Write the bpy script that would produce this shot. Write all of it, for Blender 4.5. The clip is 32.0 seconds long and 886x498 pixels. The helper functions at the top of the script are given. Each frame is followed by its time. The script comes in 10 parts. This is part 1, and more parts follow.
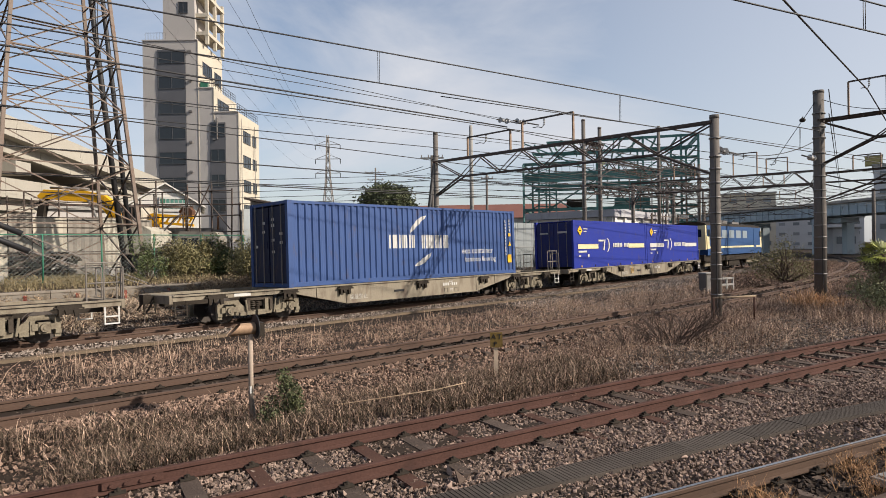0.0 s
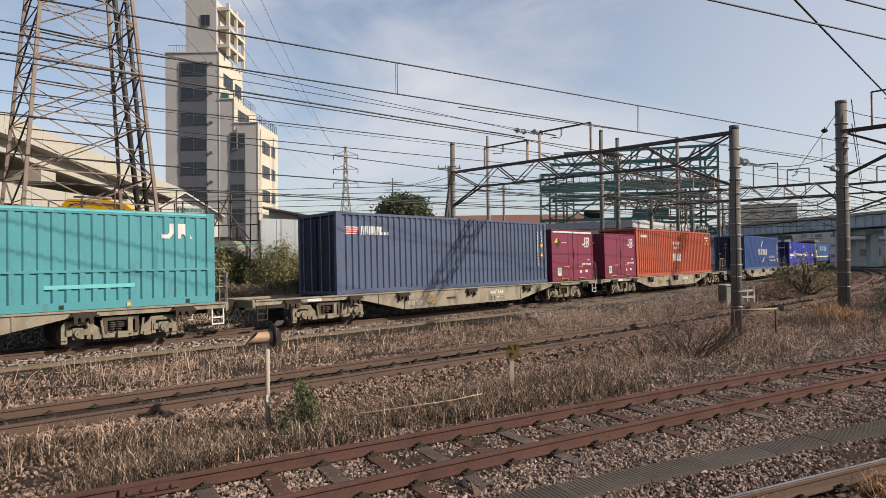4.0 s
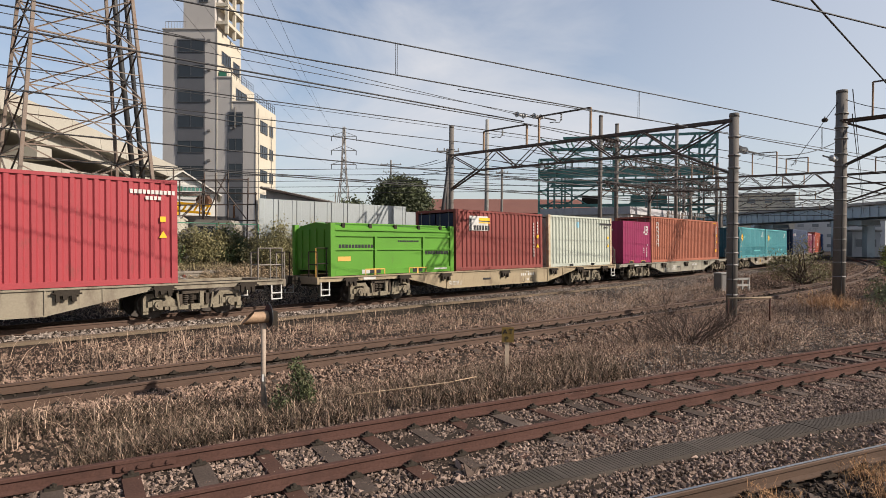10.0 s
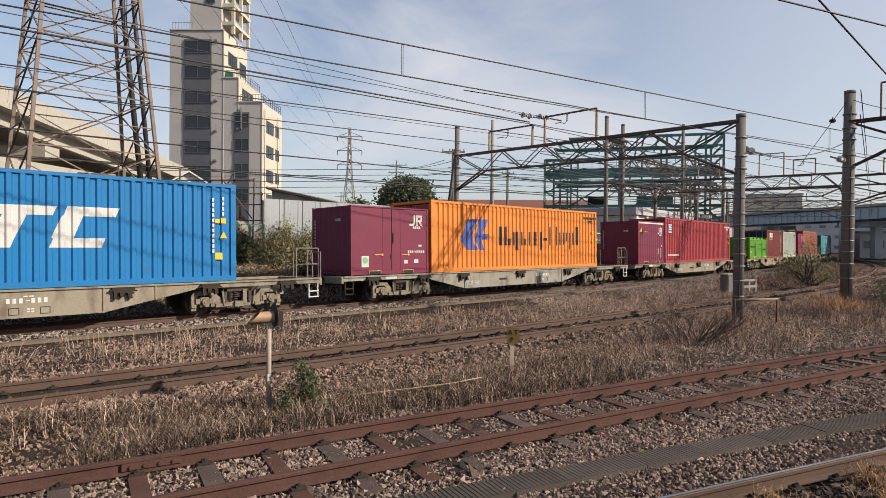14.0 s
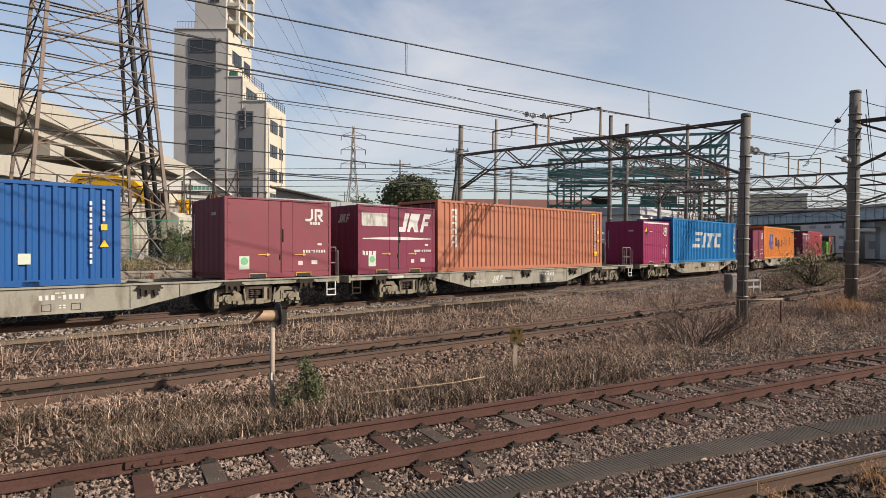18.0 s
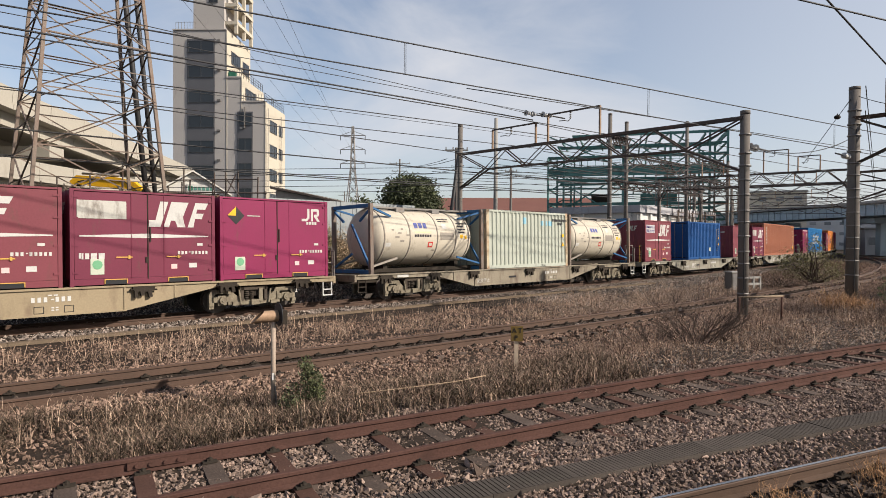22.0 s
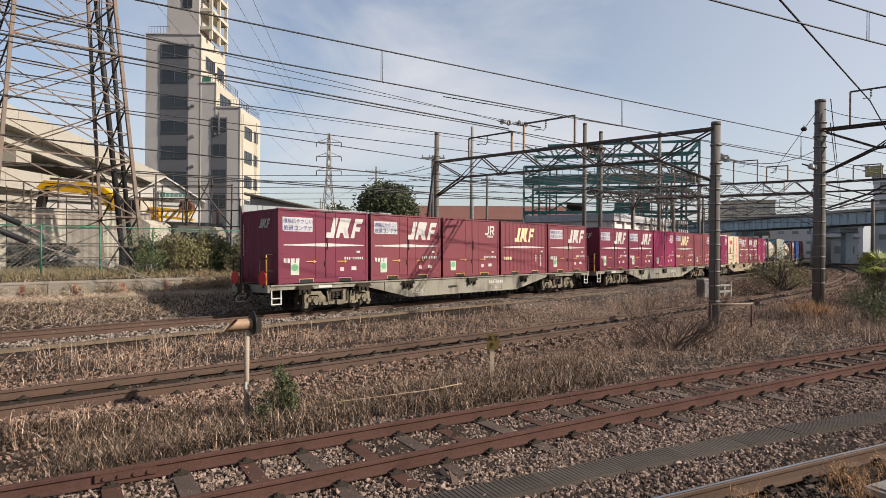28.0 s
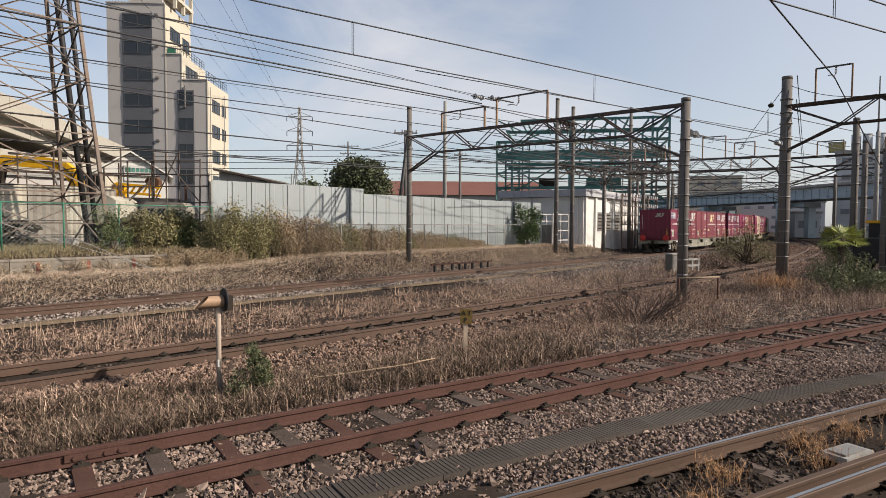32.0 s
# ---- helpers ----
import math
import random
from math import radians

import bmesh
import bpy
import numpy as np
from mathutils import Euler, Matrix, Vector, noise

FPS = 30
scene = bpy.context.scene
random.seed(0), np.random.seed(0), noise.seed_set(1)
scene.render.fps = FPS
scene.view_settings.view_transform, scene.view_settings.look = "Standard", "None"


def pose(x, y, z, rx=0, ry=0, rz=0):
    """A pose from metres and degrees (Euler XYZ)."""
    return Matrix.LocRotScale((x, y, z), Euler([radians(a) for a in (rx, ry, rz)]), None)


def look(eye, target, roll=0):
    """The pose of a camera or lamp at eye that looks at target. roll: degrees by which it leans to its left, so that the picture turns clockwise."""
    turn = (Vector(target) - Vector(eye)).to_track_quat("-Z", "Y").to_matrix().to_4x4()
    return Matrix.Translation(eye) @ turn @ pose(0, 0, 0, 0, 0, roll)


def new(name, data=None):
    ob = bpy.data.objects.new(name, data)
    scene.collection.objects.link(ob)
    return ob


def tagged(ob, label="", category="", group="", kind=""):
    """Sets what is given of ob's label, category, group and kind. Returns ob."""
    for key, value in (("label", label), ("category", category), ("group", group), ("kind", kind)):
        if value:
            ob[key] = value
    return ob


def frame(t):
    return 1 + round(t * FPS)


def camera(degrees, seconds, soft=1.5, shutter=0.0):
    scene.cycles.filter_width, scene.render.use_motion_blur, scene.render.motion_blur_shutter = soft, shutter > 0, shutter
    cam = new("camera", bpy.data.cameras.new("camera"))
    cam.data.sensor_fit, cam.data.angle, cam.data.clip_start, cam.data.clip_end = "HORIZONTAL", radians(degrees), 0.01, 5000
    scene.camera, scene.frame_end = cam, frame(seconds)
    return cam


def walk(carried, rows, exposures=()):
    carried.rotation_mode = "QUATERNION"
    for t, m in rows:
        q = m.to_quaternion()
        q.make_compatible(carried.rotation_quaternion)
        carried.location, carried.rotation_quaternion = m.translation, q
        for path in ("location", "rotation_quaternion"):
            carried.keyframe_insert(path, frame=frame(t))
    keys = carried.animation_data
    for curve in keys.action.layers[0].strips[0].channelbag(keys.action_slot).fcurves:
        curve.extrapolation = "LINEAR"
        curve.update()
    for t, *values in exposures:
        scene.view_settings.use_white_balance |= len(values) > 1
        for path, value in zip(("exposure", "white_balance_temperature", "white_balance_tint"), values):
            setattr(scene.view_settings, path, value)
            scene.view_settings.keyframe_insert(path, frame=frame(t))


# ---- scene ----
cam = camera(72, 32.0, 0.7)
EYE = (0, 0, 2.25)
TURNS = [
    (0, 89.812, 0.839, -0.003), (0.5, 90.078, 1.030, 0.092), (1, 90.205, 1.115, -0.196), (1.5, 90.467, 1.274, 0.133), 
    (2, 90.881, 1.161, 0.332), (2.5, 91.161, 1.300, 0.295), (3, 91.236, 1.177, 1.033), (3.5, 91.113, 0.616, 1.445), 
    (5.5, 89.587, 0.456, 1.620), (6, 89.477, 0.869, 1.996), (6.5, 89.520, 0.787, 1.871), (7, 89.608, 0.483, 1.651), 
    (7.5, 89.870, -0.008, 1.336), (8, 89.876, -0.057, 1.035), (8.5, 89.893, 0.039, 0.962), (9, 89.786, -0.009, 1.139), 
    (9.5, 89.436, -0.313, 1.221), (10, 89.210, -0.467, 1.282), (10.5, 88.734, -0.641, 1.281), (11, 88.693, -0.519, 1.256), 
    (11.5, 88.798, -0.389, 1.345), (12, 88.929, -0.454, 1.407), (12.5, 88.936, -0.555, 1.470), (13, 89.116, -0.453, 1.521), 
    (13.5, 89.237, -0.505, 1.660), (14, 89.251, -0.599, 1.786), (14.5, 89.119, -0.486, 1.895), (16.5, 88.995, -0.728, 1.858), 
    (17, 89.103, -0.771, 2.017), (17.5, 89.119, -0.742, 2.053), (18, 89.181, -0.751, 2.108), (18.5, 89.188, -0.745, 2.142), 
    (19, 89.293, -0.638, 2.135), (19.5, 89.338, -0.549, 2.183), (20, 89.455, -0.723, 2.203), (20.5, 89.386, -0.482, 2.230), 
    (21, 89.159, -0.383, 2.224), (21.5, 89.021, -0.434, 2.199), (22, 89.103, -0.364, 2.121), (22.5, 89.193, -0.410, 2.024), 
    (23, 89.344, -0.420, 2.033), (23.5, 89.409, -0.278, 2.034), (24, 89.443, -0.274, 2.060), (24.5, 89.479, -0.419, 2.087), 
    (25, 89.179, -0.528, 2.033), (25.5, 88.845, -0.693, 1.979), (27.5, 89.789, -0.559, 0.313), (28, 89.840, -0.511, -0.102), 
    (28.5, 89.674, -0.907, -0.093), (29, 89.495, -0.426, -0.004), (29.5, 89.062, -0.298, -0.074), (30, 88.817, -0.969, -0.755), 
    (30.5, 88.470, -0.943, -1.974), (31, 88.161, -0.740, -2.250), (31.5, 87.944, -0.452, -2.428), (32, 87.574, -0.327, -2.622), 
]

walk(cam, [(t, pose(*EYE, rx, ry, rz)) for t, rx, ry, rz in TURNS], exposures=[(0, 0.40, 6620, 12), (32, 0.40, 6620, 12)])

# ---- world and sun ----
SUN_AZ = -15.0      # degrees from +x towards +y
SUN_EL = 32.0
world = bpy.data.worlds.new("sky")
scene.world = world
world.use_nodes = True


def sky_nodes():
    nt = world.node_tree
    nt.nodes.clear()
    n, l = nt.nodes.new, nt.links.new
    out, bg = n("ShaderNodeOutputWorld"), n("ShaderNodeBackground")
    sky = n("ShaderNodeTexSky")
    sky.sky_type, sky.sun_disc = "NISHITA", False
    sky.sun_elevation, sky.sun_rotation = radians(SUN_EL), radians(90 - SUN_AZ)
    sky.air_density, sky.dust_density, sky.ozone_density = 1.0, 1.5, 1.5
    tc, mp, nz = n("ShaderNodeTexCoord"), n("ShaderNodeMapping"), n("ShaderNodeTexNoise")
    mp.inputs["Scale"].default_value = (1.0, 1.2, 2.6)
    mp.inputs["Rotation"].default_value = (0.1, 0.25, 0.4)
    nz.inputs["Scale"].default_value, nz.inputs["Detail"].default_value = 1.6, 7.0
    nz.inputs["Roughness"].default_value = 0.55
    nz.inputs["Distortion"].default_value = 0.5
    ramp = n("ShaderNodeValToRGB")
    ramp.color_ramp.elements[0].position, ramp.color_ramp.elements[1].position = 0.40, 0.74
    thin, cloud = n("ShaderNodeMapRange"), n("ShaderNodeMath")   # the cloud veil is thinned overhead, where unseen, to lessen the fill light
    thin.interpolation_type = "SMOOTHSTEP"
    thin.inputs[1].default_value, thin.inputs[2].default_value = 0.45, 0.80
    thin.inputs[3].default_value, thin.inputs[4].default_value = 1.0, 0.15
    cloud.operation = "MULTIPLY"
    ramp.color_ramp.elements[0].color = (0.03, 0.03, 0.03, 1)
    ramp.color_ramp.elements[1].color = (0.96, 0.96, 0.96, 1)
    mix = n("ShaderNodeMix")
    mix.data_type = "RGBA"
    mix.inputs[7].default_value = (6.4, 6.65, 7.1, 1)
    bg.inputs["Strength"].default_value = 0.084
    l(tc.outputs["Generated"], mp.inputs["Vector"])
    l(mp.outputs["Vector"], nz.inputs["Vector"])
    l(nz.outputs["Fac"], ramp.inputs["Fac"])
    sep, haze, most = n("ShaderNodeSeparateXYZ"), n("ShaderNodeMapRange"), n("ShaderNodeMath")
    haze.inputs[1].default_value, haze.inputs[2].default_value = 0.0, 0.30
    haze.inputs[3].default_value, haze.inputs[4].default_value = 0.45, 0.0
    glare, both = n("ShaderNodeMapRange"), n("ShaderNodeMath")   # paler towards the sun
    glare.inputs[1].default_value, glare.inputs[2].default_value = -0.1, 0.75
    glare.inputs[3].default_value, glare.inputs[4].default_value = 0.0, 0.75
    both.operation = "MAXIMUM"
    most.operation = "MAXIMUM"
    l(tc.outputs["Generated"], sep.inputs[0])
    l(sep.outputs[2], haze.inputs[0])
    l(sep.outputs[0], glare.inputs[0])
    l(haze.outputs[0], both.inputs[0])
    l(glare.outputs[0], both.inputs[1])
    low = n("ShaderNodeMath")
    low.operation = "MULTIPLY"
    l(both.outputs[0], low.inputs[0])
    l(thin.outputs[0], low.inputs[1])
    l(low.outputs[0], most.inputs[0])
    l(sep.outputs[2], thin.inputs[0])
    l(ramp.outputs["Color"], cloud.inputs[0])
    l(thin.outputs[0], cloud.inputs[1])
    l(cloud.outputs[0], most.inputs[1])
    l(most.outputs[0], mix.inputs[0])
    lift = n("ShaderNodeVectorMath")
    lift.operation = "SCALE"
    lift.inputs["Scale"].default_value = 1.3
    l(sky.outputs["Color"], lift.inputs[0])
    l(lift.outputs[0], mix.inputs[6])
    l(mix.outputs[2], bg.inputs["Color"])
    l(bg.outputs["Background"], out.inputs["Surface"])


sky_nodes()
sun = new("sun", bpy.data.lights.new("sun", "SUN"))
sun.data.energy, sun.data.angle, sun.data.color = 5.0, radians(0.9), (1.0, 0.93, 0.82)
sun_way = Vector((math.cos(radians(SUN_AZ)) * math.cos(radians(SUN_EL)), math.sin(radians(SUN_AZ)) * math.cos(radians(SUN_EL)), math.sin(radians(SUN_EL))))
sun.matrix_world = look(sun_way * 50, (0, 0, 0))


# ---- materials ----
BASE_SCALE = 0.85   # scales every base colour down against the raised exposure, so shade comes out deeper


def material(name, base, rough=0.7, metal=0.0, var=0.25, scale=3.0, fine=40.0, bump=0.15, dirt=None, dirt_amount=0.0, dirt_scale=1.2, streak=1.0, random_value=0.0, island=0.0, spec=0.5):
    """Base colour with variation at two scales, an optional dirt colour in patches (stretched upright by streak) and fine relief."""
    m = bpy.data.materials.new(name)
    m.use_nodes = True
    nt = m.node_tree
    n, l = nt.nodes.new, nt.links.new
    b = nt.nodes["Principled BSDF"]
    b.inputs["Roughness"].default_value, b.inputs["Metallic"].default_value = rough, metal
    b.inputs["Specular IOR Level"].default_value = spec if rough < 0.85 else 0.1
    tc = n("ShaderNodeTexCoord")
    big, small = n("ShaderNodeTexNoise"), n("ShaderNodeTexNoise")
    big.inputs["Scale"].default_value, big.inputs["Detail"].default_value = scale, 4
    small.inputs["Scale"].default_value, small.inputs["Detail"].default_value = fine, 3
    for k in (big, small):
        l(tc.outputs["Object"], k.inputs["Vector"])
    add = n("ShaderNodeMath")
    add.operation = "ADD"
    l(big.outputs["Fac"], add.inputs[0])
    l(small.outputs["Fac"], add.inputs[1])
    mr = n("ShaderNodeMapRange")
    mr.inputs[1].default_value, mr.inputs[2].default_value = 0.6, 1.4
    mr.inputs[3].default_value, mr.inputs[4].default_value = 1 - var, 1 + var
    l(add.outputs[0], mr.inputs[0])
    last = mr.outputs[0]
    if random_value or island:
        src = n("ShaderNodeObjectInfo").outputs["Random"] if random_value else n("ShaderNodeNewGeometry").outputs["Random Per Island"]
        amount = random_value or island
        r2, mu = n("ShaderNodeMapRange"), n("ShaderNodeMath")
        r2.inputs[3].default_value, r2.inputs[4].default_value = 1 - amount, 1 + amount
        mu.operation = "MULTIPLY"
        l(src, r2.inputs[0])
        l(r2.outputs[0], mu.inputs[0])
        l(last, mu.inputs[1])
        last = mu.outputs[0]
    sc = n("ShaderNodeVectorMath")
    sc.operation = "SCALE"
    sc.inputs[0].default_value = tuple(BASE_SCALE * v for v in base)
    l(last, sc.inputs["Scale"])
    col = sc.outputs[0]
    if dirt:
        mp, dn, dr = n("ShaderNodeMapping"), n("ShaderNodeTexNoise"), n("ShaderNodeMapRange")
        mp.inputs["Scale"].default_value = (streak, streak, 1.0)
        dn.inputs["Scale"].default_value, dn.inputs["Detail"].default_value = dirt_scale, 6
        dn.inputs["Roughness"].default_value = 0.65
        l(tc.outputs["Object"], mp.inputs["Vector"])
        l(mp.outputs["Vector"], dn.inputs["Vector"])
        l(dn.outputs["Fac"], dr.inputs[0])
        dr.inputs[1].default_value, dr.inputs[2].default_value = 0.62 - 0.3 * dirt_amount, 0.78 - 0.2 * dirt_amount
        dr.inputs[4].default_value = min(1.0, 0.35 + dirt_amount)
        mx = n("ShaderNodeMix")
        mx.data_type = "RGBA"
        l(dr.outputs[0], mx.inputs[0])
        l(col, mx.inputs[6])
        mx.inputs[7].default_value = (*(BASE_SCALE * v for v in dirt), 1)
        col = mx.outputs[2]
    l(col, b.inputs["Base Color"])
    if bump:
        bp = n("ShaderNodeBump")
        bp.inputs["Strength"].default_value, bp.inputs["Distance"].default_value = bump, 0.01
        l(small.outputs["Fac"], bp.inputs["Height"])
        l(bp.outputs["Normal"], b.inputs["Normal"])
    return m


def paint(name, base, dirt_amount=0.18, rough=0.58):
    return material(name, base, rough, 0.0, 0.12, 0.8, 25, 0.05, (0.10, 0.065, 0.045), dirt_amount, 1.4, 2.5, 0.0, 0.0, 0.28)


def coat(name, base, dirt_amount=0.18, rough=0.58):
    """Sun-bleached container paint."""
    return paint(name, tuple(0.85 * v for v in base), dirt_amount, rough)


GROUND = material("ground_soil", (0.040, 0.029, 0.022), 0.95, 0, 0.35, 0.5, 14, 0.6, (0.032, 0.024, 0.019), 0.3, 0.35)
BALLAST = material("ballast_stone", (0.222, 0.160, 0.127), 0.9, 0, 0.3, 0.4, 30, 0.3, None, 0, 1, 1, 0, 0.65)
RUST_RAIL = material("rusty_rail", (0.092, 0.048, 0.038), 0.85, 0.0, 0.3, 1.5, 40, 0.3, (0.045, 0.028, 0.024), 0.3, 2.5)
STEEL_RAIL = material("shiny_rail_head", (0.55, 0.53, 0.5), 0.28, 1.0, 0.15, 2, 60, 0.05)
SLEEPER = material("weathered_sleeper", (0.115, 0.086, 0.070), 0.9, 0, 0.4, 2, 40, 0.7, None, 0, 1, 1, 0.3)
SLEEPER_RED = material("rusty_steel_plate", (0.098, 0.053, 0.040), 0.85, 0.1, 0.3, 2, 40, 0.3)
CONCRETE = material("concrete", (0.33, 0.315, 0.29), 0.9, 0, 0.15, 0.8, 35, 0.2, (0.14, 0.125, 0.11), 0.3, 0.8, 2.0)
POLE_CONCRETE = material("pole_concrete", (0.172, 0.152, 0.135), 0.85, 0, 0.15, 1.0, 30, 0.2, (0.13, 0.115, 0.10), 0.35, 1.0, 3.0)
RAIL_BROWN = material("dark_brown_rail", (0.085, 0.047, 0.030), 0.8, 0.0, 0.25, 2, 60, 0.2)
GANTRY_STEEL = material("brown_gantry_steel", (0.095, 0.072, 0.06), 0.7, 0.3, 0.25, 1.2, 30, 0.1, (0.16, 0.07, 0.035), 0.3, 1.5)
TROUGH = material("trough_concrete", (0.088, 0.073, 0.062), 0.95, 0, 0.25, 1.5, 40, 0.4, None, 0, 1, 1, 0.15)
GALV = material("galvanised_steel", (0.22, 0.205, 0.19), 0.6, 0.4, 0.2, 1.2, 30, 0.1, (0.17, 0.10, 0.07), 0.3, 1.5)
DARK_STEEL = material("dark_wire_steel", (0.035, 0.033, 0.033), 0.6, 0.3, 0.2, 2, 30, 0.0)
WAGON = material("wagon_grey_paint", (0.25, 0.21, 0.15), 0.75, 0, 0.18, 0.8, 20, 0.1, (0.10, 0.065, 0.045), 0.45, 1.1, 2.5)
# grime colour set darker still, to carry the shade beneath the wagons
UNDER = material("underframe_grime_and_shade", (0.042, 0.034, 0.027), 0.85, 0.1, 0.35, 2, 25, 0.2)
FENCE = material("white_fence_sheet", (0.295, 0.318, 0.320), 0.55, 0.1, 0.12, 0.6, 20, 0.05, (0.30, 0.29, 0.25), 0.3, 1.0, 3.0, 0.08)
WHITE = paint("white_paint", (0.57, 0.55, 0.515), 0.22)
FADED_WHITE = paint("faded_white_paint", (0.50, 0.48, 0.43), 0.38)
YELLOW = paint("yellow_paint", (0.80, 0.45, 0.02), 0.06)
BLACK = paint("black_paint", (0.02, 0.02, 0.022), 0.05)


# ---- building blocks ----
def add_box(bm, cx, cy, cz, sx, sy, sz, m=None):
    """A box by its centre and sizes, turned by m."""
    v = [Vector((cx + dx * sx / 2, cy + dy * sy / 2, cz + dz * sz / 2)) for dx in (-1, 1) for dy in (-1, 1) for dz in (-1, 1)]
    if m is not None:
        v = [m @ p for p in v]
    v = [bm.verts.new(p) for p in v]
    for f in ((0, 1, 3, 2), (4, 6, 7, 5), (0, 4, 5, 1), (2, 3, 7, 6), (0, 2, 6, 4), (1, 5, 7, 3)):
        bm.faces.new([v[i] for i in f])


def frame_of(p0, p1):
    w = (Vector(p1) - Vector(p0))
    z = w.normalized()
    x = z.orthogonal().normalized() if abs(z.z) > 0.95 else z.cross(Vector((0, 0, 1))).normalized()
    return x, z.cross(x), z


def add_tube(bm, p0, p1, r0, r1=None, n=8, caps=True):
    """A round bar from p0 to p1, tapered from r0 to r1."""
    r1 = r0 if r1 is None else r1
    x, y, _ = frame_of(p0, p1)
    rings = []
    for p, r in ((Vector(p0), r0), (Vector(p1), r1)):
        rings.append([bm.verts.new(p + (x * math.cos(a) + y * math.sin(a)) * r) for a in (2 * math.pi * i / n for i in range(n))])
    for i in range(n):
        f = bm.faces.new((rings[0][i], rings[0][(i + 1) % n], rings[1][(i + 1) % n], rings[1][i]))
        f.smooth = n > 6
    if caps:
        bm.faces.new(rings[0][::-1])
        bm.faces.new(rings[1])


def add_bar(bm, p0, p1, w, h):
    """A square bar from p0 to p1."""
    x, y, _ = frame_of(p0, p1)
    q = []
    for p in (Vector(p0), Vector(p1)):
        q.append([bm.verts.new(p + x * (w / 2 * a) + y * (h / 2 * b)) for a, b in ((-1, -1), (1, -1), (1, 1), (-1, 1))])
    for i in range(4):
        bm.faces.new((q[0][i], q[0][(i + 1) % 4], q[1][(i + 1) % 4], q[1][i]))
    bm.faces.new(q[0][::-1])
    bm.faces.new(q[1])


def add_angle(bm, p0, p1, w=0.09, t=0.012):
    """An L-section bar from p0 to p1."""
    x, y, _ = frame_of(p0, p1)
    for a, b, ox, oy in ((w, t, 0, -w / 2), (t, w, -w / 2, 0)):
        q = []
        for p in (Vector(p0), Vector(p1)):
            q.append([bm.verts.new(p + x * (ox + a / 2 * i) + y * (oy + b / 2 * j)) for i, j in ((-1, -1), (1, -1), (1, 1), (-1, 1))])
        for i in range(4):
            bm.faces.new((q[0][i], q[0][(i + 1) % 4], q[1][(i + 1) % 4], q[1][i]))


def add_prism(bm, outline, lo, hi, axis="y"):
    """A flat outline [(a, b), ...] drawn out from lo to hi along an axis."""
    def at(a, b, c):
        return {"y": (a, c, b), "x": (c, a, b), "z": (a, b, c)}[axis]
    r0 = [bm.verts.new(at(a, b, lo)) for a, b in outline]
    r1 = [bm.verts.new(at(a, b, hi)) for a, b in outline]
    k = len(outline)
    for i in range(k):
        bm.faces.new((r0[i], r0[(i + 1) % k], r1[(i + 1) % k], r1[i]))
    bm.faces.new(r0[::-1])
    bm.faces.new(r1)


def mesh_of(name, bm, mat):
    me = bpy.data.meshes.new(name)
    bmesh.ops.recalc_face_normals(bm, faces=bm.faces)
    bm.to_mesh(me)
    bm.free()
    me.materials.append(mat)
    return me


def part(name, bm, mat, parent=None, label=""):
    ob = new(name, mesh_of(name, bm, mat))
    ob.parent = parent
    return tagged(ob, label)


def share(name, me, m, parent=None):
    ob = new(name, me)
    ob.parent = parent
    ob.matrix_basis = m
    return ob


def thing(name, m, label, category, group="", kind=""):
    ob = new(name)
    ob.empty_display_size = 0.2
    ob.matrix_basis = m
    return tagged(ob, label, category, group, kind)


def raw(name, verts, faces, mat, label="", category="", kind="", parent=None):
    me = bpy.data.meshes.new(name)
    me.from_pydata(verts, [], faces)
    me.materials.append(mat)
    ob = new(name, me)
    ob.parent = parent
    return tagged(ob, label, category, "", kind)


class Line:
    """A track's line: a start, a heading in degrees, and stretches of (length, radius); 0 is straight, positive turns left."""

    def __init__(self, x, y, heading, stretches):
        self.rows, a = [], radians(heading)
        s = 0.0
        for length, radius in stretches:
            self.rows.append((s, x, y, a, radius))
            (x, y), a = self.step(x, y, a, radius, length)
            s += length
        self.length = s

    @staticmethod
    def step(x, y, a, radius, u):
        if not radius:
            return (x + u * math.cos(a), y + u * math.sin(a)), a
        b = a + u / radius
        return (x + radius * (math.sin(b) - math.sin(a)), y - radius * (math.cos(b) - math.cos(a))), b

    def at(self, s, off=0.0):
        row = self.rows[0]
        for r in self.rows:
            if r[0] <= s:
                row = r
        (x, y), a = self.step(row[1], row[2], row[3], row[4], s - row[0])
        return x - off * math.sin(a), y + off * math.cos(a), a


TRAIN_LINE = Line(-12.342, 14.1125, 45.97, [(16.5, 0), (460, 475.0)])
BANK_LINE = Line(-10.872, 15.953, 45.61, [(16.5, 0), (460, 339.2)])   # the foot of the far bank
LINE_C = Line(-6.04, 9.15, 41.3, [(8, 0), (25, 300), (20, 175), (200, 300)])
LINE_B = Line(-3.35, 5.42, 32.3, [(8, 0), (80, -260)])
LINE_A = Line(2.14, 4.96, 26.5, [(2, 0), (60, -200)])


# ---- ground ----
def train_offset(x, y):
    """How far a place lies beyond the train's line (positive: away from the platform), roughly."""
    a = radians(45.61)
    dx, dy = x + 10.872, y - 15.953
    along = dx * np.cos(a) + dy * np.sin(a)
    off = -dx * np.sin(a) + dy * np.cos(a)
    return off - np.where(along > 16.5, (along - 16.5) ** 2 / 680.0, 0)


def train_along(x, y):
    a = radians(45.61)
    return (x + 10.872) * np.cos(a) + (y - 15.953) * np.sin(a)


def smooth(u):
    u = np.clip(u, 0, 1)
    return u * u * (3 - 2 * u)


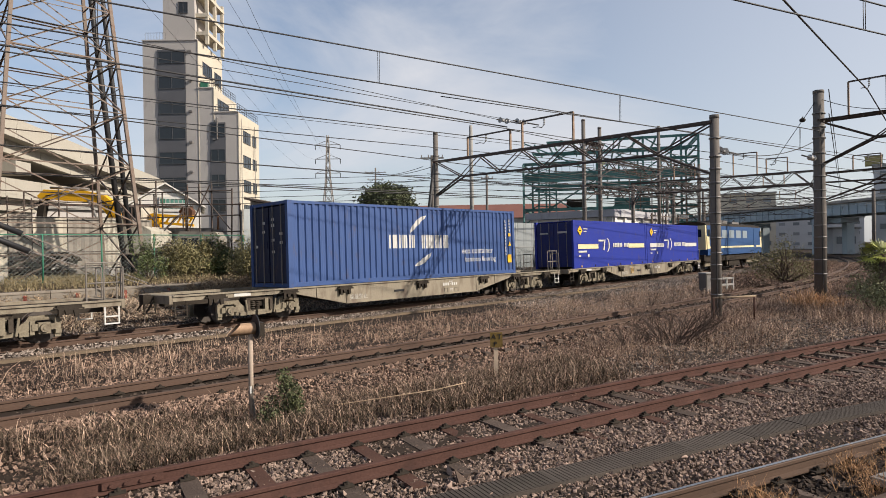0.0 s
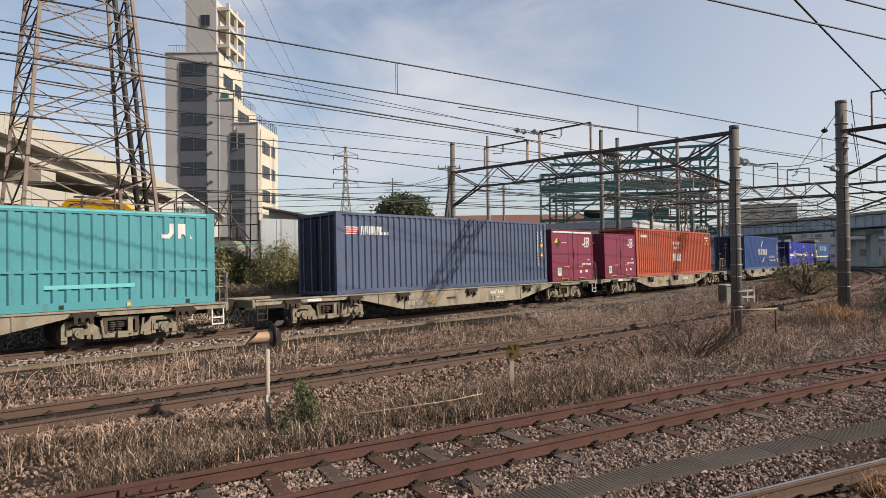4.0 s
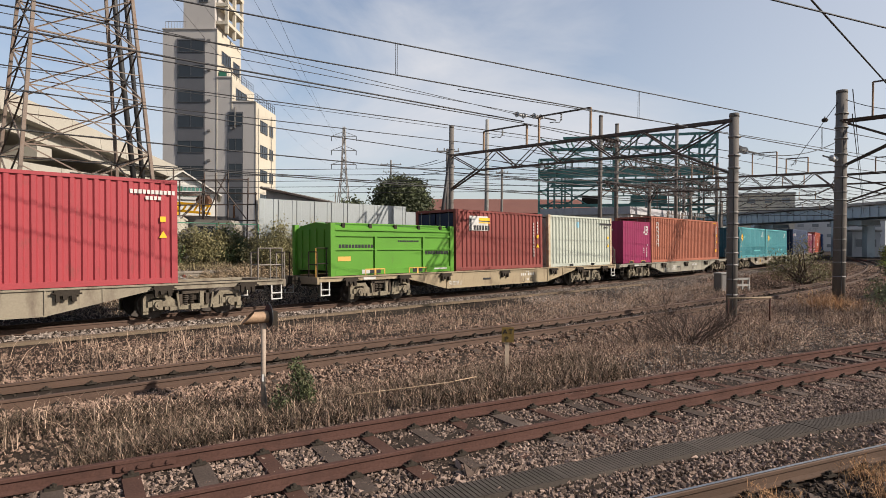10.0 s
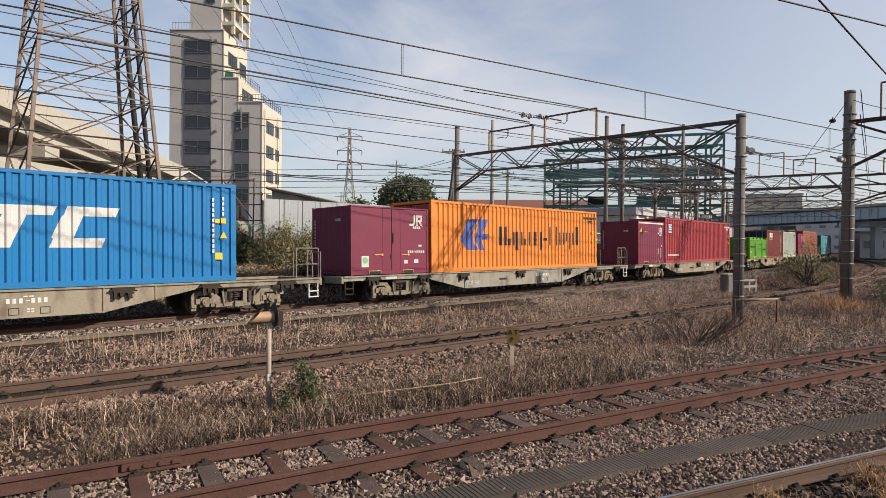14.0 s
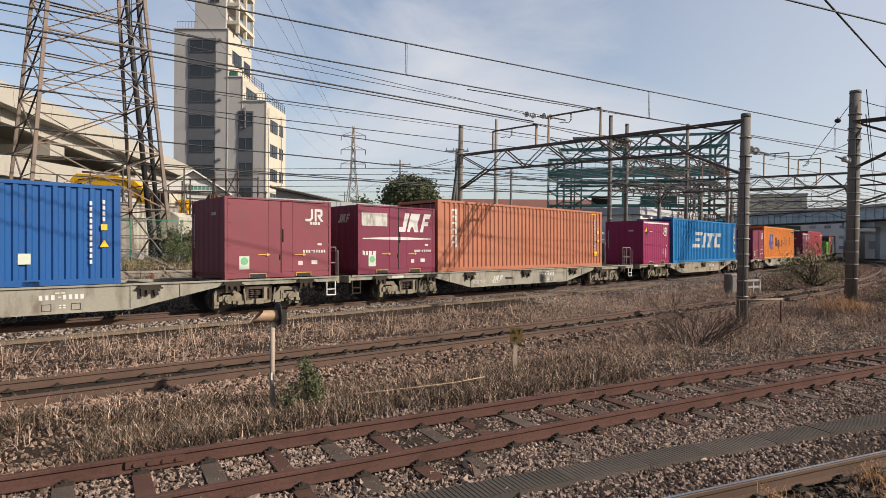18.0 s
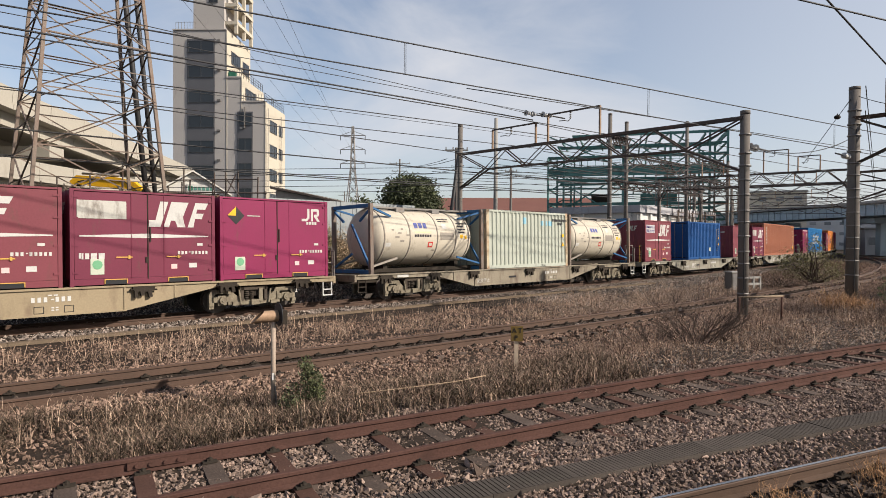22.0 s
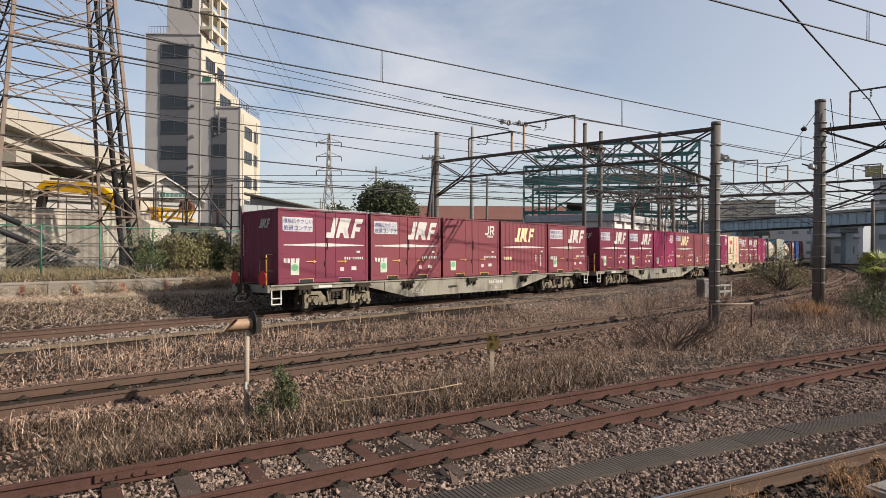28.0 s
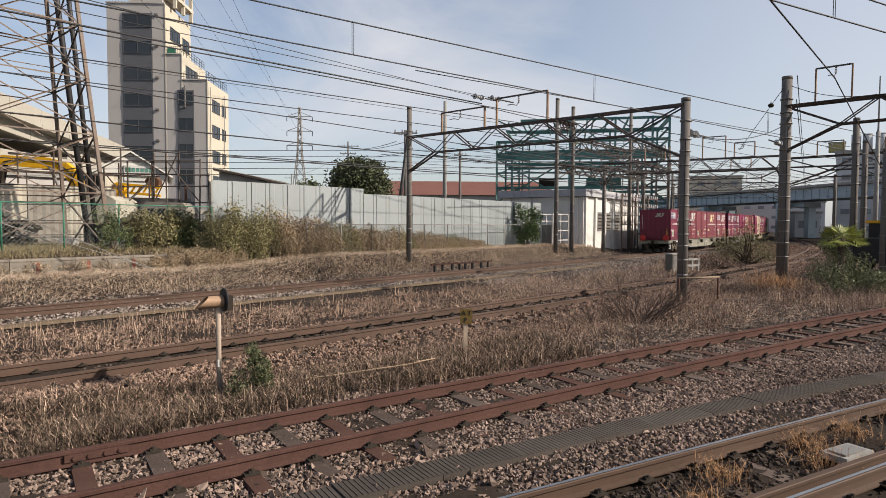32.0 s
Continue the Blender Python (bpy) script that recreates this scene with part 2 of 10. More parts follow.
def ground_height(x, y):
    off, along = train_offset(x, y), train_along(x, y)
    left = 1 - smooth((along - 8) / 6)
    far = smooth((along - 34) / 14)
    back = smooth((np.hypot(x, y) - 120) / 100)
    bank = smooth((off - 1.45) / 2.3)
    rise = (0.60 * left + 0.90 * (1 - left)) * (1 - far) + 0.30 * far
    wall = smooth((off - 5.28) / 0.12) * 0.55 * left
    plateau = smooth((off - 5.6) / 2.5) * 0.15 * left
    dip = -0.18 * smooth(1 - np.abs(off + 10.7) / 1.5) * smooth((16 - along) / 8)
    return -0.19 + (rise * bank + wall + plateau) * (1 - back) + dip


def axis_steps(lo, a, b, hi, fine):
    left = a - np.geomspace(0.4, a - lo, 26)[::-1]
    right = b + np.geomspace(0.4, hi - b, 26)
    return np.concatenate([left, np.arange(a, b, fine), right])


def build_ground():
    xs = axis_steps(-900, -20, 26, 900, 0.2)
    ys = axis_steps(-300, 2, 42, 1500, 0.2)
    X, Y = np.meshgrid(xs, ys)
    rng = np.random.default_rng(3)
    near = np.exp(-np.hypot(X, Y) / 60)
    Z = ground_height(X, Y) + rng.normal(0, 0.014, X.shape) * near + 0.03 * np.sin(X * 1.3 + 2 * np.sin(Y)) * np.sin(Y * 1.1) * near
    n, m = len(xs), len(ys)
    idx = np.arange(n * m).reshape(m, n)
    q = np.stack([idx[:-1, :-1], idx[:-1, 1:], idx[1:, 1:], idx[1:, :-1]], -1).reshape(-1, 4)
    v = np.stack([X, Y, Z], -1).reshape(-1, 3)
    ob = raw("ground", v.tolist(), q.tolist(), GROUND, "brown stony soil with dry weeds beside the tracks", "ground", "structure")
    ob.data.polygons.foreach_set("use_smooth", [True] * len(ob.data.polygons))


build_ground()

RAIL_FOOT = [(-0.06, -0.15), (0.06, -0.15), (0.06, -0.135), (0.012, -0.12), (0.01, -0.05), (0.032, -0.036), (0.032, -0.006), (0.026, 0.0), (-0.026, 0.0), (-0.032, -0.006), (-0.032, -0.036), (-0.01, -0.05), (-0.012, -0.12), (-0.06, -0.135)]


def build_rail(line, s0, s1, off, mat, parent, name="rail", lift=0.0, step=1.5, label=""):
    verts, faces, k = [], [], len(RAIL_FOOT)
    n = int((s1 - s0) / step) + 1
    for i in range(n + 1):
        s = s0 + (s1 - s0) * i / n
        x, y, a = line.at(s, off)
        for u, z in RAIL_FOOT:
            verts.append((x - u * math.sin(a), y + u * math.cos(a), z + lift))
    for i in range(n):
        for j in range(k):
            faces.append((i * k + j, i * k + (j + 1) % k, (i + 1) * k + (j + 1) % k, (i + 1) * k + j))
    faces += [tuple(range(k))[::-1], tuple(range(n * k, n * k + k))]
    me_ob = raw(name, verts, faces, mat, label, parent=parent)
    return me_ob


def build_track(name, line, s0, s1, label, sleeper_range, mat=RUST_RAIL, z=0.0, cant=0.0, spacing=0.62):
    root = thing(name, pose(0, 0, z), label, "railway track", "", "structure")
    for off, lift in ((0.566, -cant), (-0.566, cant)):
        build_rail(line, s0, s1, off, mat, root, lift=lift)
    return root


RAIL_OCHRE = material("ochre_rusty_rail", (0.085, 0.047, 0.028), 0.75, 0.2, 0.25, 2, 60, 0.2)
TRACKS = {
    "train": build_track("track_far", TRAIN_LINE, -60, 300, "railway track with dark rails the train runs on", (-12, 40), RAIL_BROWN, -0.04, 0.0128),
    "c": build_track("track_middle", LINE_C, -25, 160, "unused railway track with brown rusty rails", (-8, 40), RAIL_BROWN),
    "b": build_track("track_near", LINE_B, -25, 60, "rusty railway track with wooden sleepers on ballast", (-6, 30)),
    "a": build_track("track_platform", LINE_A, -25, 40, "railway track with shiny worn rail heads", (-6, 20), RAIL_OCHRE),
}

# ---- train ----
S_KNOTS = [(0, 15.36), (1.2, 28.5), (7.2, 92.95), (13, 154.97), (18.6, 213.14), (20, 227.57), (24.3, 271.38), (28, 307.6), (29.5, 321.9), (31.5, 340.55), (32, 345.15)]


def travelled(t):
    """Metres along the line of the second wagon's middle at t seconds: a smooth curve through the knots."""
    k = S_KNOTS
    m = [(k[1][1] - k[0][1]) / (k[1][0] - k[0][0])]
    m += [(k[i + 1][1] - k[i - 1][1]) / (k[i + 1][0] - k[i - 1][0]) for i in range(1, len(k) - 1)]
    m += [(k[-1][1] - k[-2][1]) / (k[-1][0] - k[-2][0])]
    i = max(j for j in range(len(k) - 1) if k[j][0] <= t)
    h = k[i + 1][0] - k[i][0]
    u = (t - k[i][0]) / h
    return ((2 * u ** 3 - 3 * u ** 2 + 1) * k[i][1] + (u ** 3 - 2 * u ** 2 + u) * h * m[i] + (3 * u ** 2 - 2 * u ** 3) * k[i + 1][1] + (u ** 3 - u ** 2) * h * m[i + 1])


PITCH = 20.65
LEAN = -1.30


def wagon_pose(t, car, half=7.1):
    s = travelled(t) - PITCH * (car - 2)
    x0, y0, _ = TRAIN_LINE.at(s - half)
    x1, y1, _ = TRAIN_LINE.at(s + half)
    return Matrix.Translation(((x0 + x1) / 2, (y0 + y1) / 2, -0.04)) @ Matrix.Rotation(math.atan2(y1 - y0, x1 - x0), 4, "Z") @ Matrix.Rotation(radians(LEAN), 4, "X")


MOVING = []   # (thing, car, place on the wagon)


# ---- train: shared pieces ----
W = 2.44


def corrugation(length, pitch=0.278, depth=0.046):
    """Breaks of a corrugated sheet along its length: (place, depth below the outer face)."""
    n = max(1, round(length / pitch))
    p = length / n
    rows, x = [], -length / 2
    for i in range(n):
        rows += [(x, 0.0), (x + p * 0.34, 0.0), (x + p * 0.48, depth), (x + p * 0.86, depth)]
        x += p
    rows.append((length / 2, 0.0))
    return rows


def add_sheet(bm, rows, z0, z1, y, out, axis="x", thick=0.0):
    """A corrugated sheet upright at y; out is the side that it faces (+1 or -1)."""
    prev = None
    for a, d in rows:
        c = y - out * d
        lo = bm.verts.new((a, c, z0) if axis == "x" else (c, a, z0))
        hi = bm.verts.new((a, c, z1) if axis == "x" else (c, a, z1))
        if prev:
            bm.faces.new((prev[0], lo, hi, prev[1]))
        prev = (lo, hi)


def clip(poly, x0, x1):
    for edge, keep in ((x0, 1), (x1, -1)):
        res = []
        for i, p in enumerate(poly):
            q = poly[(i + 1) % len(poly)]
            ip, iq = (p[0] - edge) * keep >= 0, (q[0] - edge) * keep >= 0
            if ip:
                res.append(p)
            if ip != iq:
                u = (edge - p[0]) / (q[0] - p[0])
                res.append((edge, p[1] + u * (q[1] - p[1])))
        poly = res
        if len(poly) < 3:
            return []
    return poly


def decal(name, polys, rows, mat, parent, y=-W / 2, lift=0.004, label=""):
    """Painted shapes that follow the sheet's corrugation on the near side, one part a shape."""
    for poly in polys:
        bm = bmesh.new()
        for (xa, da), (xb, db) in zip(rows, rows[1:]):
            if xb - xa < 1e-6:
                continue
            piece = clip(poly, xa, xb)
            if len(piece) >= 3:
                vs = [bm.verts.new((x, y + da + (db - da) * (x - xa) / (xb - xa) - lift, z)) for x, z in piece]
                try:
                    bm.faces.new(vs)
                except ValueError:
                    pass
        bmesh.ops.remove_doubles(bm, verts=bm.verts, dist=1e-4)
        part(name, bm, mat, parent, label)


def rect(x0, z0, x1, z1, slant=0.0):
    return [(x0, z0), (x1, z0), (x1 + slant * (z1 - z0), z1), (x0 + slant * (z1 - z0), z1)]


def star(x, z, r):
    return [(x + (r if i % 2 == 0 else r * 0.58) * math.sin(i * math.pi / 6), z + (r if i % 2 == 0 else r * 0.58) * math.cos(i * math.pi / 6)) for i in range(12)]


def crescent(x, z, r, a0, a1, thick, n=14):
    """A swoosh along part of a ring, pointed at its ends."""
    outer, inner = [], []
    for i in range(n + 1):
        u = i / n
        a = radians(a0 + (a1 - a0) * u)
        t = thick * math.sin(math.pi * (0.08 + 0.84 * u))
        outer.append((x + r * math.cos(a), z + r * math.sin(a)))
        inner.append((x + (r - t) * math.cos(a), z + (r - t) * math.sin(a)))
    return outer + inner[::-1]


SLANT_MARK = [[(0.0, 0.0), (0.19, 0.0), (0.32, 1.0), (0.19, 1.0), (0.11, 0.26), (0.01, 0.26)], [(0.24, 0.0), (0.33, 0.0), (0.36, 0.26), (0.43, 0.26), (0.47, 0.0), (0.60, 0.0), (0.56, 0.40), (0.66, 1.0), (0.37, 1.0)], [(0.64, 0.0), (0.74, 0.0), (0.77, 0.35), (0.89, 0.35), (0.92, 0.57), (0.79, 0.57), (0.81, 0.74), (0.95, 0.74), (1.0, 1.0), (0.78, 1.0)]]


def slant_mark(x, z, w, h):
    """A slanted mark of three plain shapes."""
    return [[(x + u * w, z + v * h) for u, v in shape] for shape in SLANT_MARK]


def flat_rows(length):
    return [(-length / 2, 0.0), (length / 2, 0.0)]


def lettering(text, size, mat, parent, m, label=""):
    key = (text, size, mat.name)
    if key not in CACHE:
        c = bpy.data.curves.new("writing", "FONT")
        c.body, c.size, c.extrude, c.resolution_u = text, size, 0.002, 3
        ob = new("writing", c)
        CACHE[key] = bpy.data.meshes.new_from_object(ob.evaluated_get(bpy.context.evaluated_depsgraph_get()))
        bpy.data.objects.remove(ob)
        CACHE[key].materials.append(mat)
    w = share("writing", CACHE[key], m, parent)
    return tagged(w, label)


def near_side(x, z, y):
    """Upright on the near side, to be read from there."""
    return pose(x, y, z, 90, 0, 0)


def marks(parent, rows, mat, y, name="marking"):
    """Unreadable writing as thin bars: rows of (x, z, width, height)."""
    bm = bmesh.new()
    for x, z, w, h in rows:
        add_box(bm, x + w / 2, y - 0.004, z + h / 2, w, 0.006, h)
    return tagged(part(name, bm, mat, parent), kind="stuff" if len(rows) > 1 else "")


# ---- wagons ----
TAN = material("wagon_tan_paint", (0.304, 0.236, 0.144), 0.75, 0, 0.15, 0.8, 20, 0.1, (0.15, 0.095, 0.06), 0.3, 1.1, 2.5)
GREYISH = material("wagon_pale_grey_paint", (0.255, 0.235, 0.185), 0.75, 0, 0.15, 0.8, 20, 0.1, (0.11, 0.075, 0.05), 0.42, 1.1, 2.5)
BOGIE = material("bogie_dusty_paint", (0.235, 0.20, 0.145), 0.85, 0.0, 0.3, 2.5, 25, 0.2, (0.07, 0.05, 0.04), 0.42, 3.0)
BOGIE_DARK = material("bogie_oily_grime", (0.075, 0.06, 0.047), 0.85, 0.0, 0.35, 2.5, 25, 0.2)
WHEEL = material("wheel_steel", (0.085, 0.07, 0.06), 0.6, 0.5, 0.25, 4, 30, 0.1)
GALV_PALE = material("weathered_pale_steel", (0.20, 0.175, 0.15), 0.65, 0.2, 0.2, 2, 30, 0.1)
STEP_WHITE = material("chalky_white_paint", (0.58, 0.56, 0.52), 0.7, 0, 0.1, 3, 30, 0.1)
HANDLE_YELLOW = material("ochre_handle_paint", (0.58, 0.33, 0.06), 0.6, 0, 0.15, 3, 30, 0.05)
CACHE = {}


def cached(key, make, mat):
    if key not in CACHE:
        bm = bmesh.new()
        make(bm)
        CACHE[key] = mesh_of(key if isinstance(key, str) else key[0], bm, mat)
    return CACHE[key]


def side_frame_shape(bm):
    """A cast frame: an arch over each axle box, joined by a sagging beam."""
    for k in (-1, 1):
        arch = [(1.42, 0.16), (1.42, 0.60), (1.34, 0.72), (0.74, 0.72), (0.66, 0.60), (0.42, 0.40), (0.0, 0.36), (0.0, 0.22), (0.46, 0.24), (0.72, 0.34), (0.84, 0.50), (0.88, 0.60), (1.22, 0.60), (1.28, 0.52), (1.28, 0.16)]
        add_prism(bm, [(k * x, z) for x, z in (arch if k > 0 else arch[::-1])], -0.06, 0.06)
        add_box(bm, k * 0.80, -0.02, 0.42, 0.10, 0.14, 0.34)
        add_box(bm, k * 1.36, -0.03, 0.30, 0.14, 0.15, 0.10)
        add_tube(bm, (k * 0.52, -0.11, 0.70), (k * 0.46, -0.11, 0.26), 0.032, 0.032, 6)
        add_box(bm, k * 0.62, -0.09, 0.28, 0.20, 0.09, 0.10)
    add_box(bm, 0.0, -0.08, 0.30, 0.26, 0.14, 0.16)
    add_box(bm, 0.18, -0.10, 0.52, 0.12, 0.10, 0.42)


def spring_shape(bm):
    for x in (-0.25, -0.08):
        for k in range(5):
            add_tube(bm, (x, 0, 0.37 + k * 0.06), (x, 0, 0.40 + k * 0.06), 0.075, 0.075, 10)
    add_box(bm, -0.05, 0, 0.73, 0.9, 0.2, 0.10)
    for x in (-0.42, 0.36):
        add_box(bm, x, -0.03, 0.56, 0.10, 0.14, 0.40)


def axle_box_shape(bm):
    add_box(bm, 0, 0, 0.0, 0.26, 0.20, 0.28)
    for x in (-0.2, 0.2):
        add_box(bm, x, -0.02, 0.03, 0.12, 0.13, 0.16)
    add_tube(bm, (0, -0.10, 0), (0, -0.17, 0), 0.115, 0.10, 14)
    add_tube(bm, (0, -0.17, 0), (0, -0.19, 0), 0.045, 0.045, 8)


def wheel_shape(bm):
    for y0, y1, r0, r1 in ((-0.065, 0.0, 0.40, 0.405), (0.0, 0.045, 0.405, 0.41), (0.045, 0.07, 0.435, 0.43)):
        add_tube(bm, (0, y0, 0), (0, y1, 0), r0, r1, 28)
    add_tube(bm, (0, -0.10, 0), (0, 0.10, 0), 0.10, 0.10, 12)
    for k in range(4):
        a = k * math.pi / 2
        add_box(bm, 0.22 * math.cos(a), -0.068, 0.22 * math.sin(a), 0.05, 0.012, 0.05)


def axle_shape(bm):
    add_tube(bm, (0, -0.93, 0), (0, 0.93, 0), 0.075, 0.075, 12)


def brake_shape(bm):
    for x in (-0.55, 0.55):
        add_box(bm, x, 0, 0.40, 0.07, 1.5, 0.14)
        add_box(bm, x * 0.9, -0.5, 0.52, 0.05, 0.05, 0.3)
    add_tube(bm, (-0.55, -0.85, 0.30), (0.55, -0.85, 0.30), 0.025, 0.025, 6)


SPINNING = []


def build_bogie(wagon, x):
    b = new("bogie")
    b.parent, b.matrix_basis = wagon, pose(x, 0, 0)
    me = cached("bolster", lambda bm: add_box(bm, 0, 0, 0.62, 0.5, 2.0, 0.26), UNDER)
    share("bolster", me, Matrix(), b)
    share("brake_rigging", cached("brake_rigging", brake_shape, UNDER), Matrix(), b)
    for s in (-1, 1):
        share("side_frame", cached("side_frame", side_frame_shape, BOGIE), pose(0, s * 0.96, 0), b)
        tagged(share("spring_nest", cached("spring_nest", spring_shape, BOGIE_DARK), pose(0, s * 0.98, 0), b), kind="stuff")
        for ax in (-1.05, 1.05):
            share("axle_box", cached("axle_box", axle_box_shape, BOGIE), pose(ax, s * 0.99, 0.405, 0, 0, 0 if s < 0 else 180), b)
    for ax in (-1.05, 1.05):
        w = share("wheelset", cached("axle", axle_shape, WHEEL), pose(ax, 0, 0.405), b)
        SPINNING.append((w, ax))
        me = cached("wheel", wheel_shape, WHEEL)
        # the wheels turn with their axle, so they are joined in its mesh
        if "wheelset" not in CACHE:
            bm = bmesh.new()
            axle_shape(bm)
            for s in (-1, 1):
                k = bmesh.new()
                wheel_shape(k)
                k.transform(pose(0, s * 0.56, 0, 0, 0, 0 if s < 0 else 180))
                tmp = bpy.data.meshes.new("tmp")
                k.to_mesh(tmp)
                k.free()
                bm.from_mesh(tmp)
                bpy.data.meshes.remove(tmp)
            CACHE["wheelset"] = mesh_of("wheelset", bm, WHEEL)
        w.data = CACHE["wheelset"]
    return b


BEAM = [(-9.85, 0.99), (-9.85, 0.82), (-6.0, 0.82), (-3.75, 0.31), (3.3, 0.31), (5.8, 0.82), (9.85, 0.82), (9.85, 0.99)]


def lock_shape(bm):
    """A hanging bundle of lock levers: one ragged plate with a bar through it."""
    add_prism(bm, [(-0.28, 0.02), (0.28, 0.02), (0.28, -0.06), (0.20, -0.10), (0.22, -0.26), (0.12, -0.28), (0.10, -0.12), (0.02, -0.12), (0.0, -0.22), (-0.08, -0.22), (-0.10, -0.10), (-0.16, -0.12), (-0.16, -0.27), (-0.24, -0.27), (-0.24, -0.08), (-0.28, -0.06)], -0.09, 0.0)
    add_tube(bm, (-0.34, -0.06, -0.05), (0.34, -0.06, -0.07), 0.025, 0.025, 6)


def railing_shape(bm):
    for y in (-0.25, 0.25):
        add_tube(bm, (0, y, 0.98), (0, y, 1.85), 0.022, 0.022, 6)
    add_tube(bm, (0, -0.25, 1.85), (0, 0.25, 1.85), 0.022, 0.022, 6)
    add_tube(bm, (0, -0.25, 1.42), (0, 0.25, 1.42), 0.018, 0.018, 6)


def step_shape(bm):
    for x in (-0.17, 0.17):
        add_box(bm, x, 0, -0.22, 0.035, 0.035, 0.46)
    for z in (-0.43, -0.24):
        add_box(bm, 0, 0, z, 0.38, 0.06, 0.035)


def coupler_shape(bm):
    add_box(bm, -0.18, 0, 0.88, 0.5, 0.16, 0.18)
    add_box(bm, 0.12, 0, 0.88, 0.22, 0.30, 0.28)
    add_tube(bm, (0.0, -0.35, 0.85), (0.22, -0.38, 0.55), 0.03, 0.03, 6)
    add_tube(bm, (0.0, 0.3, 0.85), (0.22, 0.33, 0.5), 0.03, 0.03, 6)


def handwheel_shape(bm):
    n, r = 20, 0.17
    for i in range(n):
        a, b = 2 * math.pi * i / n, 2 * math.pi * (i + 1) / n
        add_tube(bm, (r * math.cos(a), 0, r * math.sin(a)), (r * math.cos(b), 0, r * math.sin(b)), 0.016, 0.016, 6, False)
    for i in range(4):
        a = math.pi / 4 + i * math.pi / 2
        add_tube(bm, (0, 0, 0), (r * math.cos(a), 0, r * math.sin(a)), 0.014, 0.014, 5, False)


def build_wagon(car, mat, railing, handwheel, label, shift=0.0):
    w = thing("container_wagon", wagon_pose(0, car) @ pose(shift, 0, 0), label, "freight wagon", "wagons of the train")
    key = mat.name
    for s in (-1, 1):
        def beam(bm):
            add_prism(bm, BEAM, -0.05, 0.05)
            add_box(bm, 0, -0.07, 0.975, 19.7, 0.05, 0.05)
            add_box(bm, -0.22, -0.07, 0.325, 7.1, 0.06, 0.03)
            for x, z in ((-3.75, 0.31), (3.3, 0.31), (4.6, 0.58), (-5.0, 0.60)):
                add_box(bm, x, -0.06, (z + 0.97) / 2, 0.05, 0.03, 0.95 - z)
        share("side_beam", cached(("side_beam", key), beam, mat), pose(0, s * 1.12, 0, 0, 0, 0 if s < 0 else 180), w)
    share("center_sill", cached("center_sill", lambda bm: add_box(bm, 0, 0, 0.80, 19.4, 0.42, 0.32), UNDER), Matrix(), w)
    for x in (-9.7, -6.1, -4.0, -2.0, 0.0, 2.0, 4.0, 6.1, 9.7):
        share("cross_member", cached(("cross_member", key), lambda bm: add_box(bm, 0, 0, 0.92, 0.24, 2.14, 0.13), mat), pose(x, 0, 0), w)
    for s in (-1, 1):
        share("end_beam", cached(("end_beam", key), lambda bm: add_box(bm, 0, 0, 0.87, 0.09, 2.34, 0.24), mat), pose(s * 9.9, 0, 0), w)
        share("coupler", cached("coupler", coupler_shape, UNDER), pose(s * 10.05, 0, 0, 0, 0, 0 if s > 0 else 180), w)
        for y in (-1, 1):
            share("step_bracket", cached(("step_bracket", s > 0 or railing), step_shape, STEP_WHITE if s > 0 or railing else UNDER), pose(s * 9.62, y * 1.15, 0.8), w)
    for x in (-8.6, -6.1, -3.85, -0.05, 3.75, 6.1, 8.6):
        for s in (-1, 1):
            share("container_lock", cached("container_lock", lock_shape, UNDER), pose(x, s * 1.2, 0.92, 0, 0, 0 if s < 0 else 180), w)
    def post(bm):
        add_tube(bm, (0, 0, 0.9), (0, 0, 1.98), 0.022, 0.022, 6)
    def rails(bm):
        add_tube(bm, (-0.42, 0, 0), (0.42, 0, 0), 0.02, 0.02, 6)
    for e in (1, -1) if railing else (1,):
        pale = e > 0
        steel = GALV_PALE if pale else UNDER
        for y in (-0.87, 0.87):
            share("end_railing", cached(("end_railing", pale), railing_shape, steel), pose(e * 9.92, y, 0), w)
        share("brake_post", cached(("brake_post", pale), post, steel if pale else HANDLE_YELLOW), pose(e * 9.9, -1.02, 0), w)
        for k in (0.42, 0.84):
            share("railing_post", cached(("railing_post", pale), post, steel), pose(e * (9.9 - k), -1.02, 0), w)
        for z in (1.45, 1.98):
            share("railing_bar", cached(("railing_bar", pale), rails, steel), pose(e * 9.48, -1.02, z), w)
    if handwheel:
        share("handwheel", cached("handwheel", handwheel_shape, HANDLE_YELLOW), pose(-2.4, -1.26, 0.66), w)
    slot = cached("beam_slot", lambda bm: add_box(bm, 0, 0, 0, 0.5, 0.02, 0.08), BLACK)
    share("beam_slot", slot, pose(-1.25, -1.175, 0.62), w)
    rng = random.Random(car)
    marks(w, [(1.2 + 0.13 * i, 0.66, 0.075, 0.12) for i in range(3)] + [(1.61, 0.71, 0.07, 0.025)] + [(1.71 + 0.13 * i, 0.66, 0.075, 0.12) for i in range(rng.choice((3, 4)))] + [(1.55, 0.81, 0.09, 0.03), (1.67, 0.81, 0.09, 0.03), (1.62, 0.50, 0.06, 0.03), (1.71, 0.50, 0.06, 0.03), (1.62, 0.44, 0.06, 0.03), (1.71, 0.44, 0.06, 0.03)], WHITE, -1.172, "number_marking")
    def plates(bm):
        for dx, dz, sx, sz in ((0, 0.08, 0.2, 0.012), (0, -0.08, 0.2, 0.012), (-0.1, 0, 0.012, 0.17), (0.1, 0, 0.012, 0.17)):
            add_box(bm, dx, 0, 0.47 + dz, sx, 0.012, sz)
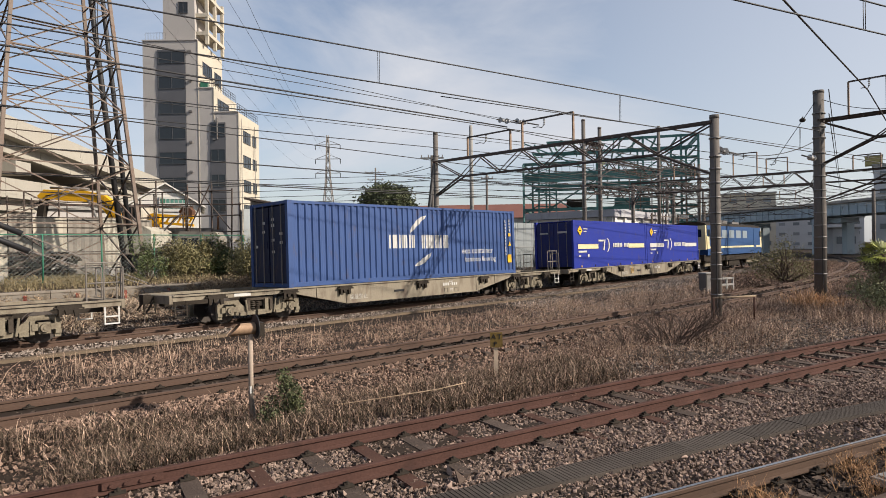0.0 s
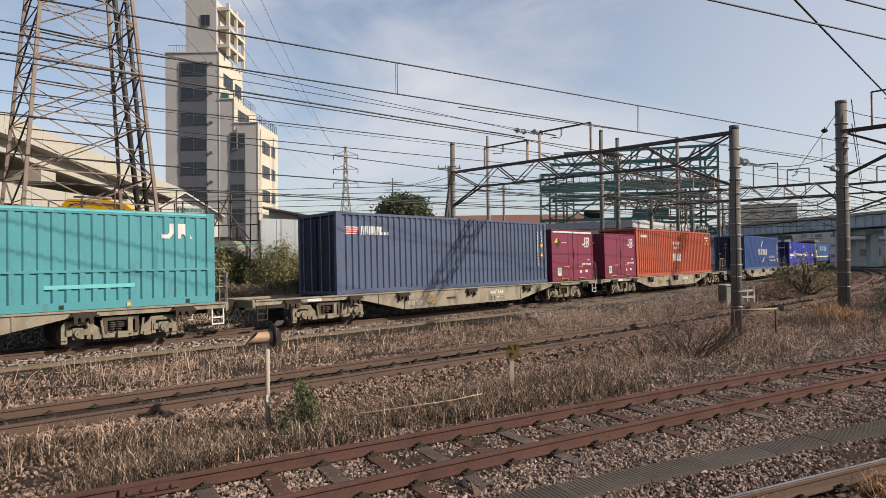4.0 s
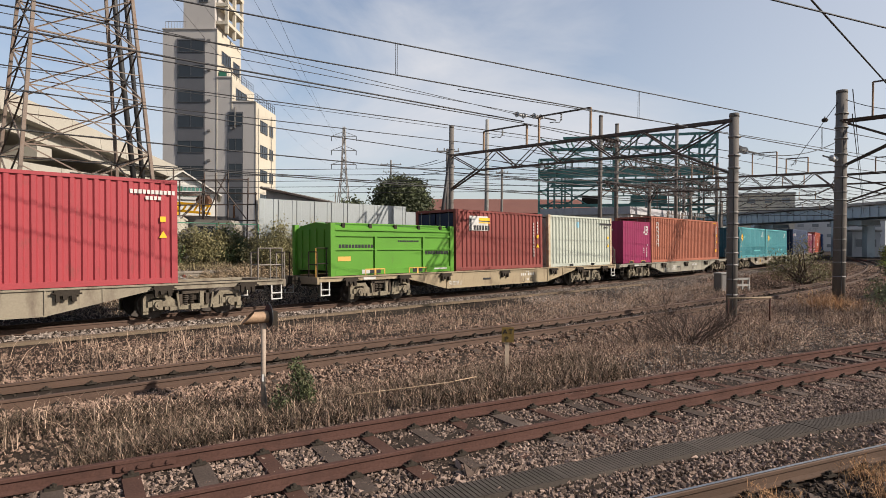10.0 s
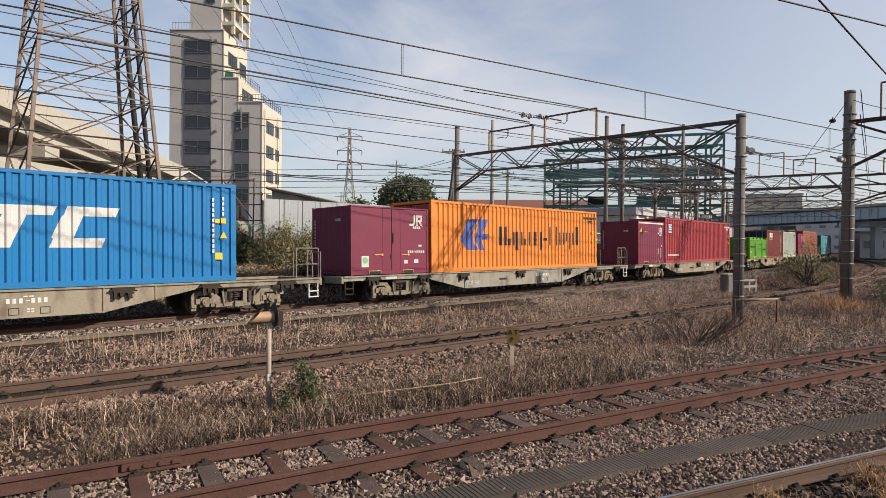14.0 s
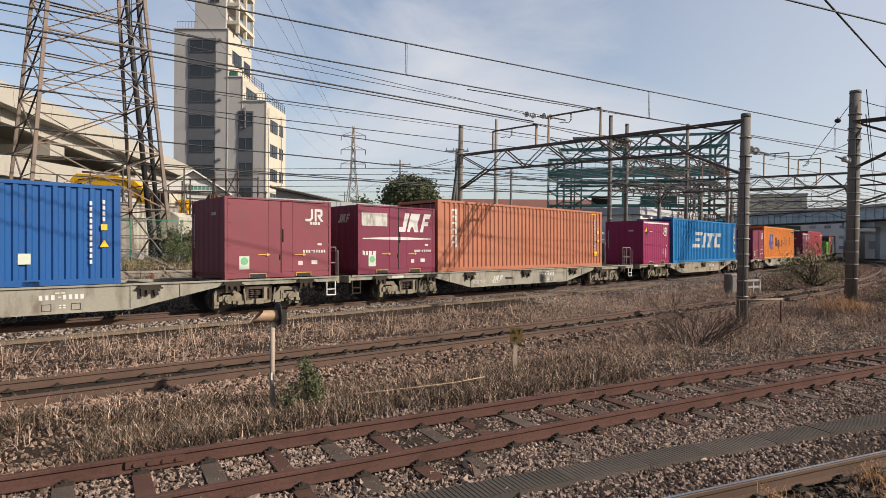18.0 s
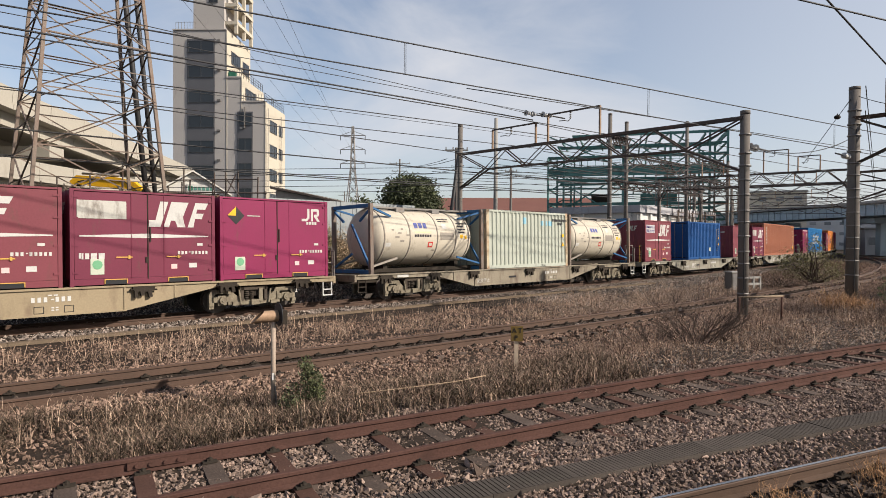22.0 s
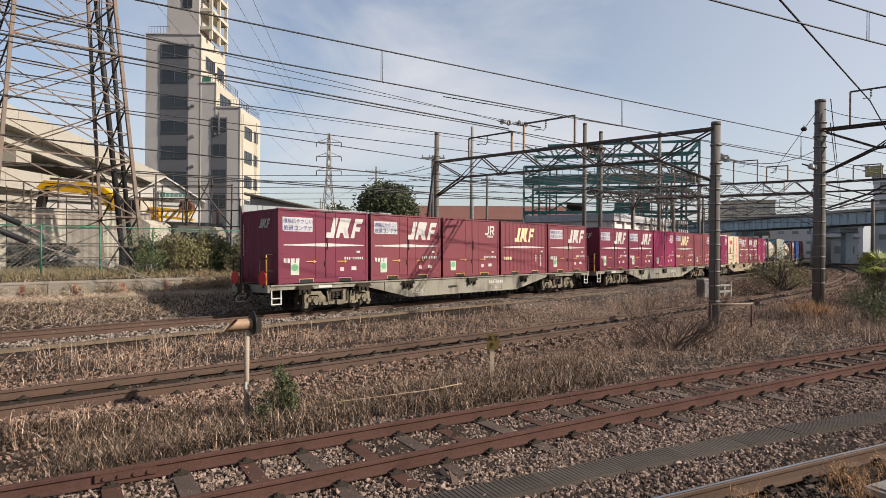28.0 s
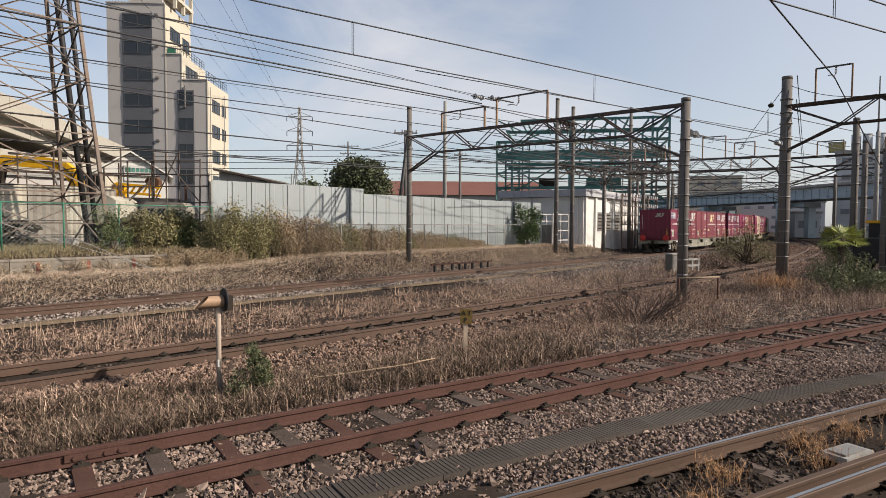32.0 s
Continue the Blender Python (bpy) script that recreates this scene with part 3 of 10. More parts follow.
    for x in (1.36, 2.0):
        share("card_frame", cached("card_frame", plates, BLACK), pose(x, -1.174, 0), w)
    lettering("突放禁止", 0.205, FADED_WHITE, w, near_side(-3.62, 0.45, -1.176), "white painted warning in four characters")
    if car in (6, 12, 11):
        decal("company_mark", slant_mark(-2.4, 0.49, 0.75, 0.26), flat_rows(19), FADED_WHITE, w, -1.172)
        marks(w, [(-2.4, 0.44, 0.72, 0.025)], FADED_WHITE, -1.172, "underline")
    marks(w, [(-8.0, 0.84, 0.55, 0.10)], STEP_WHITE, -1.172, "plate")
    for x in (-7.05, 7.05):
        build_bogie(w, x)
    MOVING.append((w, car, pose(shift, 0, 0)))
    return w


# ---- containers ----
def boxes_part(name, boxes, mat, parent, label=""):
    bm = bmesh.new()
    for b in boxes:
        add_box(bm, *b)
    return part(name, bm, mat, parent, label)


def iso_container(car, x, L, H, mat, end_mat, label, pockets=False, ribs=None, post_mat=None):
    """A steel box container of the common kind: posts, rails, corrugated walls, doors at the rear end, castings."""
    c = thing("shipping_container", wagon_pose(0, car) @ pose(x, 0, 1.0), label, "shipping container", "containers on the train")
    post_mat = post_mat or mat
    for sx in (-1, 1):
        for sy in (-1, 1):
            share("corner_post", cached(("corner_post", H, post_mat.name), lambda bm: add_box(bm, 0, 0, H / 2, 0.16, 0.15, H - 0.24), post_mat), pose(sx * (L / 2 - 0.08), sy * (W / 2 - 0.075), 0), c)
            for z in (0.06, H - 0.06):
                share("corner_casting", cached(("corner_casting", post_mat.name), lambda bm: add_box(bm, 0, 0, 0, 0.178, 0.165, 0.118), post_mat), pose(sx * (L / 2 - 0.086), sy * (W / 2 - 0.08), z), c)
    rows = corrugation(L - 0.32) if ribs is None else ribs
    for s in (-1, 1):
        share("top_rail", cached(("top_rail", L, mat.name), lambda bm: add_box(bm, 0, 0, 0, L - 0.34, 0.07, 0.09), mat), pose(0, s * (W / 2 - 0.036), H - 0.06), c)
        share("bottom_rail", cached(("bottom_rail", L, mat.name), lambda bm: add_box(bm, 0, 0, 0, L - 0.34, 0.06, 0.15), mat), pose(0, s * (W / 2 - 0.031), 0.09), c)
        bm = bmesh.new()
        add_sheet(bm, rows, 0.165, H - 0.105, s * (W / 2 - 0.012), s)
        part("side_wall", bm, mat, c)
    bm = bmesh.new()
    add_sheet(bm, corrugation(W - 0.3), 0.14, H - 0.1, L / 2 - 0.02, 1, "y")
    part("front_wall", bm, mat, c)
    bm = bmesh.new()
    add_box(bm, 0, 0, H - 0.045, L - 0.32, W - 0.14, 0.03)
    part("roof", bm, mat, c)
    for s in (-1, 1):
        def door(bm):
            add_box(bm, 0, 0, 0, 0.05, W / 2 - 0.17, H - 0.34)
            for z in (-0.33, 0, 0.33):
                add_box(bm, -0.02, 0, z * (H - 0.4), 0.05, W / 2 - 0.3, 0.24)
        d = share("door", cached(("door", H, end_mat.name), door, end_mat), pose(-L / 2 + 0.05, s * (W / 4 - 0.04), H / 2), c)
        for y in (-0.26, 0.26):
            share("lock_rod", cached(("lock_rod", H), lambda bm: add_tube(bm, (0, 0, -H / 2 + 0.1), (0, 0, H / 2 - 0.1), 0.018, 0.018, 6), GALV), pose(-0.07, y, 0), d)
    for sx in (-1, 1):
        boxes_part("door_sill", [(sx * (L / 2 - 0.07), 0, 0.07, 0.10, W - 0.36, 0.13)], mat, c)
        boxes_part("door_header", [(sx * (L / 2 - 0.07), 0, H - 0.06, 0.10, W - 0.36, 0.11)], mat, c)
    boxes_part("floor", [(0, 0, 0.15, L - 0.36, W - 0.14, 0.04)], UNDER, c)
    if pockets:
        for px in (-1.03, 1.03):
            boxes_part("fork_pocket", [(px, 0, 0.075, 0.36, W - 0.002, 0.11)], BLACK, c)
    MOVING.append((c, car, pose(x, 0, 1.0)))
    return c, rows


def id_marks(c, L, H, mat=None, vertical=True):
    """The owner's code, size code and yellow labels at the front end of the near side."""
    x = L / 2 - 0.75
    mat = mat or WHITE
    y = -W / 2 - 0.001
    if vertical:
        marks(c, [(x + 0.02, H - 0.55 - 0.15 * i, 0.06, 0.105) for i in range(11)] + [(x + 0.32, H - 0.5 - 0.15 * i, 0.06, 0.105) for i in range(4)], mat, y)
    else:
        marks(c, [(x - 0.5 + 0.11 * i, H - 0.42, 0.08, 0.11) for i in range(11)] + [(x - 0.1 + 0.11 * i, H - 0.58, 0.08, 0.10) for i in range(4)], mat, y)
    marks(c, [(x + 0.28, H - 1.18, 0.15, 0.15)], YELLOW, y, "yellow_label")
    bm = bmesh.new()
    add_prism(bm, [(x + 0.25, H - 1.62), (x + 0.47, H - 1.62), (x + 0.36, H - 1.42)], y - 0.006, y)
    part("warning_triangle", bm, YELLOW, c)


def blocks(x, z, widths, h, gap, slant=0.0, heights=None):
    """A row of plain blocks in place of a trade name."""
    res = []
    for i, w in enumerate(widths):
        lo, hi = (heights[i] if heights else (0, 1))
        res.append(rect(x + slant * lo * h, z + lo * h, x + w + slant * lo * h, z + hi * h, slant))
        x += w + gap
    return res


def jr_box(car, x, mat, style, label, sign=False, eco=True, stripe=False, logo="mark", topline=False, diamond=False, H=2.5, long=3.715, mark_mat=None):
    """A twelve-foot rail container: plain or ribbed walls, two-leaf side doors, fork pockets."""
    L = long
    c = thing("rail_container", wagon_pose(0, car) @ pose(x, 0, 1.0), label, "freight container", "containers on the train")
    y = -W / 2
    for sx in (-1, 1):
        for sy in (-1, 1):
            share("corner_post", cached(("jr_post", H, mat.name), lambda bm: add_box(bm, 0, 0, H / 2, 0.09, 0.09, H), mat), pose(sx * (L / 2 - 0.045), sy * (W / 2 - 0.045), 0), c)
    boxes_part("roof", [(0, 0, H - 0.03, L - 0.18, W - 0.02, 0.05)], mat, c)
    boxes_part("base_frame", [(0, 0, 0.11, L - 0.18, W - 0.02, 0.16)], mat, c)
    ribbed = corrugation(L - 0.18, 0.30, 0.022)
    smooth = flat_rows(L - 0.18)
    rows = ribbed if style == "ribbed" else smooth
    bm = bmesh.new()
    add_sheet(bm, ribbed if style == "ribbed" else smooth, 0.19, H - 0.055, W / 2 - 0.03, 1)
    part("side_wall", bm, mat, c)
    if style == "ribbed":
        bm = bmesh.new()
        add_sheet(bm, rows, 0.19, H - 0.055, y + 0.012, -1)
        part("side_wall", bm, mat, c)
    else:
        # fixed panels beside two door leaves
        edges = [-L / 2 + 0.09, -0.42, 0.0, 0.42, L / 2 - 0.09]
        for i in range(4):
            a, b = edges[i], edges[i + 1]
            name = "door_leaf" if i in (1, 2) else "side_wall"
            boxes_part(name, [((a + b) / 2, y + 0.035, H / 2 + 0.06, b - a - 0.022, 0.045, H - 0.27)], mat, c)
        for a in (-0.42, 0.0, 0.42):
            bm = bmesh.new()
            add_tube(bm, (a, y + 0.012, 0.15), (a, y + 0.012, H - 0.06), 0.011 if a else 0.018, 0.011 if a else 0.018, 6)
            part("lock_rod", bm, UNDER if not a else mat, c)
        for a in (-0.60, 0.68):
            boxes_part("handle", [(a, y + 0.004, 0.74, 0.40, 0.03, 0.03), (a + 0.12, y - 0.008, 0.74, 0.05, 0.03, 0.09)], HANDLE_YELLOW, c)
        boxes_part("latch", [(0.06, y + 0.006, 1.35, 0.04, 0.03, 0.40)], UNDER, c)
        boxes_part("catch", [(-0.04, y + 0.006, 0.66, 0.05, 0.03, 0.16)], UNDER, c)
        boxes_part("hinge", [(k * (L / 2 - 0.12), y + 0.008, z, 0.14, 0.03, 0.05) for k in (-1, 1) for z in (0.35, 1.05, 1.75, 2.3)], mat, c)
        marks(c, [(0.61, 0.40, 0.16, 0.13)], MATS["palepink"], y + 0.008, "paper_label")
    for sx in (-1, 1):
        bm = bmesh.new()
        add_sheet(bm, corrugation(W - 0.2, 0.36, 0.02) if style != "flat" else flat_rows(W - 0.2), 0.19, H - 0.055, sx * (L / 2 - 0.012), sx, "y")
        part("end_wall", bm, mat, c)
    for px in (-0.8, 0.8):
        p = boxes_part("fork_pocket", [(px, y + 0.015, 0.09, 0.52, 0.03, 0.11)], BLACK, c)
        boxes_part("pocket_frame", [(px, y - 0.004, 0.16, 0.56, 0.02, 0.022), (px - 0.27, y - 0.004, 0.10, 0.02, 0.02, 0.10), (px + 0.27, y - 0.004, 0.10, 0.02, 0.02, 0.10)], HANDLE_YELLOW, c)
    f = y + 0.008
    if topline:
        marks(c, [(-L / 2 + 0.12, H - 0.17, L - 0.24, 0.09)], WHITE, f, "white_line")
    if logo == "mark":       # the carrier's mark: a hook and a block
        decal("company_mark", [[(0.88, 1.83), (0.88, 1.91), (1.04, 1.91), (1.09, 1.96), (1.09, 2.24), (1.17, 2.24), (1.17, 1.93), (1.07, 1.83)], [(1.23, 1.83), (1.30, 1.83), (1.30, 2.16), (1.45, 2.16), (1.45, 2.06), (1.34, 2.06), (1.34, 1.99), (1.46, 1.83), (1.56, 1.83), (1.46, 1.98), (1.53, 2.03), (1.53, 2.20), (1.49, 2.24), (1.23, 2.24)]], rows, WHITE, c, y + 0.012)
        marks(c, [(1.05 + 0.1 * i, 1.72, 0.075, 0.09) for i in range(4)], WHITE, f)
    if logo == "slant":      # a slanted mark of plain shapes
        decal("company_mark", slant_mark(0.02, 1.56, 1.64, 0.70), rows, mark_mat or WHITE, c, y + 0.012)
    if logo == "slant_wide":
        decal("company_mark", slant_mark(-0.80, 1.56, 1.66, 0.66), rows, mark_mat or WHITE, c, y + 0.012)
    if stripe:
        decal("white_stripe", [[(-L / 2 + 0.2, 1.28), (0.0, 1.25), (L / 2 - 0.2, 1.29), (L / 2 - 0.2, 1.32), (0.0, 1.37), (-L / 2 + 0.2, 1.31)]], rows, WHITE, c, y + 0.012)
    small = logo == "slant_wide"
    if sign:
        px, pw, pz, ph = (-1.28, 0.94, 2.05, 0.38) if small else (-1.12, 1.16, 1.98, 0.47)
        boxes_part("slogan_plate", [(px, f - 0.002, pz, pw, 0.01, ph)], FADED_WHITE if sign == "blank" else MATS["plate"], c, "blank weathered white plate" if sign == "blank" else "white plate with a blue two-line slogan")
        if sign != "blank":
            k = pw / 1.16
            lettering("環境にやさしい", 0.163 * k, MATS["sign"], c, near_side(px - pw * 0.48, pz + 0.045 * k, f - 0.012))
            lettering("鉄道コンテナ", 0.185 * k, MATS["sign"], c, near_side(px - pw * 0.47, pz - 0.185 * k, f - 0.012))
    if logo.startswith("slant"):
        marks(c, [(-1.66, 0.72, 0.05, 0.14), (-1.60, 0.70, 0.04, 0.15), (-1.52, 0.70, 0.09, 0.15), (-1.39, 0.70, 0.14, 0.15), (-1.21, 0.70, 0.14, 0.15)], mark_mat or WHITE, f)
    if diamond:
        cx, cz, r = -1.36, 1.94, 0.27
        decal("diamond_sign", [[(cx - r, cz), (cx, cz), (cx, cz + r)]], rows, YELLOW, c, y + 0.010)
        decal("diamond_sign", [[(cx, cz + r), (cx, cz), (cx + r, cz)], [(cx - r, cz), (cx, cz - r), (cx, cz)], [(cx, cz), (cx, cz - r), (cx + r, cz)]], rows, BLACK, c, y + 0.010)
        marks(c, [(-1.0, 1.93, 0.42, 0.03)], FADED_WHITE, f)
    marks(c, [(0.79 + 0.1 * i, 0.80, 0.06, 0.09) for i in range(3)] + [(1.095, 0.85, 0.05, 0.025)] + [(1.17 + 0.1 * i, 0.80, 0.06, 0.09) for i in range(5)] + [(1.33, 1.04, 0.16, 0.07), (1.1, 0.42, 0.22, 0.13)] if style != "ribbed" else [(1.33, 1.06, 0.16, 0.08)] + [(1.27, 0.85 - 0.12 * i, 0.09, 0.08) for i in range(5)] + [(0.86, 0.85 - 0.12 * i, 0.09, 0.08) for i in range(3)], WHITE, f, "number_marking")
    if eco:
        boxes_part("eco_label", [(-1.24, f - 0.002, 0.50, 0.32, 0.01, 0.40)], MATS["label"], c, "pale label with a green round picture")
        bm = bmesh.new()
        add_tube(bm, (-1.24, f - 0.006, 0.55), (-1.24, f - 0.012, 0.55), 0.12, 0.12, 14)
        part("green_disc", bm, MATS["leafgreen"], c)
    # end marks that face the rear
    boxes_part("end_marking", ([] if logo.startswith("slant") else [(-L / 2 - 0.004, -0.45, 2.0, 0.008, 0.30, 0.09)]) + [(-L / 2 - 0.004, 1.02, 2.0 - 0.125 * i, 0.008, 0.06, 0.085) for i in range(9)], FADED_WHITE, c)
    if logo.startswith("slant"):
        bm = bmesh.new()
        for shape in slant_mark(0.0, 1.88, 0.72, 0.3):
            add_prism(bm, [(-0.02 - u, v) for u, v in shape], -L / 2 - 0.008, -L / 2, "x")
        part("end_mark", bm, FADED_WHITE, c)
    MOVING.append((c, car, pose(x, 0, 1.0)))
    return c


# ---- what the train carries ----
MATS = {
    "blue": coat("paint_royal_blue", (0.012, 0.03, 0.30)), "blue_dark": paint("paint_navy_end", (0.012, 0.02, 0.12)),
    "cma": coat("paint_slate_blue", (0.045, 0.095, 0.26)), "navy": coat("paint_navy", (0.012, 0.02, 0.06)),
    "zim": coat("paint_orange_red", (0.42, 0.085, 0.042)), "mag": coat("paint_plum", (0.195, 0.029, 0.06), 0.14),
    "mag_b": coat("paint_magenta", (0.27, 0.018, 0.082), 0.12), "mag_dull": coat("paint_dull_plum", (0.23, 0.052, 0.068), 0.2),
    "grey": coat("paint_blue_grey", (0.075, 0.10, 0.165), 0.22),
    # the teal end copy is darker: shade of the rear doors put into colour
    "teal": coat("paint_teal", (0.07, 0.285, 0.315), 0.14), "teal_end_shaded": paint("paint_teal_shaded_end", (0.018, 0.085, 0.12), 0.14), "tri": coat("paint_brick", (0.40, 0.135, 0.08), 0.16), "tri_b": coat("paint_salmon", (0.46, 0.17, 0.095), 0.16),
    "white": coat("paint_pale_mint", (0.52, 0.545, 0.46), 0.14), "rusted": material("paint_rusted_white", (0.52, 0.42, 0.28), 0.75, 0, 0.2, 2, 25, 0.1, (0.25, 0.10, 0.045), 0.5, 3.0),
    "bea": coat("paint_oxide", (0.26, 0.06, 0.05), 0.22), "green": paint("paint_lime", (0.088, 0.26, 0.022), 0.16), "red": coat("paint_crimson", (0.40, 0.055, 0.065), 0.14),
    "org": coat("paint_orange", (0.77, 0.25, 0.045), 0.12), "sitc": coat("paint_azure", (0.005, 0.175, 0.43), 0.08), "b20": coat("paint_cobalt", (0.008, 0.088, 0.29), 0.10),
    "jot": coat("paint_cream", (0.68, 0.61, 0.43), 0.12), "tank": paint("paint_ivory", (0.58, 0.515, 0.41), 0.22), "frame_blue": paint("paint_frame_blue", (0.03, 0.12, 0.27), 0.2),
    "plate": paint("paint_plate_white", (0.50, 0.49, 0.50), 0.22), "sign": paint("paint_sign_violet", (0.06, 0.05, 0.22), 0.02), "label": paint("paint_label", (0.52, 0.55, 0.44), 0.12), "leafgreen": paint("paint_leaf_green", (0.16, 0.40, 0.22), 0.1),
    "hblue": paint("paint_emblem_blue", (0.085, 0.105, 0.31), 0.04), "hdark": paint("paint_charcoal", (0.035, 0.03, 0.035), 0.04), "cream": paint("paint_stripe_cream", (0.72, 0.62, 0.36), 0.05),
    "pink": paint("paint_pink", (0.78, 0.16, 0.17), 0.03), "palepink": paint("paint_pale_pink", (0.85, 0.50, 0.48), 0.02), "red_faded": paint("paint_faded_red", (0.30, 0.07, 0.05), 0.4), "red_ink": paint("paint_red_ink", (0.55, 0.04, 0.04), 0.03),
    "loco": paint("paint_loco_blue", (0.02, 0.07, 0.19), 0.1), "teal_pale": paint("paint_pale_teal", (0.12, 0.42, 0.42), 0.08), "dust_white": paint("paint_dusty_white", (0.62, 0.60, 0.56), 0.2),
    "glass": material("dark_glass", (0.02, 0.025, 0.03), 0.08, 0, 0.1, 2, 20, 0.0),
}


def long_box(car, x, mat, end_mat, label, ribbed_band=False):
    """A thirty-one-foot box: smooth wing sides in an edge frame, doors at the rear."""
    L, H = 9.4, 2.6
    c = thing("shipping_container", wagon_pose(0, car) @ pose(x, 0, 1.0), label, "shipping container", "containers on the train")
    for sx in (-1, 1):
        for sy in (-1, 1):
            share("corner_post", cached(("long_post", mat.name), lambda bm: add_box(bm, 0, 0, H / 2, 0.22, 0.12, H), mat), pose(sx * (L / 2 - 0.11), sy * (W / 2 - 0.06), 0), c)
    for s in (-1, 1):
        share("top_rail", cached(("long_rail", mat.name), lambda bm: add_box(bm, 0, 0, 0, L - 0.44, 0.09, 0.13), mat), pose(0, s * (W / 2 - 0.046), H - 0.066), c)
        share("bottom_rail", cached(("long_sill", mat.name), lambda bm: add_box(bm, 0, 0, 0, L - 0.44, 0.09, 0.20), mat), pose(0, s * (W / 2 - 0.046), 0.11), c)
        if ribbed_band:
            bm = bmesh.new()
            add_sheet(bm, corrugation(L - 0.44, 0.30, 0.032), 1.02, H - 0.13, s * (W / 2 - 0.012), s)
            part("upper_wing", bm, mat, c)
            bm = bmesh.new()
            add_sheet(bm, corrugation(L - 0.44, 0.30, 0.045), 0.21, 0.96, s * (W / 2 - 0.006), s)
            part("lower_flap", bm, mat, c)
            boxes_part("corner_panel", [(-L / 2 + 0.30, s * (W / 2 - 0.02), H / 2, 0.60, 0.06, H - 0.01)], mat, c)
            # a dark strip stands in for the dark groove beside the corner panel
            boxes_part("seal_strip", [(-L / 2 + 0.625, s * (W / 2 - 0.002), H / 2 + 0.05, 0.045, 0.03, H - 0.25)], UNDER, c)
            for z in (0.55, 0.98, 1.6, 2.3):
                boxes_part("hinge", [(-L / 2 + 0.66, s * (W / 2 + 0.006), z, 0.16, 0.02, 0.07)], HANDLE_YELLOW if z < 1.2 else mat, c)
            boxes_part("hinge_rail", [(0, s * (W / 2 - 0.03), 0.99, L - 0.44, 0.07, 0.06)], mat, c)
        else:
            boxes_part("side_wing", [(0, s * (W / 2 - 0.035), H / 2 + 0.04, L - 0.44, 0.04, H - 0.34)], mat, c)
    boxes_part("roof", [(0, 0, H - 0.03, L - 0.44, W - 0.2, 0.05)], mat, c)
    boxes_part("floor", [(0, 0, 0.1, L - 0.44, W - 0.2, 0.12)], UNDER, c)
    bm = bmesh.new()
    add_sheet(bm, corrugation(W - 0.24, 0.36, 0.03), 0.1, H - 0.02, L / 2 - 0.02, 1, "y")
    part("front_wall", bm, mat, c)
    for s in (-1, 1):
        d = boxes_part("door", [(-L / 2 + 0.05, s * 0.54, H / 2, 0.05, 1.06, H - 0.2)], end_mat, c)
        for yy in (0.28, 0.8):
            bm = bmesh.new()
            add_tube(bm, (-L / 2 + 0.01, s * yy, 0.1), (-L / 2 + 0.01, s * yy, H - 0.1), 0.02, 0.02, 6)
            part("lock_rod", bm, GALV, d)
    for k in range(6):
        boxes_part("tie_ring", [(-L / 2 + 0.8 + k * 1.56, -W / 2 - 0.004, 0.10, 0.10, 0.03, 0.10)], HANDLE_YELLOW if k % 2 == 0 else UNDER, c)
    MOVING.append((c, car, pose(x, 0, 1.0)))
    return c


def diamond(c, cx, cz, r, y, mats):
    for pts, m in zip(([(cx - r, cz), (cx, cz - r), (cx + r, cz), (cx, cz + r)], [(cx - r * 0.45, cz - r * 0.12), (cx + r * 0.45, cz - r * 0.12), (cx + r * 0.45, cz + r * 0.12), (cx - r * 0.45, cz + r * 0.12)]), mats):
        bm = bmesh.new()
        y -= 0.004
        add_prism(bm, pts, y - 0.004, y)
        part("diamond_sign", bm, m, c)


FRAME_RUST = material("rusty_frame_paint", (0.20, 0.155, 0.125), 0.8, 0.1, 0.2, 2, 25, 0.1, (0.22, 0.10, 0.05), 0.4, 2.0, 2.0)
FRAME_GREY = material("grimy_grey_frame", (0.30, 0.265, 0.22), 0.75, 0.1, 0.2, 2, 25, 0.1, (0.14, 0.10, 0.075), 0.35, 2.0)


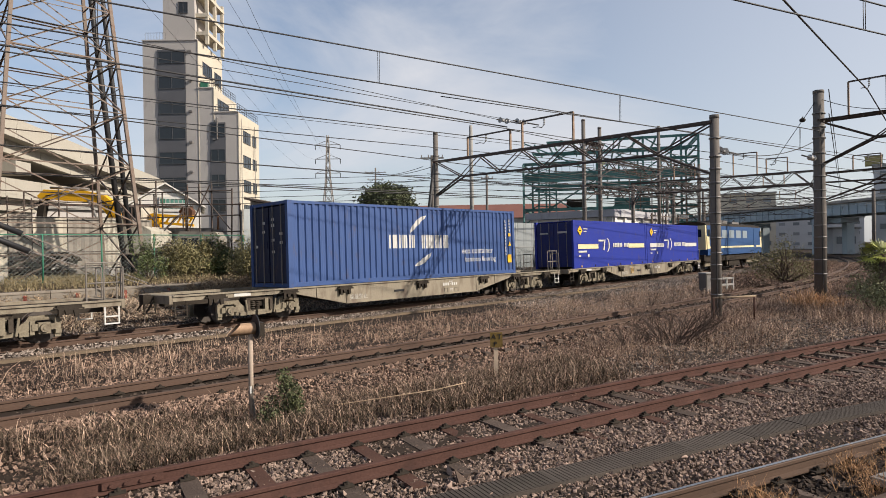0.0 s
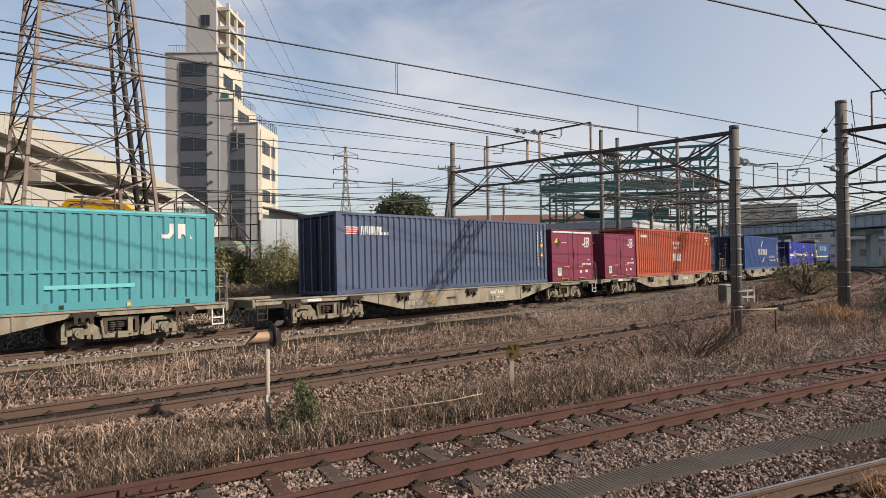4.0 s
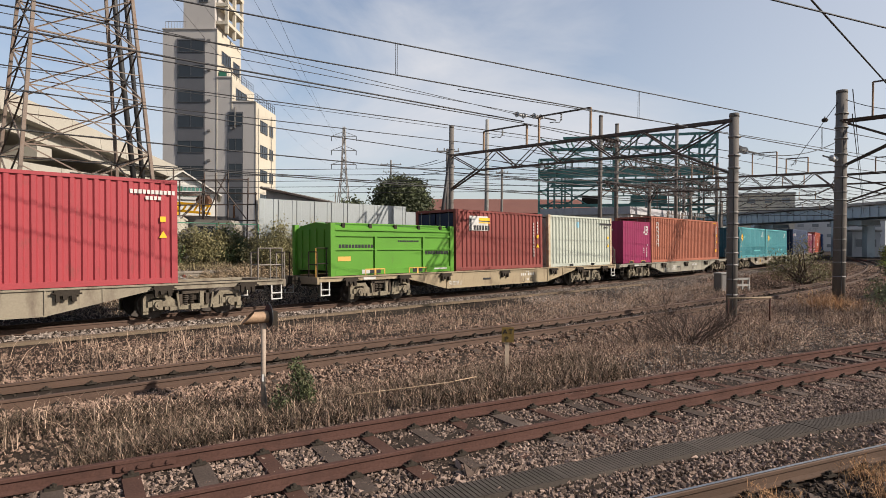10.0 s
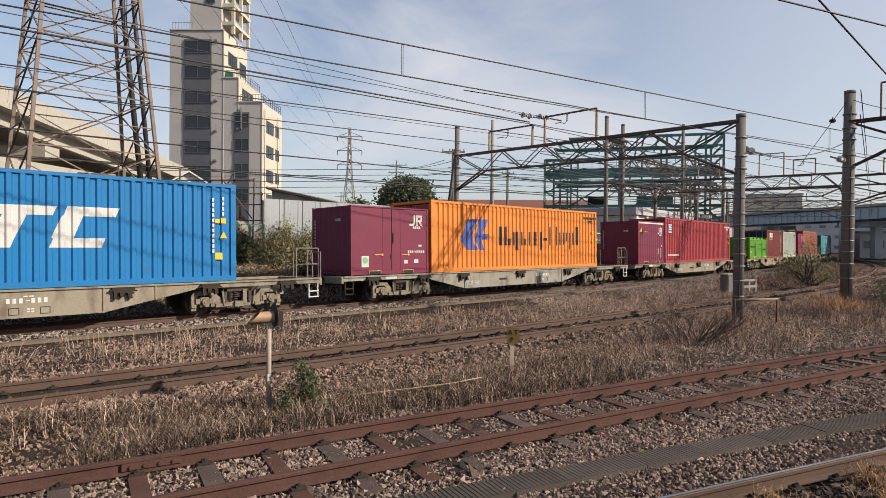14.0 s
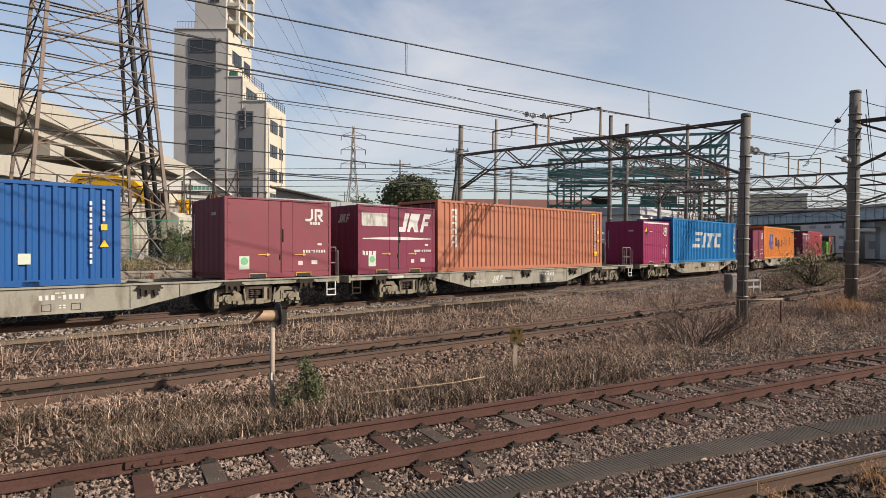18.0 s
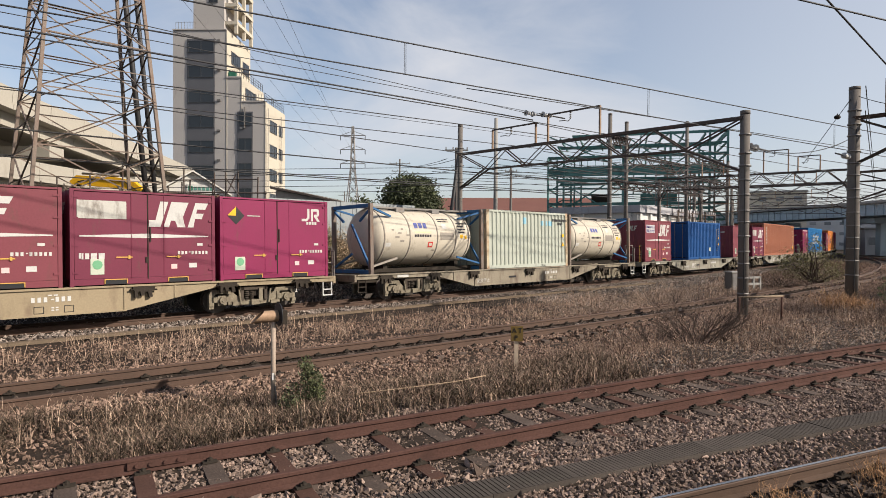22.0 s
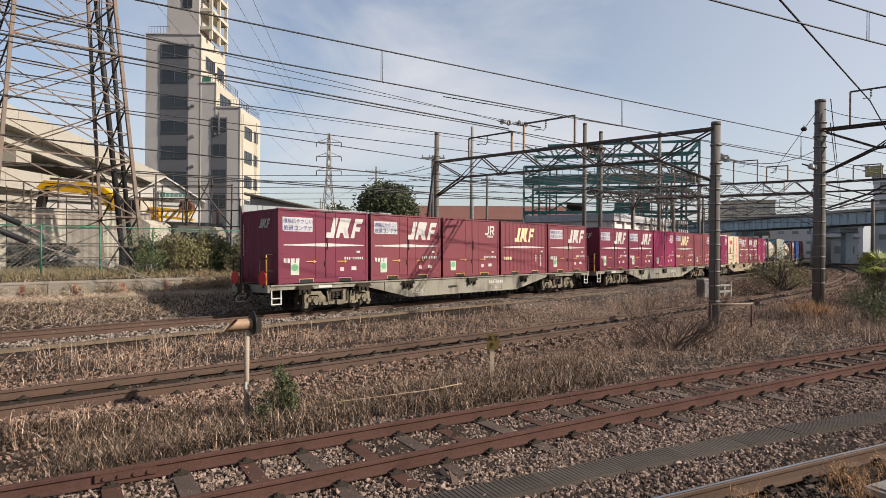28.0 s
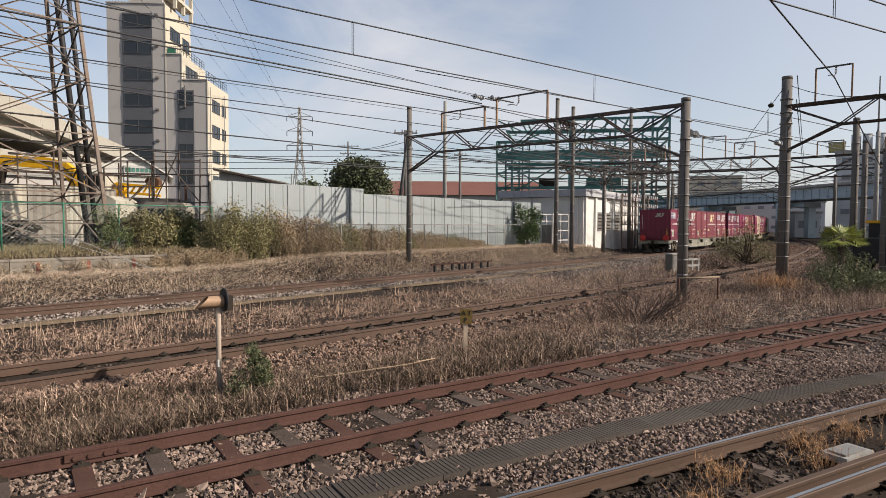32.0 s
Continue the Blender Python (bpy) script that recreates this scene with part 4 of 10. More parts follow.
def tank_container(car, x, label):
    L, H = 6.06, 2.55
    c = thing("tank_container", wagon_pose(0, car) @ pose(x, 0, 1.0), label, "tank container", "containers on the train")
    fr, tk = MATS["frame_blue"], MATS["tank"]
    for sx in (-1, 1):
        bx = sx * (L / 2 - 0.08)
        for sy in (-1, 1):
            boxes_part("corner_post", [(bx, sy * (W / 2 - 0.07), H / 2, 0.14, 0.13, H)], FRAME_RUST, c)
            bm = bmesh.new()
            add_bar(bm, (bx, sy * 1.1, 0.25), (bx - sx * 1.35, sy * 0.98, 0.56), 0.07, 0.07)
            part("lower_brace", bm, FRAME_GREY if sx < 0 else fr, c)
            bm = bmesh.new()
            add_bar(bm, (bx, sy * 1.1, H - 0.12), (bx - sx * 1.15, sy * 0.85, H - 0.42), 0.07, 0.07)
            part("upper_brace", bm, fr, c)
        bm = bmesh.new()
        for z in (0.08, H - 0.07):
            add_box(bm, bx, 0, z, 0.13, W - 0.26, 0.13)
        for sy in (-1, 1):
            add_bar(bm, (bx, sy * 1.12, 0.2), (bx, 0.0, H * 0.5 - sy * 0.55), 0.07, 0.07)
            add_bar(bm, (bx, sy * 1.12, H - 0.2), (bx, sy * 0.5, H - 0.62), 0.07, 0.07)
        part("end_frame", bm, fr, c)
    n, rad, cz = 32, 1.08, 1.36
    prof = [(-2.78, 0.02), (-2.74, 0.42), (-2.62, 0.78), (-2.44, 1.0), (-2.28, rad), (2.28, rad), (2.44, 1.0), (2.62, 0.78), (2.74, 0.42), (2.78, 0.02)]
    bm = bmesh.new()
    rings = [[bm.verts.new((px, pr * math.sin(2 * math.pi * i / n), cz + pr * math.cos(2 * math.pi * i / n))) for i in range(n)] for px, pr in prof]
    for a, b in zip(rings, rings[1:]):
        for i in range(n):
            bm.faces.new((a[i], a[(i + 1) % n], b[(i + 1) % n], b[i])).smooth = True
    part("tank_barrel", bm, tk, c)
    for px in (-2.25, -1.0, 0.45, 1.5, 2.25):
        bm = bmesh.new()
        add_tube(bm, (px - 0.03, 0, cz), (px + 0.03, 0, cz), rad + 0.012, rad + 0.012, 32)
        part("barrel_band", bm, FRAME_GREY, c)
    boxes_part("walkway", [(0, 0, H - 0.06, 5.6, 0.5, 0.05), (0, -0.45, H - 0.06, 5.6, 0.06, 0.05), (-1, -0.25, H - 0.15, 0.4, 0.5, 0.14), (0.9, -0.25, H - 0.15, 0.4, 0.5, 0.14)], GALV, c)
    boxes_part("saddle", [(-1.9, 0, 0.24, 0.2, 1.3, 0.3), (1.9, 0, 0.24, 0.2, 1.3, 0.3), (0, -0.6, 0.10, 5.6, 0.12, 0.14), (0, 0.6, 0.10, 5.6, 0.12, 0.14)], UNDER, c)
    # painted marks that follow the barrel
    def wrap(x0, x1, a0, a1, mat, name):
        k = 4
        q = bmesh.new()
        cols = [[q.verts.new((xx, -(rad + 0.006) * math.cos(radians(a0 + (a1 - a0) * i / k)), cz + (rad + 0.006) * math.sin(radians(a0 + (a1 - a0) * i / k)))) for i in range(k + 1)] for xx in (x0, x1)]
        for i in range(k):
            q.faces.new((cols[0][i], cols[1][i], cols[1][i + 1], cols[0][i + 1]))
        part(name, q, mat, c)
    for i in range(3):
        wrap(-0.75 + i * 0.24, -0.57 + i * 0.24, 18, 30, MATS["hblue"], "company_mark")
    wrap(-0.75, 0.1, 8, 11, MATS["cream"], "company_mark")
    wrap(0.60, 1.36, -6, 10, FRAME_GREY, "panel")
    wrap(0.75, 1.0, 18, 30, MATS["dust_white"], "panel")
    wrap(-0.05, 0.2, -22, -10, MATS["red_ink"], "prohibition_mark")
    wrap(0.0, 0.15, -19.5, -12.5, tk, "prohibition_mark")
    wrap(1.72, 1.92, -2, 6, YELLOW, "warning_triangle")
    wrap(-2.2, -1.95, -20, -12, WHITE, "paper_label")
    for i in range(7):
        wrap(-0.78 + 0.13 * i, -0.68 + 0.13 * i, 0, 5, MATS["hdark"], "marking")
    for i, (px, a) in enumerate(((-1.9, 12), (-1.6, 6), (-1.75, -2), (-1.45, 14), (-1.2, 2), (-1.5, -10), (1.1, 34), (0.2, -30))):
        wrap(px, px + 0.12 + 0.04 * (i % 3), a, a + 3, FRAME_GREY, "stain")
    for i in range(4):
        wrap(1.62, 2.1 - 0.1 * (i % 2), 30 - 7 * i, 33 - 7 * i, MATS["hdark"], "marking")
        wrap(0.62, 1.25 - 0.15 * (i % 2), 40 - 6 * i, 43 - 6 * i, MATS["hdark"], "marking") if i < 2 else None
    wrap(2.0, 2.12, -4, 4, YELLOW, "yellow_label")
    MOVING.append((c, car, pose(x, 0, 1.0)))
    return c


def green_tub(car, x):
    L, H = 6.06, 1.75
    g = MATS["green"]
    c = thing("bulk_container", wagon_pose(0, car) @ pose(x, 0, 1.0), "bright lime-green open bulk container with ribbed steel sides", "freight container", "containers on the train")
    for sx in (-1, 1):
        for sy in (-1, 1):
            boxes_part("corner_post", [(sx * (L / 2 - 0.1), sy * (W / 2 - 0.08), (H + 0.1) / 2, 0.2, 0.16, H + 0.1)], g, c)
        boxes_part("end_wall", [(sx * (L / 2 - 0.12), 0, 0.95, 0.06, W - 0.34, 1.5)] + [(sx * (L / 2 - 0.07), yy, 0.95, 0.05, 0.07, 1.4) for yy in (-0.7, -0.23, 0.23, 0.7)], g, c)
    for s in (-1, 1):
        boxes_part("side_wall", [(0, s * (W / 2 - 0.09), 0.92, L - 0.42, 0.05, 1.42)], g, c)
        boxes_part("side_rail", [(0, s * (W / 2 - 0.05), 0.12, L - 0.42, 0.1, 0.2), (0, s * (W / 2 - 0.05), 0.92, L - 0.42, 0.07, 0.05), (0, s * (W / 2 - 0.05), 1.42, L - 0.42, 0.08, 0.07), (0, s * (W / 2 - 0.05), 1.62, L - 0.42, 0.08, 0.06)], g, c)
        for px in (-1.05, 1.35):
            boxes_part("rib", [(px, s * (W / 2 - 0.045), 0.8, 0.11, 0.09, 1.2)], g, c)
    bm = bmesh.new()
    add_prism(bm, [(-1.15, H - 0.12), (-1.0, H + 0.04), (0, H + 0.16), (1.0, H + 0.04), (1.15, H - 0.12)], -L / 2 + 0.2, L / 2 - 0.2, "x")
    part("top_cover", bm, g, c)
    for yy in (-1.02, -0.5, 0.5):
        bm = bmesh.new()
        add_tube(bm, (-L / 2 + 0.3, yy, H + 0.09 + 0.06 * (1 - abs(yy))), (L / 2 - 0.3, yy, H + 0.09 + 0.06 * (1 - abs(yy))), 0.03, 0.03, 6)
        part("cover_rod", bm, UNDER if yy == -0.5 else g, c)
    for px in (-2.4, -1.2, 0, 1.2, 2.4):
        boxes_part("cover_hinge", [(px, -1.06, H + 0.02, 0.12, 0.08, 0.16)], UNDER, c)
    boxes_part("floor", [(0, 0, 0.2, L - 0.4, W - 0.2, 0.08)], UNDER, c)
    f = -W / 2 - 0.002
    for px in (-1.1, 1.0):
        boxes_part("fork_pocket", [(px, -W / 2 + 0.02, 0.12, 0.5, 0.06, 0.14)], BLACK, c)
        boxes_part("pocket_frame", [(px, f, 0.21, 0.9, 0.02, 0.04), (px, f, 0.10, 0.08, 0.02, 0.2), (px - 0.44, f, 0.12, 0.04, 0.02, 0.2), (px + 0.44, f, 0.12, 0.04, 0.02, 0.2)], HANDLE_YELLOW, c)
    marks(c, [(-2.65 + 0.14 * i, 0.98, 0.10, 0.12) for i in range(12)] + [(1.45 + 0.15 * i, 0.72, 0.12, 0.13) for i in range(9)], BLACK, -W / 2 + 0.062)
    marks(c, [(0.05 + 0.09 * i, 1.2, 0.07, 0.06) for i in range(12)], BLACK, -W / 2 + 0.062)
    marks(c, [(-2.7, 0.52, 0.55, 0.16)], HANDLE_YELLOW, -W / 2 + 0.062, "orange_label")
    marks(c, [(-1.7, 0.06, 0.36, 0.14), (1.9, 0.12, 0.7, 0.06)], WHITE, f, "plate")
    MOVING.append((c, car, pose(x, 0, 1.0)))


ISO40 = (12.192, 2.896)
ISO20 = (6.058, 2.591)
WAGON_TINTS = {7: TAN, 14: TAN, 8: WAGON, 12: GREYISH, 15: GREYISH, 16: GREYISH, 6: GREYISH, 9: GREYISH, 11: GREYISH}
for car in range(1, 17):
    tint = WAGON_TINTS.get(car, WAGON)
    colour = {"wagon_tan_paint": "tan", "wagon_pale_grey_paint": "pale grey"}.get(tint.name, "dusty grey-brown")
    build_wagon(car, tint, car in (5, 7, 12, 14, 15, 16), car in (4, 1, 3, 5), f"{colour} painted steel container flat wagon with two bogies", -0.4 if car in (3, 6, 8, 9, 10, 11) else 0.0)

# 1: two blue long boxes
for x, sun_bleach in ((-4.72, "cream"), (4.72, "white")):
    c = long_box(1, x, MATS["blue"], MATS["blue_dark"], "long royal-blue steel container with a pale stripe")
    f = -W / 2 - 0.014
    stripe = MATS["cream"] if sun_bleach == "cream" else WHITE
    boxes_part("side_stripe", [(-3.1, f, 1.18, 2.3, 0.006, 0.26), (3.1, f, 1.18, 2.3, 0.006, 0.26)], stripe, c)
    decal("company_mark", [crescent(-0.95, 1.25, 0.42, -80, 80, 0.13), rect(-1.35, 0.95, -1.2, 1.55, 0.25), rect(-1.9, 1.45, -1.1, 1.55)] + blocks(-0.1, 1.1, [0.16] * 6, 0.25, 0.05) + blocks(1.35, 1.1, [0.14] * 4, 0.25, 0.04), flat_rows(9.4), WHITE, c, -W / 2 + 0.012, 0.02)
    diamond(c, -4.0, 2.05, 0.27, f, (YELLOW, BLACK))
    marks(c, [(-3.6, 2.12, 0.45, 0.05), (-3.6, 1.98, 0.35, 0.05), (-4.2, 0.85, 0.9, 0.10), (-4.2, 0.62, 0.25, 0.08), (-3.2, 0.6, 0.18, 0.16)], WHITE, -W / 2 - 0.008)
    boxes_part("end_marking", [(-4.71, -0.55, 1.98, 0.01, 0.6, 0.10), (-4.71, 0.6, 1.95, 0.01, 0.5, 0.08)], WHITE, c)

# 2: slate-blue box with white swooshes
c, rows = iso_container(2, 0, *ISO40, MATS["cma"], MATS["navy"], "slate-blue forty-foot shipping container with white swooshes")
decal("company_mark", [crescent(0.42, 1.45, 1.1, 95, 160, 0.20), crescent(-0.35, 1.62, 1.1, -92, -32, 0.20)] + blocks(-1.72, 1.24, [0.13, 0.26, 0.12, 0.13, 0.10, 0.12, 0.12], 0.52, 0.06) + blocks(-0.05 + 0.1, 1.22, [0.13, 0.26, 0.13, 0.26, 0.12, 0.10, 0.13], 0.54, 0.06), rows, WHITE, c, -W / 2 + 0.012)
lettering("eco container", 0.37, WHITE, c, near_side(2.38, 0.97, -W / 2 + 0.006), "white writing on the container side")
lettering("bamboo flooring", 0.31, WHITE, c, near_side(2.57, 0.62, -W / 2 + 0.006), "white writing on the container side")
id_marks(c, *ISO40, WHITE)
marks(c, [(5.52, 0.50, 0.28, 0.37)], YELLOW, -W / 2 - 0.001, "yellow_label")
boxes_part("end_marking", [(-6.10, yy, zz, 0.012, 0.16, 0.09) for yy, zz in ((0.3, 2.2), (0.3, 1.9), (-0.3, 2.3), (-0.3, 2.1), (-0.3, 1.6), (-0.8, 1.8), (-0.8, 1.5), (0.8, 1.4), (-0.3, 1.2))], WHITE, c)

# 3: orange-red box with stars, and a plum rail box
c, rows = iso_container(3, 0, *ISO40, MATS["zim"], MATS["bea"], "orange-red forty-foot shipping container with white stars")
decal("company_mark", [star(-0.61 + 0.365 * i, 2.06, 0.135) for i in range(4)] + [star(-0.41 + 0.355 * i, 1.75, 0.135) for i in range(3)] + [rect(-0.72, 0.87, -0.24, 1.38), rect(-0.15, 0.87, 0.02, 1.38), rect(0.10, 0.87, 0.63, 1.38)], rows, WHITE, c, -W / 2 + 0.012)
marks(c, [(4.82 + 0.1 * i, 2.44, 0.07, 0.1) for i in range(4)] + [(5.25 + 0.08 * i, 2.44, 0.06, 0.1) for i in range(5)] + [(5.2 + 0.1 * i, 2.27, 0.07, 0.09) for i in range(3)] + [(-5.49 + 0.085 * i, 2.36, 0.06, 0.16) for i in range(10)], WHITE, -W / 2 - 0.001)
bm = bmesh.new()
for x in (4.88, 5.45):
    add_prism(bm, [(x, 2.0), (x + 0.2, 2.0), (x + 0.1, 2.19)], -W / 2 - 0.006, -W / 2)
part("warning_triangle", bm, YELLOW, c)
jr_box(3, -8.12, MATS["mag"], "doors", "plum-red twelve-foot rail container with white company mark")

# 4: blue-grey box and a plum one with a top line
c, rows = iso_container(4, -0.75, *ISO40, MATS["grey"], MATS["navy"], "dull blue-grey forty-foot shipping container")
decal("company_mark", blocks(-5.05, 2.10, [0.10, 0.10, 0.06, 0.16, 0.06, 0.10, 0.12], 0.31, 0.045, 0.12) + blocks(-4.08, 2.11, [0.06] * 4, 0.10, 0.035), rows, WHITE, c, -W / 2 + 0.012)
decal("company_flag", [rect(-5.70, 2.12 + 0.075 * i, -5.18 + 0.02 * i, 2.155 + 0.075 * i) for i in range(4)], rows, WHITE, c, -W / 2 + 0.012)
decal("flag_stripe", [rect(-5.70, 2.158 + 0.075 * i, -5.17 + 0.02 * i, 2.19 + 0.075 * i) for i in range(3)], rows, MATS["red_ink"], c, -W / 2 + 0.012)
id_marks(c, *ISO40)
jr_box(4, 7.65, MATS["mag"], "doors", "plum-red rail container with a white line under its roof", topline=True, diamond=True, H=2.6)

# 5: two teal boxes
for x in (-4.82, 4.82):
    # rear doors take the darker teal that carries their shade
    c = long_box(5, x, MATS["teal"], MATS["teal_end_shaded"], "teal thirty-one-foot wing container with ribbed lower flaps", True)
    boxes_part("white_line", [(0, -W / 2 - 0.003, 2.55, 8.9, 0.008, 0.05)], MATS["teal_pale"], c)
    diamond(c, -3.6, 1.75, 0.32, -W / 2 - 0.004, (YELLOW, BLACK))
    decal("company_mark", [[(3.2, 1.86), (3.2, 1.97), (3.36, 1.97), (3.42, 2.04), (3.42, 2.28), (3.54, 2.28), (3.54, 2.0), (3.42, 1.86)], [(3.62, 1.86), (3.74, 1.86), (3.74, 1.98), (3.82, 1.98), (3.9, 1.86), (4.06, 1.86), (3.96, 2.04), (4.01, 2.15), (3.96, 2.28), (3.62, 2.28)]], corrugation(8.96, 0.40, 0.016), WHITE, c, -W / 2 + 0.012)
    marks(c, [(-3.98, 2.2 - 0.15 * i, 0.075, 0.11) for i in range(9)], WHITE, -W / 2 - 0.006)
    marks(c, [(0.4, 0.55, 2.1, 0.10), (-3.1, 1.82, 0.5, 0.05), (-3.1, 1.70, 0.4, 0.05)], MATS["teal_pale"], -W / 2 - 0.002)
    boxes_part("end_marking", [(-4.70, -0.5, 2.1, 0.012, 0.4, 0.25)], MATS["teal_pale"], c)

# 6: brick-red box with upright blocks, and a magenta ribbed rail box
def lettered_column(car, mat, label):
    c, rows = iso_container(car, 0, *ISO40, mat, MATS["bea"], label)
    decal("company_mark", [shape for i in range(6) for shape in (rect(-5.32, 2.31 - 0.263 * i, -5.23, 2.54 - 0.263 * i), rect(-5.32, 2.46 - 0.263 * i, -4.97, 2.54 - 0.263 * i), rect(-5.10, 2.31 - 0.263 * i, -5.0, 2.46 - 0.263 * i))], rows, WHITE, c, -W / 2 + 0.012)
    id_marks(c, *ISO40)
    marks(c, [(5.0 + 0.12 * i, 2.70, 0.07, 0.06) for i in range(5)], YELLOW, -W / 2 - 0.001, "height_stripes")
    marks(c, [(5.35, 0.55, 0.26, 0.22)], YELLOW, -W / 2 - 0.001, "yellow_label")


lettered_column(6, MATS["tri"], "brick-red forty-foot shipping container with a white column mark")
jr_box(6, -8.12, MATS["mag_b"], "ribbed", "magenta ribbed twelve-foot rail container", eco=False)

# 7: green tub, oxide-red box, pale box
green_tub(7, -6.40)
c, rows = iso_container(7, -0.2, *ISO20, MATS["bea"], MATS["navy"], "oxide-red twenty-foot shipping container with a white name plate", True)
boxes_part("name_plate", [(-1.60, -W / 2 - 0.004, 2.02, 1.2, 0.01, 0.62)], WHITE, c)
boxes_part("plate_stripe", [(-1.25, -W / 2 - 0.012, 2.2, 0.7, 0.006, 0.12), (-1.25, -W / 2 - 0.012, 2.05, 0.7, 0.006, 0.05)], YELLOW, c)
boxes_part("plate_mark", [(-2.12, -W / 2 - 0.012, 1.95, 0.09, 0.006, 0.5)] + [(-1.88 + 0.18 * i, -W / 2 - 0.012, 1.83, 0.13, 0.006, 0.2) for i in range(6)] + [(-1.25, -W / 2 - 0.012, 2.12, 0.7, 0.006, 0.035)], BLACK, c)
id_marks(c, *ISO20)


def pale_box(car, x):
    c, rows = iso_container(car, x, *ISO20, MATS["white"], MATS["white"], "pale mint-white twenty-foot container with rusty corners", True, None, MATS["rusted"])
    id_marks(c, *ISO20, MATS["hdark"], False)
    decal("faded_mark", blocks(-0.45, 2.0, [0.25], 0.3, 0.1) + (blocks(0.9, 1.95, [0.22, 0.1, 0.3], 0.22, 0.12) if car == 13 else []), rows, paint("paint_faded_blue_mark", (0.25, 0.5, 0.62), 0.1), c, -W / 2 + 0.012)


pale_box(7, 6.37)

# 8: crimson box
c, rows = iso_container(8, 0, *ISO40, MATS["red"], MATS["bea"], "crimson forty-foot shipping container with a small emblem")
boxes_part("emblem_plate", [(-5.36, -W / 2 + 0.006, 2.23, 0.57, 0.012, 0.60)], MATS["cma"], c)
boxes_part("emblem_mark", [(-5.36, -W / 2 - 0.004, 2.31, 0.44, 0.006, 0.09), (-5.36, -W / 2 - 0.004, 2.17, 0.44, 0.006, 0.09), (-5.36, -W / 2 - 0.004, 2.48, 0.55, 0.006, 0.035), (-5.36, -W / 2 - 0.004, 2.42, 0.55, 0.006, 0.025), (-5.36, -W / 2 - 0.004, 2.02, 0.55, 0.006, 0.025), (-5.36, -W / 2 - 0.004, 1.96, 0.55, 0.006, 0.035)], WHITE, c)
id_marks(c, *ISO40, WHITE, False)
marks(c, [(-5.74 + 0.082 * i, 0.45, 0.06, 0.11) for i in range(22)], WHITE, -W / 2 - 0.001)
jr_box(8, -8.12, MATS["mag"], "ribbed", "plum rail container with a white line and warning diamond", eco=False, topline=True, diamond=True, H=2.6)

# 9: orange box with a blue emblem
c, rows = iso_container(9, 0, *ISO40, MATS["org"], MATS["zim"], "orange forty-foot shipping container with blue emblem shapes")
decal("company_mark", [[(-4.41, 1.33), (-3.96, 2.19), (-3.36, 2.21), (-3.70, 1.54), (-3.62, 1.22), (-3.28, 0.90), (-4.02, 0.91)], [(-3.27, 2.21), (-2.65, 2.21), (-3.03, 1.60), (-2.62, 1.60), (-2.74, 1.34), (-3.12, 1.34), (-2.89, 0.89), (-3.18, 0.89), (-3.52, 1.32)]], rows, MATS["hblue"], c, -W / 2 + 0.012)
stems = [(-1.92, 1.10, 1.93), (-1.55, 1.10, 1.93), (-1.30, 1.10, 1.40), (-0.98, 1.10, 1.72), (-0.75, 0.87, 1.72), (-0.40, 1.10, 1.72), (-0.15, 1.10, 1.40), (0.18, 1.10, 1.73), (0.62, 1.10, 1.74), (1.06, 0.89, 1.75), (1.82, 1.11, 2.0), (2.36, 1.12, 2.01), (2.66, 1.13, 1.75), (2.96, 1.13, 1.75), (3.22, 1.32, 1.75), (3.50, 0.91, 1.75), (3.80, 1.14, 1.76), (4.16, 1.14, 2.05)]
decal("company_mark", [rect(u, lo, u + 0.17, hi) for u, lo, hi in stems] + [rect(1.35, 1.34, 1.66, 1.46)], rows, MATS["hdark"], c, -W / 2 + 0.012)
id_marks(c, *ISO40, MATS["hdark"], False)
jr_box(9, -8.12, MATS["mag"], "doors", "plum-red twelve-foot rail container with white company mark")

# 10: azure box with slanted white blocks
c, rows = iso_container(10, 0.4, *ISO40, MATS["sitc"], MATS["cma"], "azure-blue forty-foot shipping container with slanted white blocks")
lean = 0.42
decal("company_mark", [[(u - 0.4, v) for u, v in block] for block in [rect(-2.41, 1.0, -1.12, 1.24, lean), rect(-1.80, 1.44, -0.94, 1.63, lean), rect(-1.84, 1.84, -0.60, 2.06, lean), rect(-0.65, 1.0, -0.17, 2.04, lean), rect(0.35, 1.80, 1.76, 2.03, lean), rect(0.40, 1.0, 0.88, 1.80, lean), rect(1.67, 1.0, 2.85, 1.24, lean), rect(1.72, 1.24, 2.20, 1.80, lean), rect(1.98, 1.80, 3.19, 2.04, lean)]], rows, WHITE, c, -W / 2 + 0.012)
marks(c, [(5.45, 1.72, 0.14, 0.12), (5.45, 0.65, 0.22, 0.2)], YELLOW, -W / 2 - 0.001, "yellow_label")
id_marks(c, *ISO40)
jr_box(10, -8.12, MATS["mag_b"], "ribbed", "dark magenta ribbed rail container with a white top line", eco=False, topline=True, diamond=True, H=2.6)

# 11: second brick box
lettered_column(11, MATS["tri_b"], "salmon-red forty-foot shipping container with a white column mark")
jr_box(11, -8.12, MATS["mag"], "doors", "plum rail container with blank plate, slanted mark and stripe", sign="blank", stripe=True, logo="slant", eco=True)

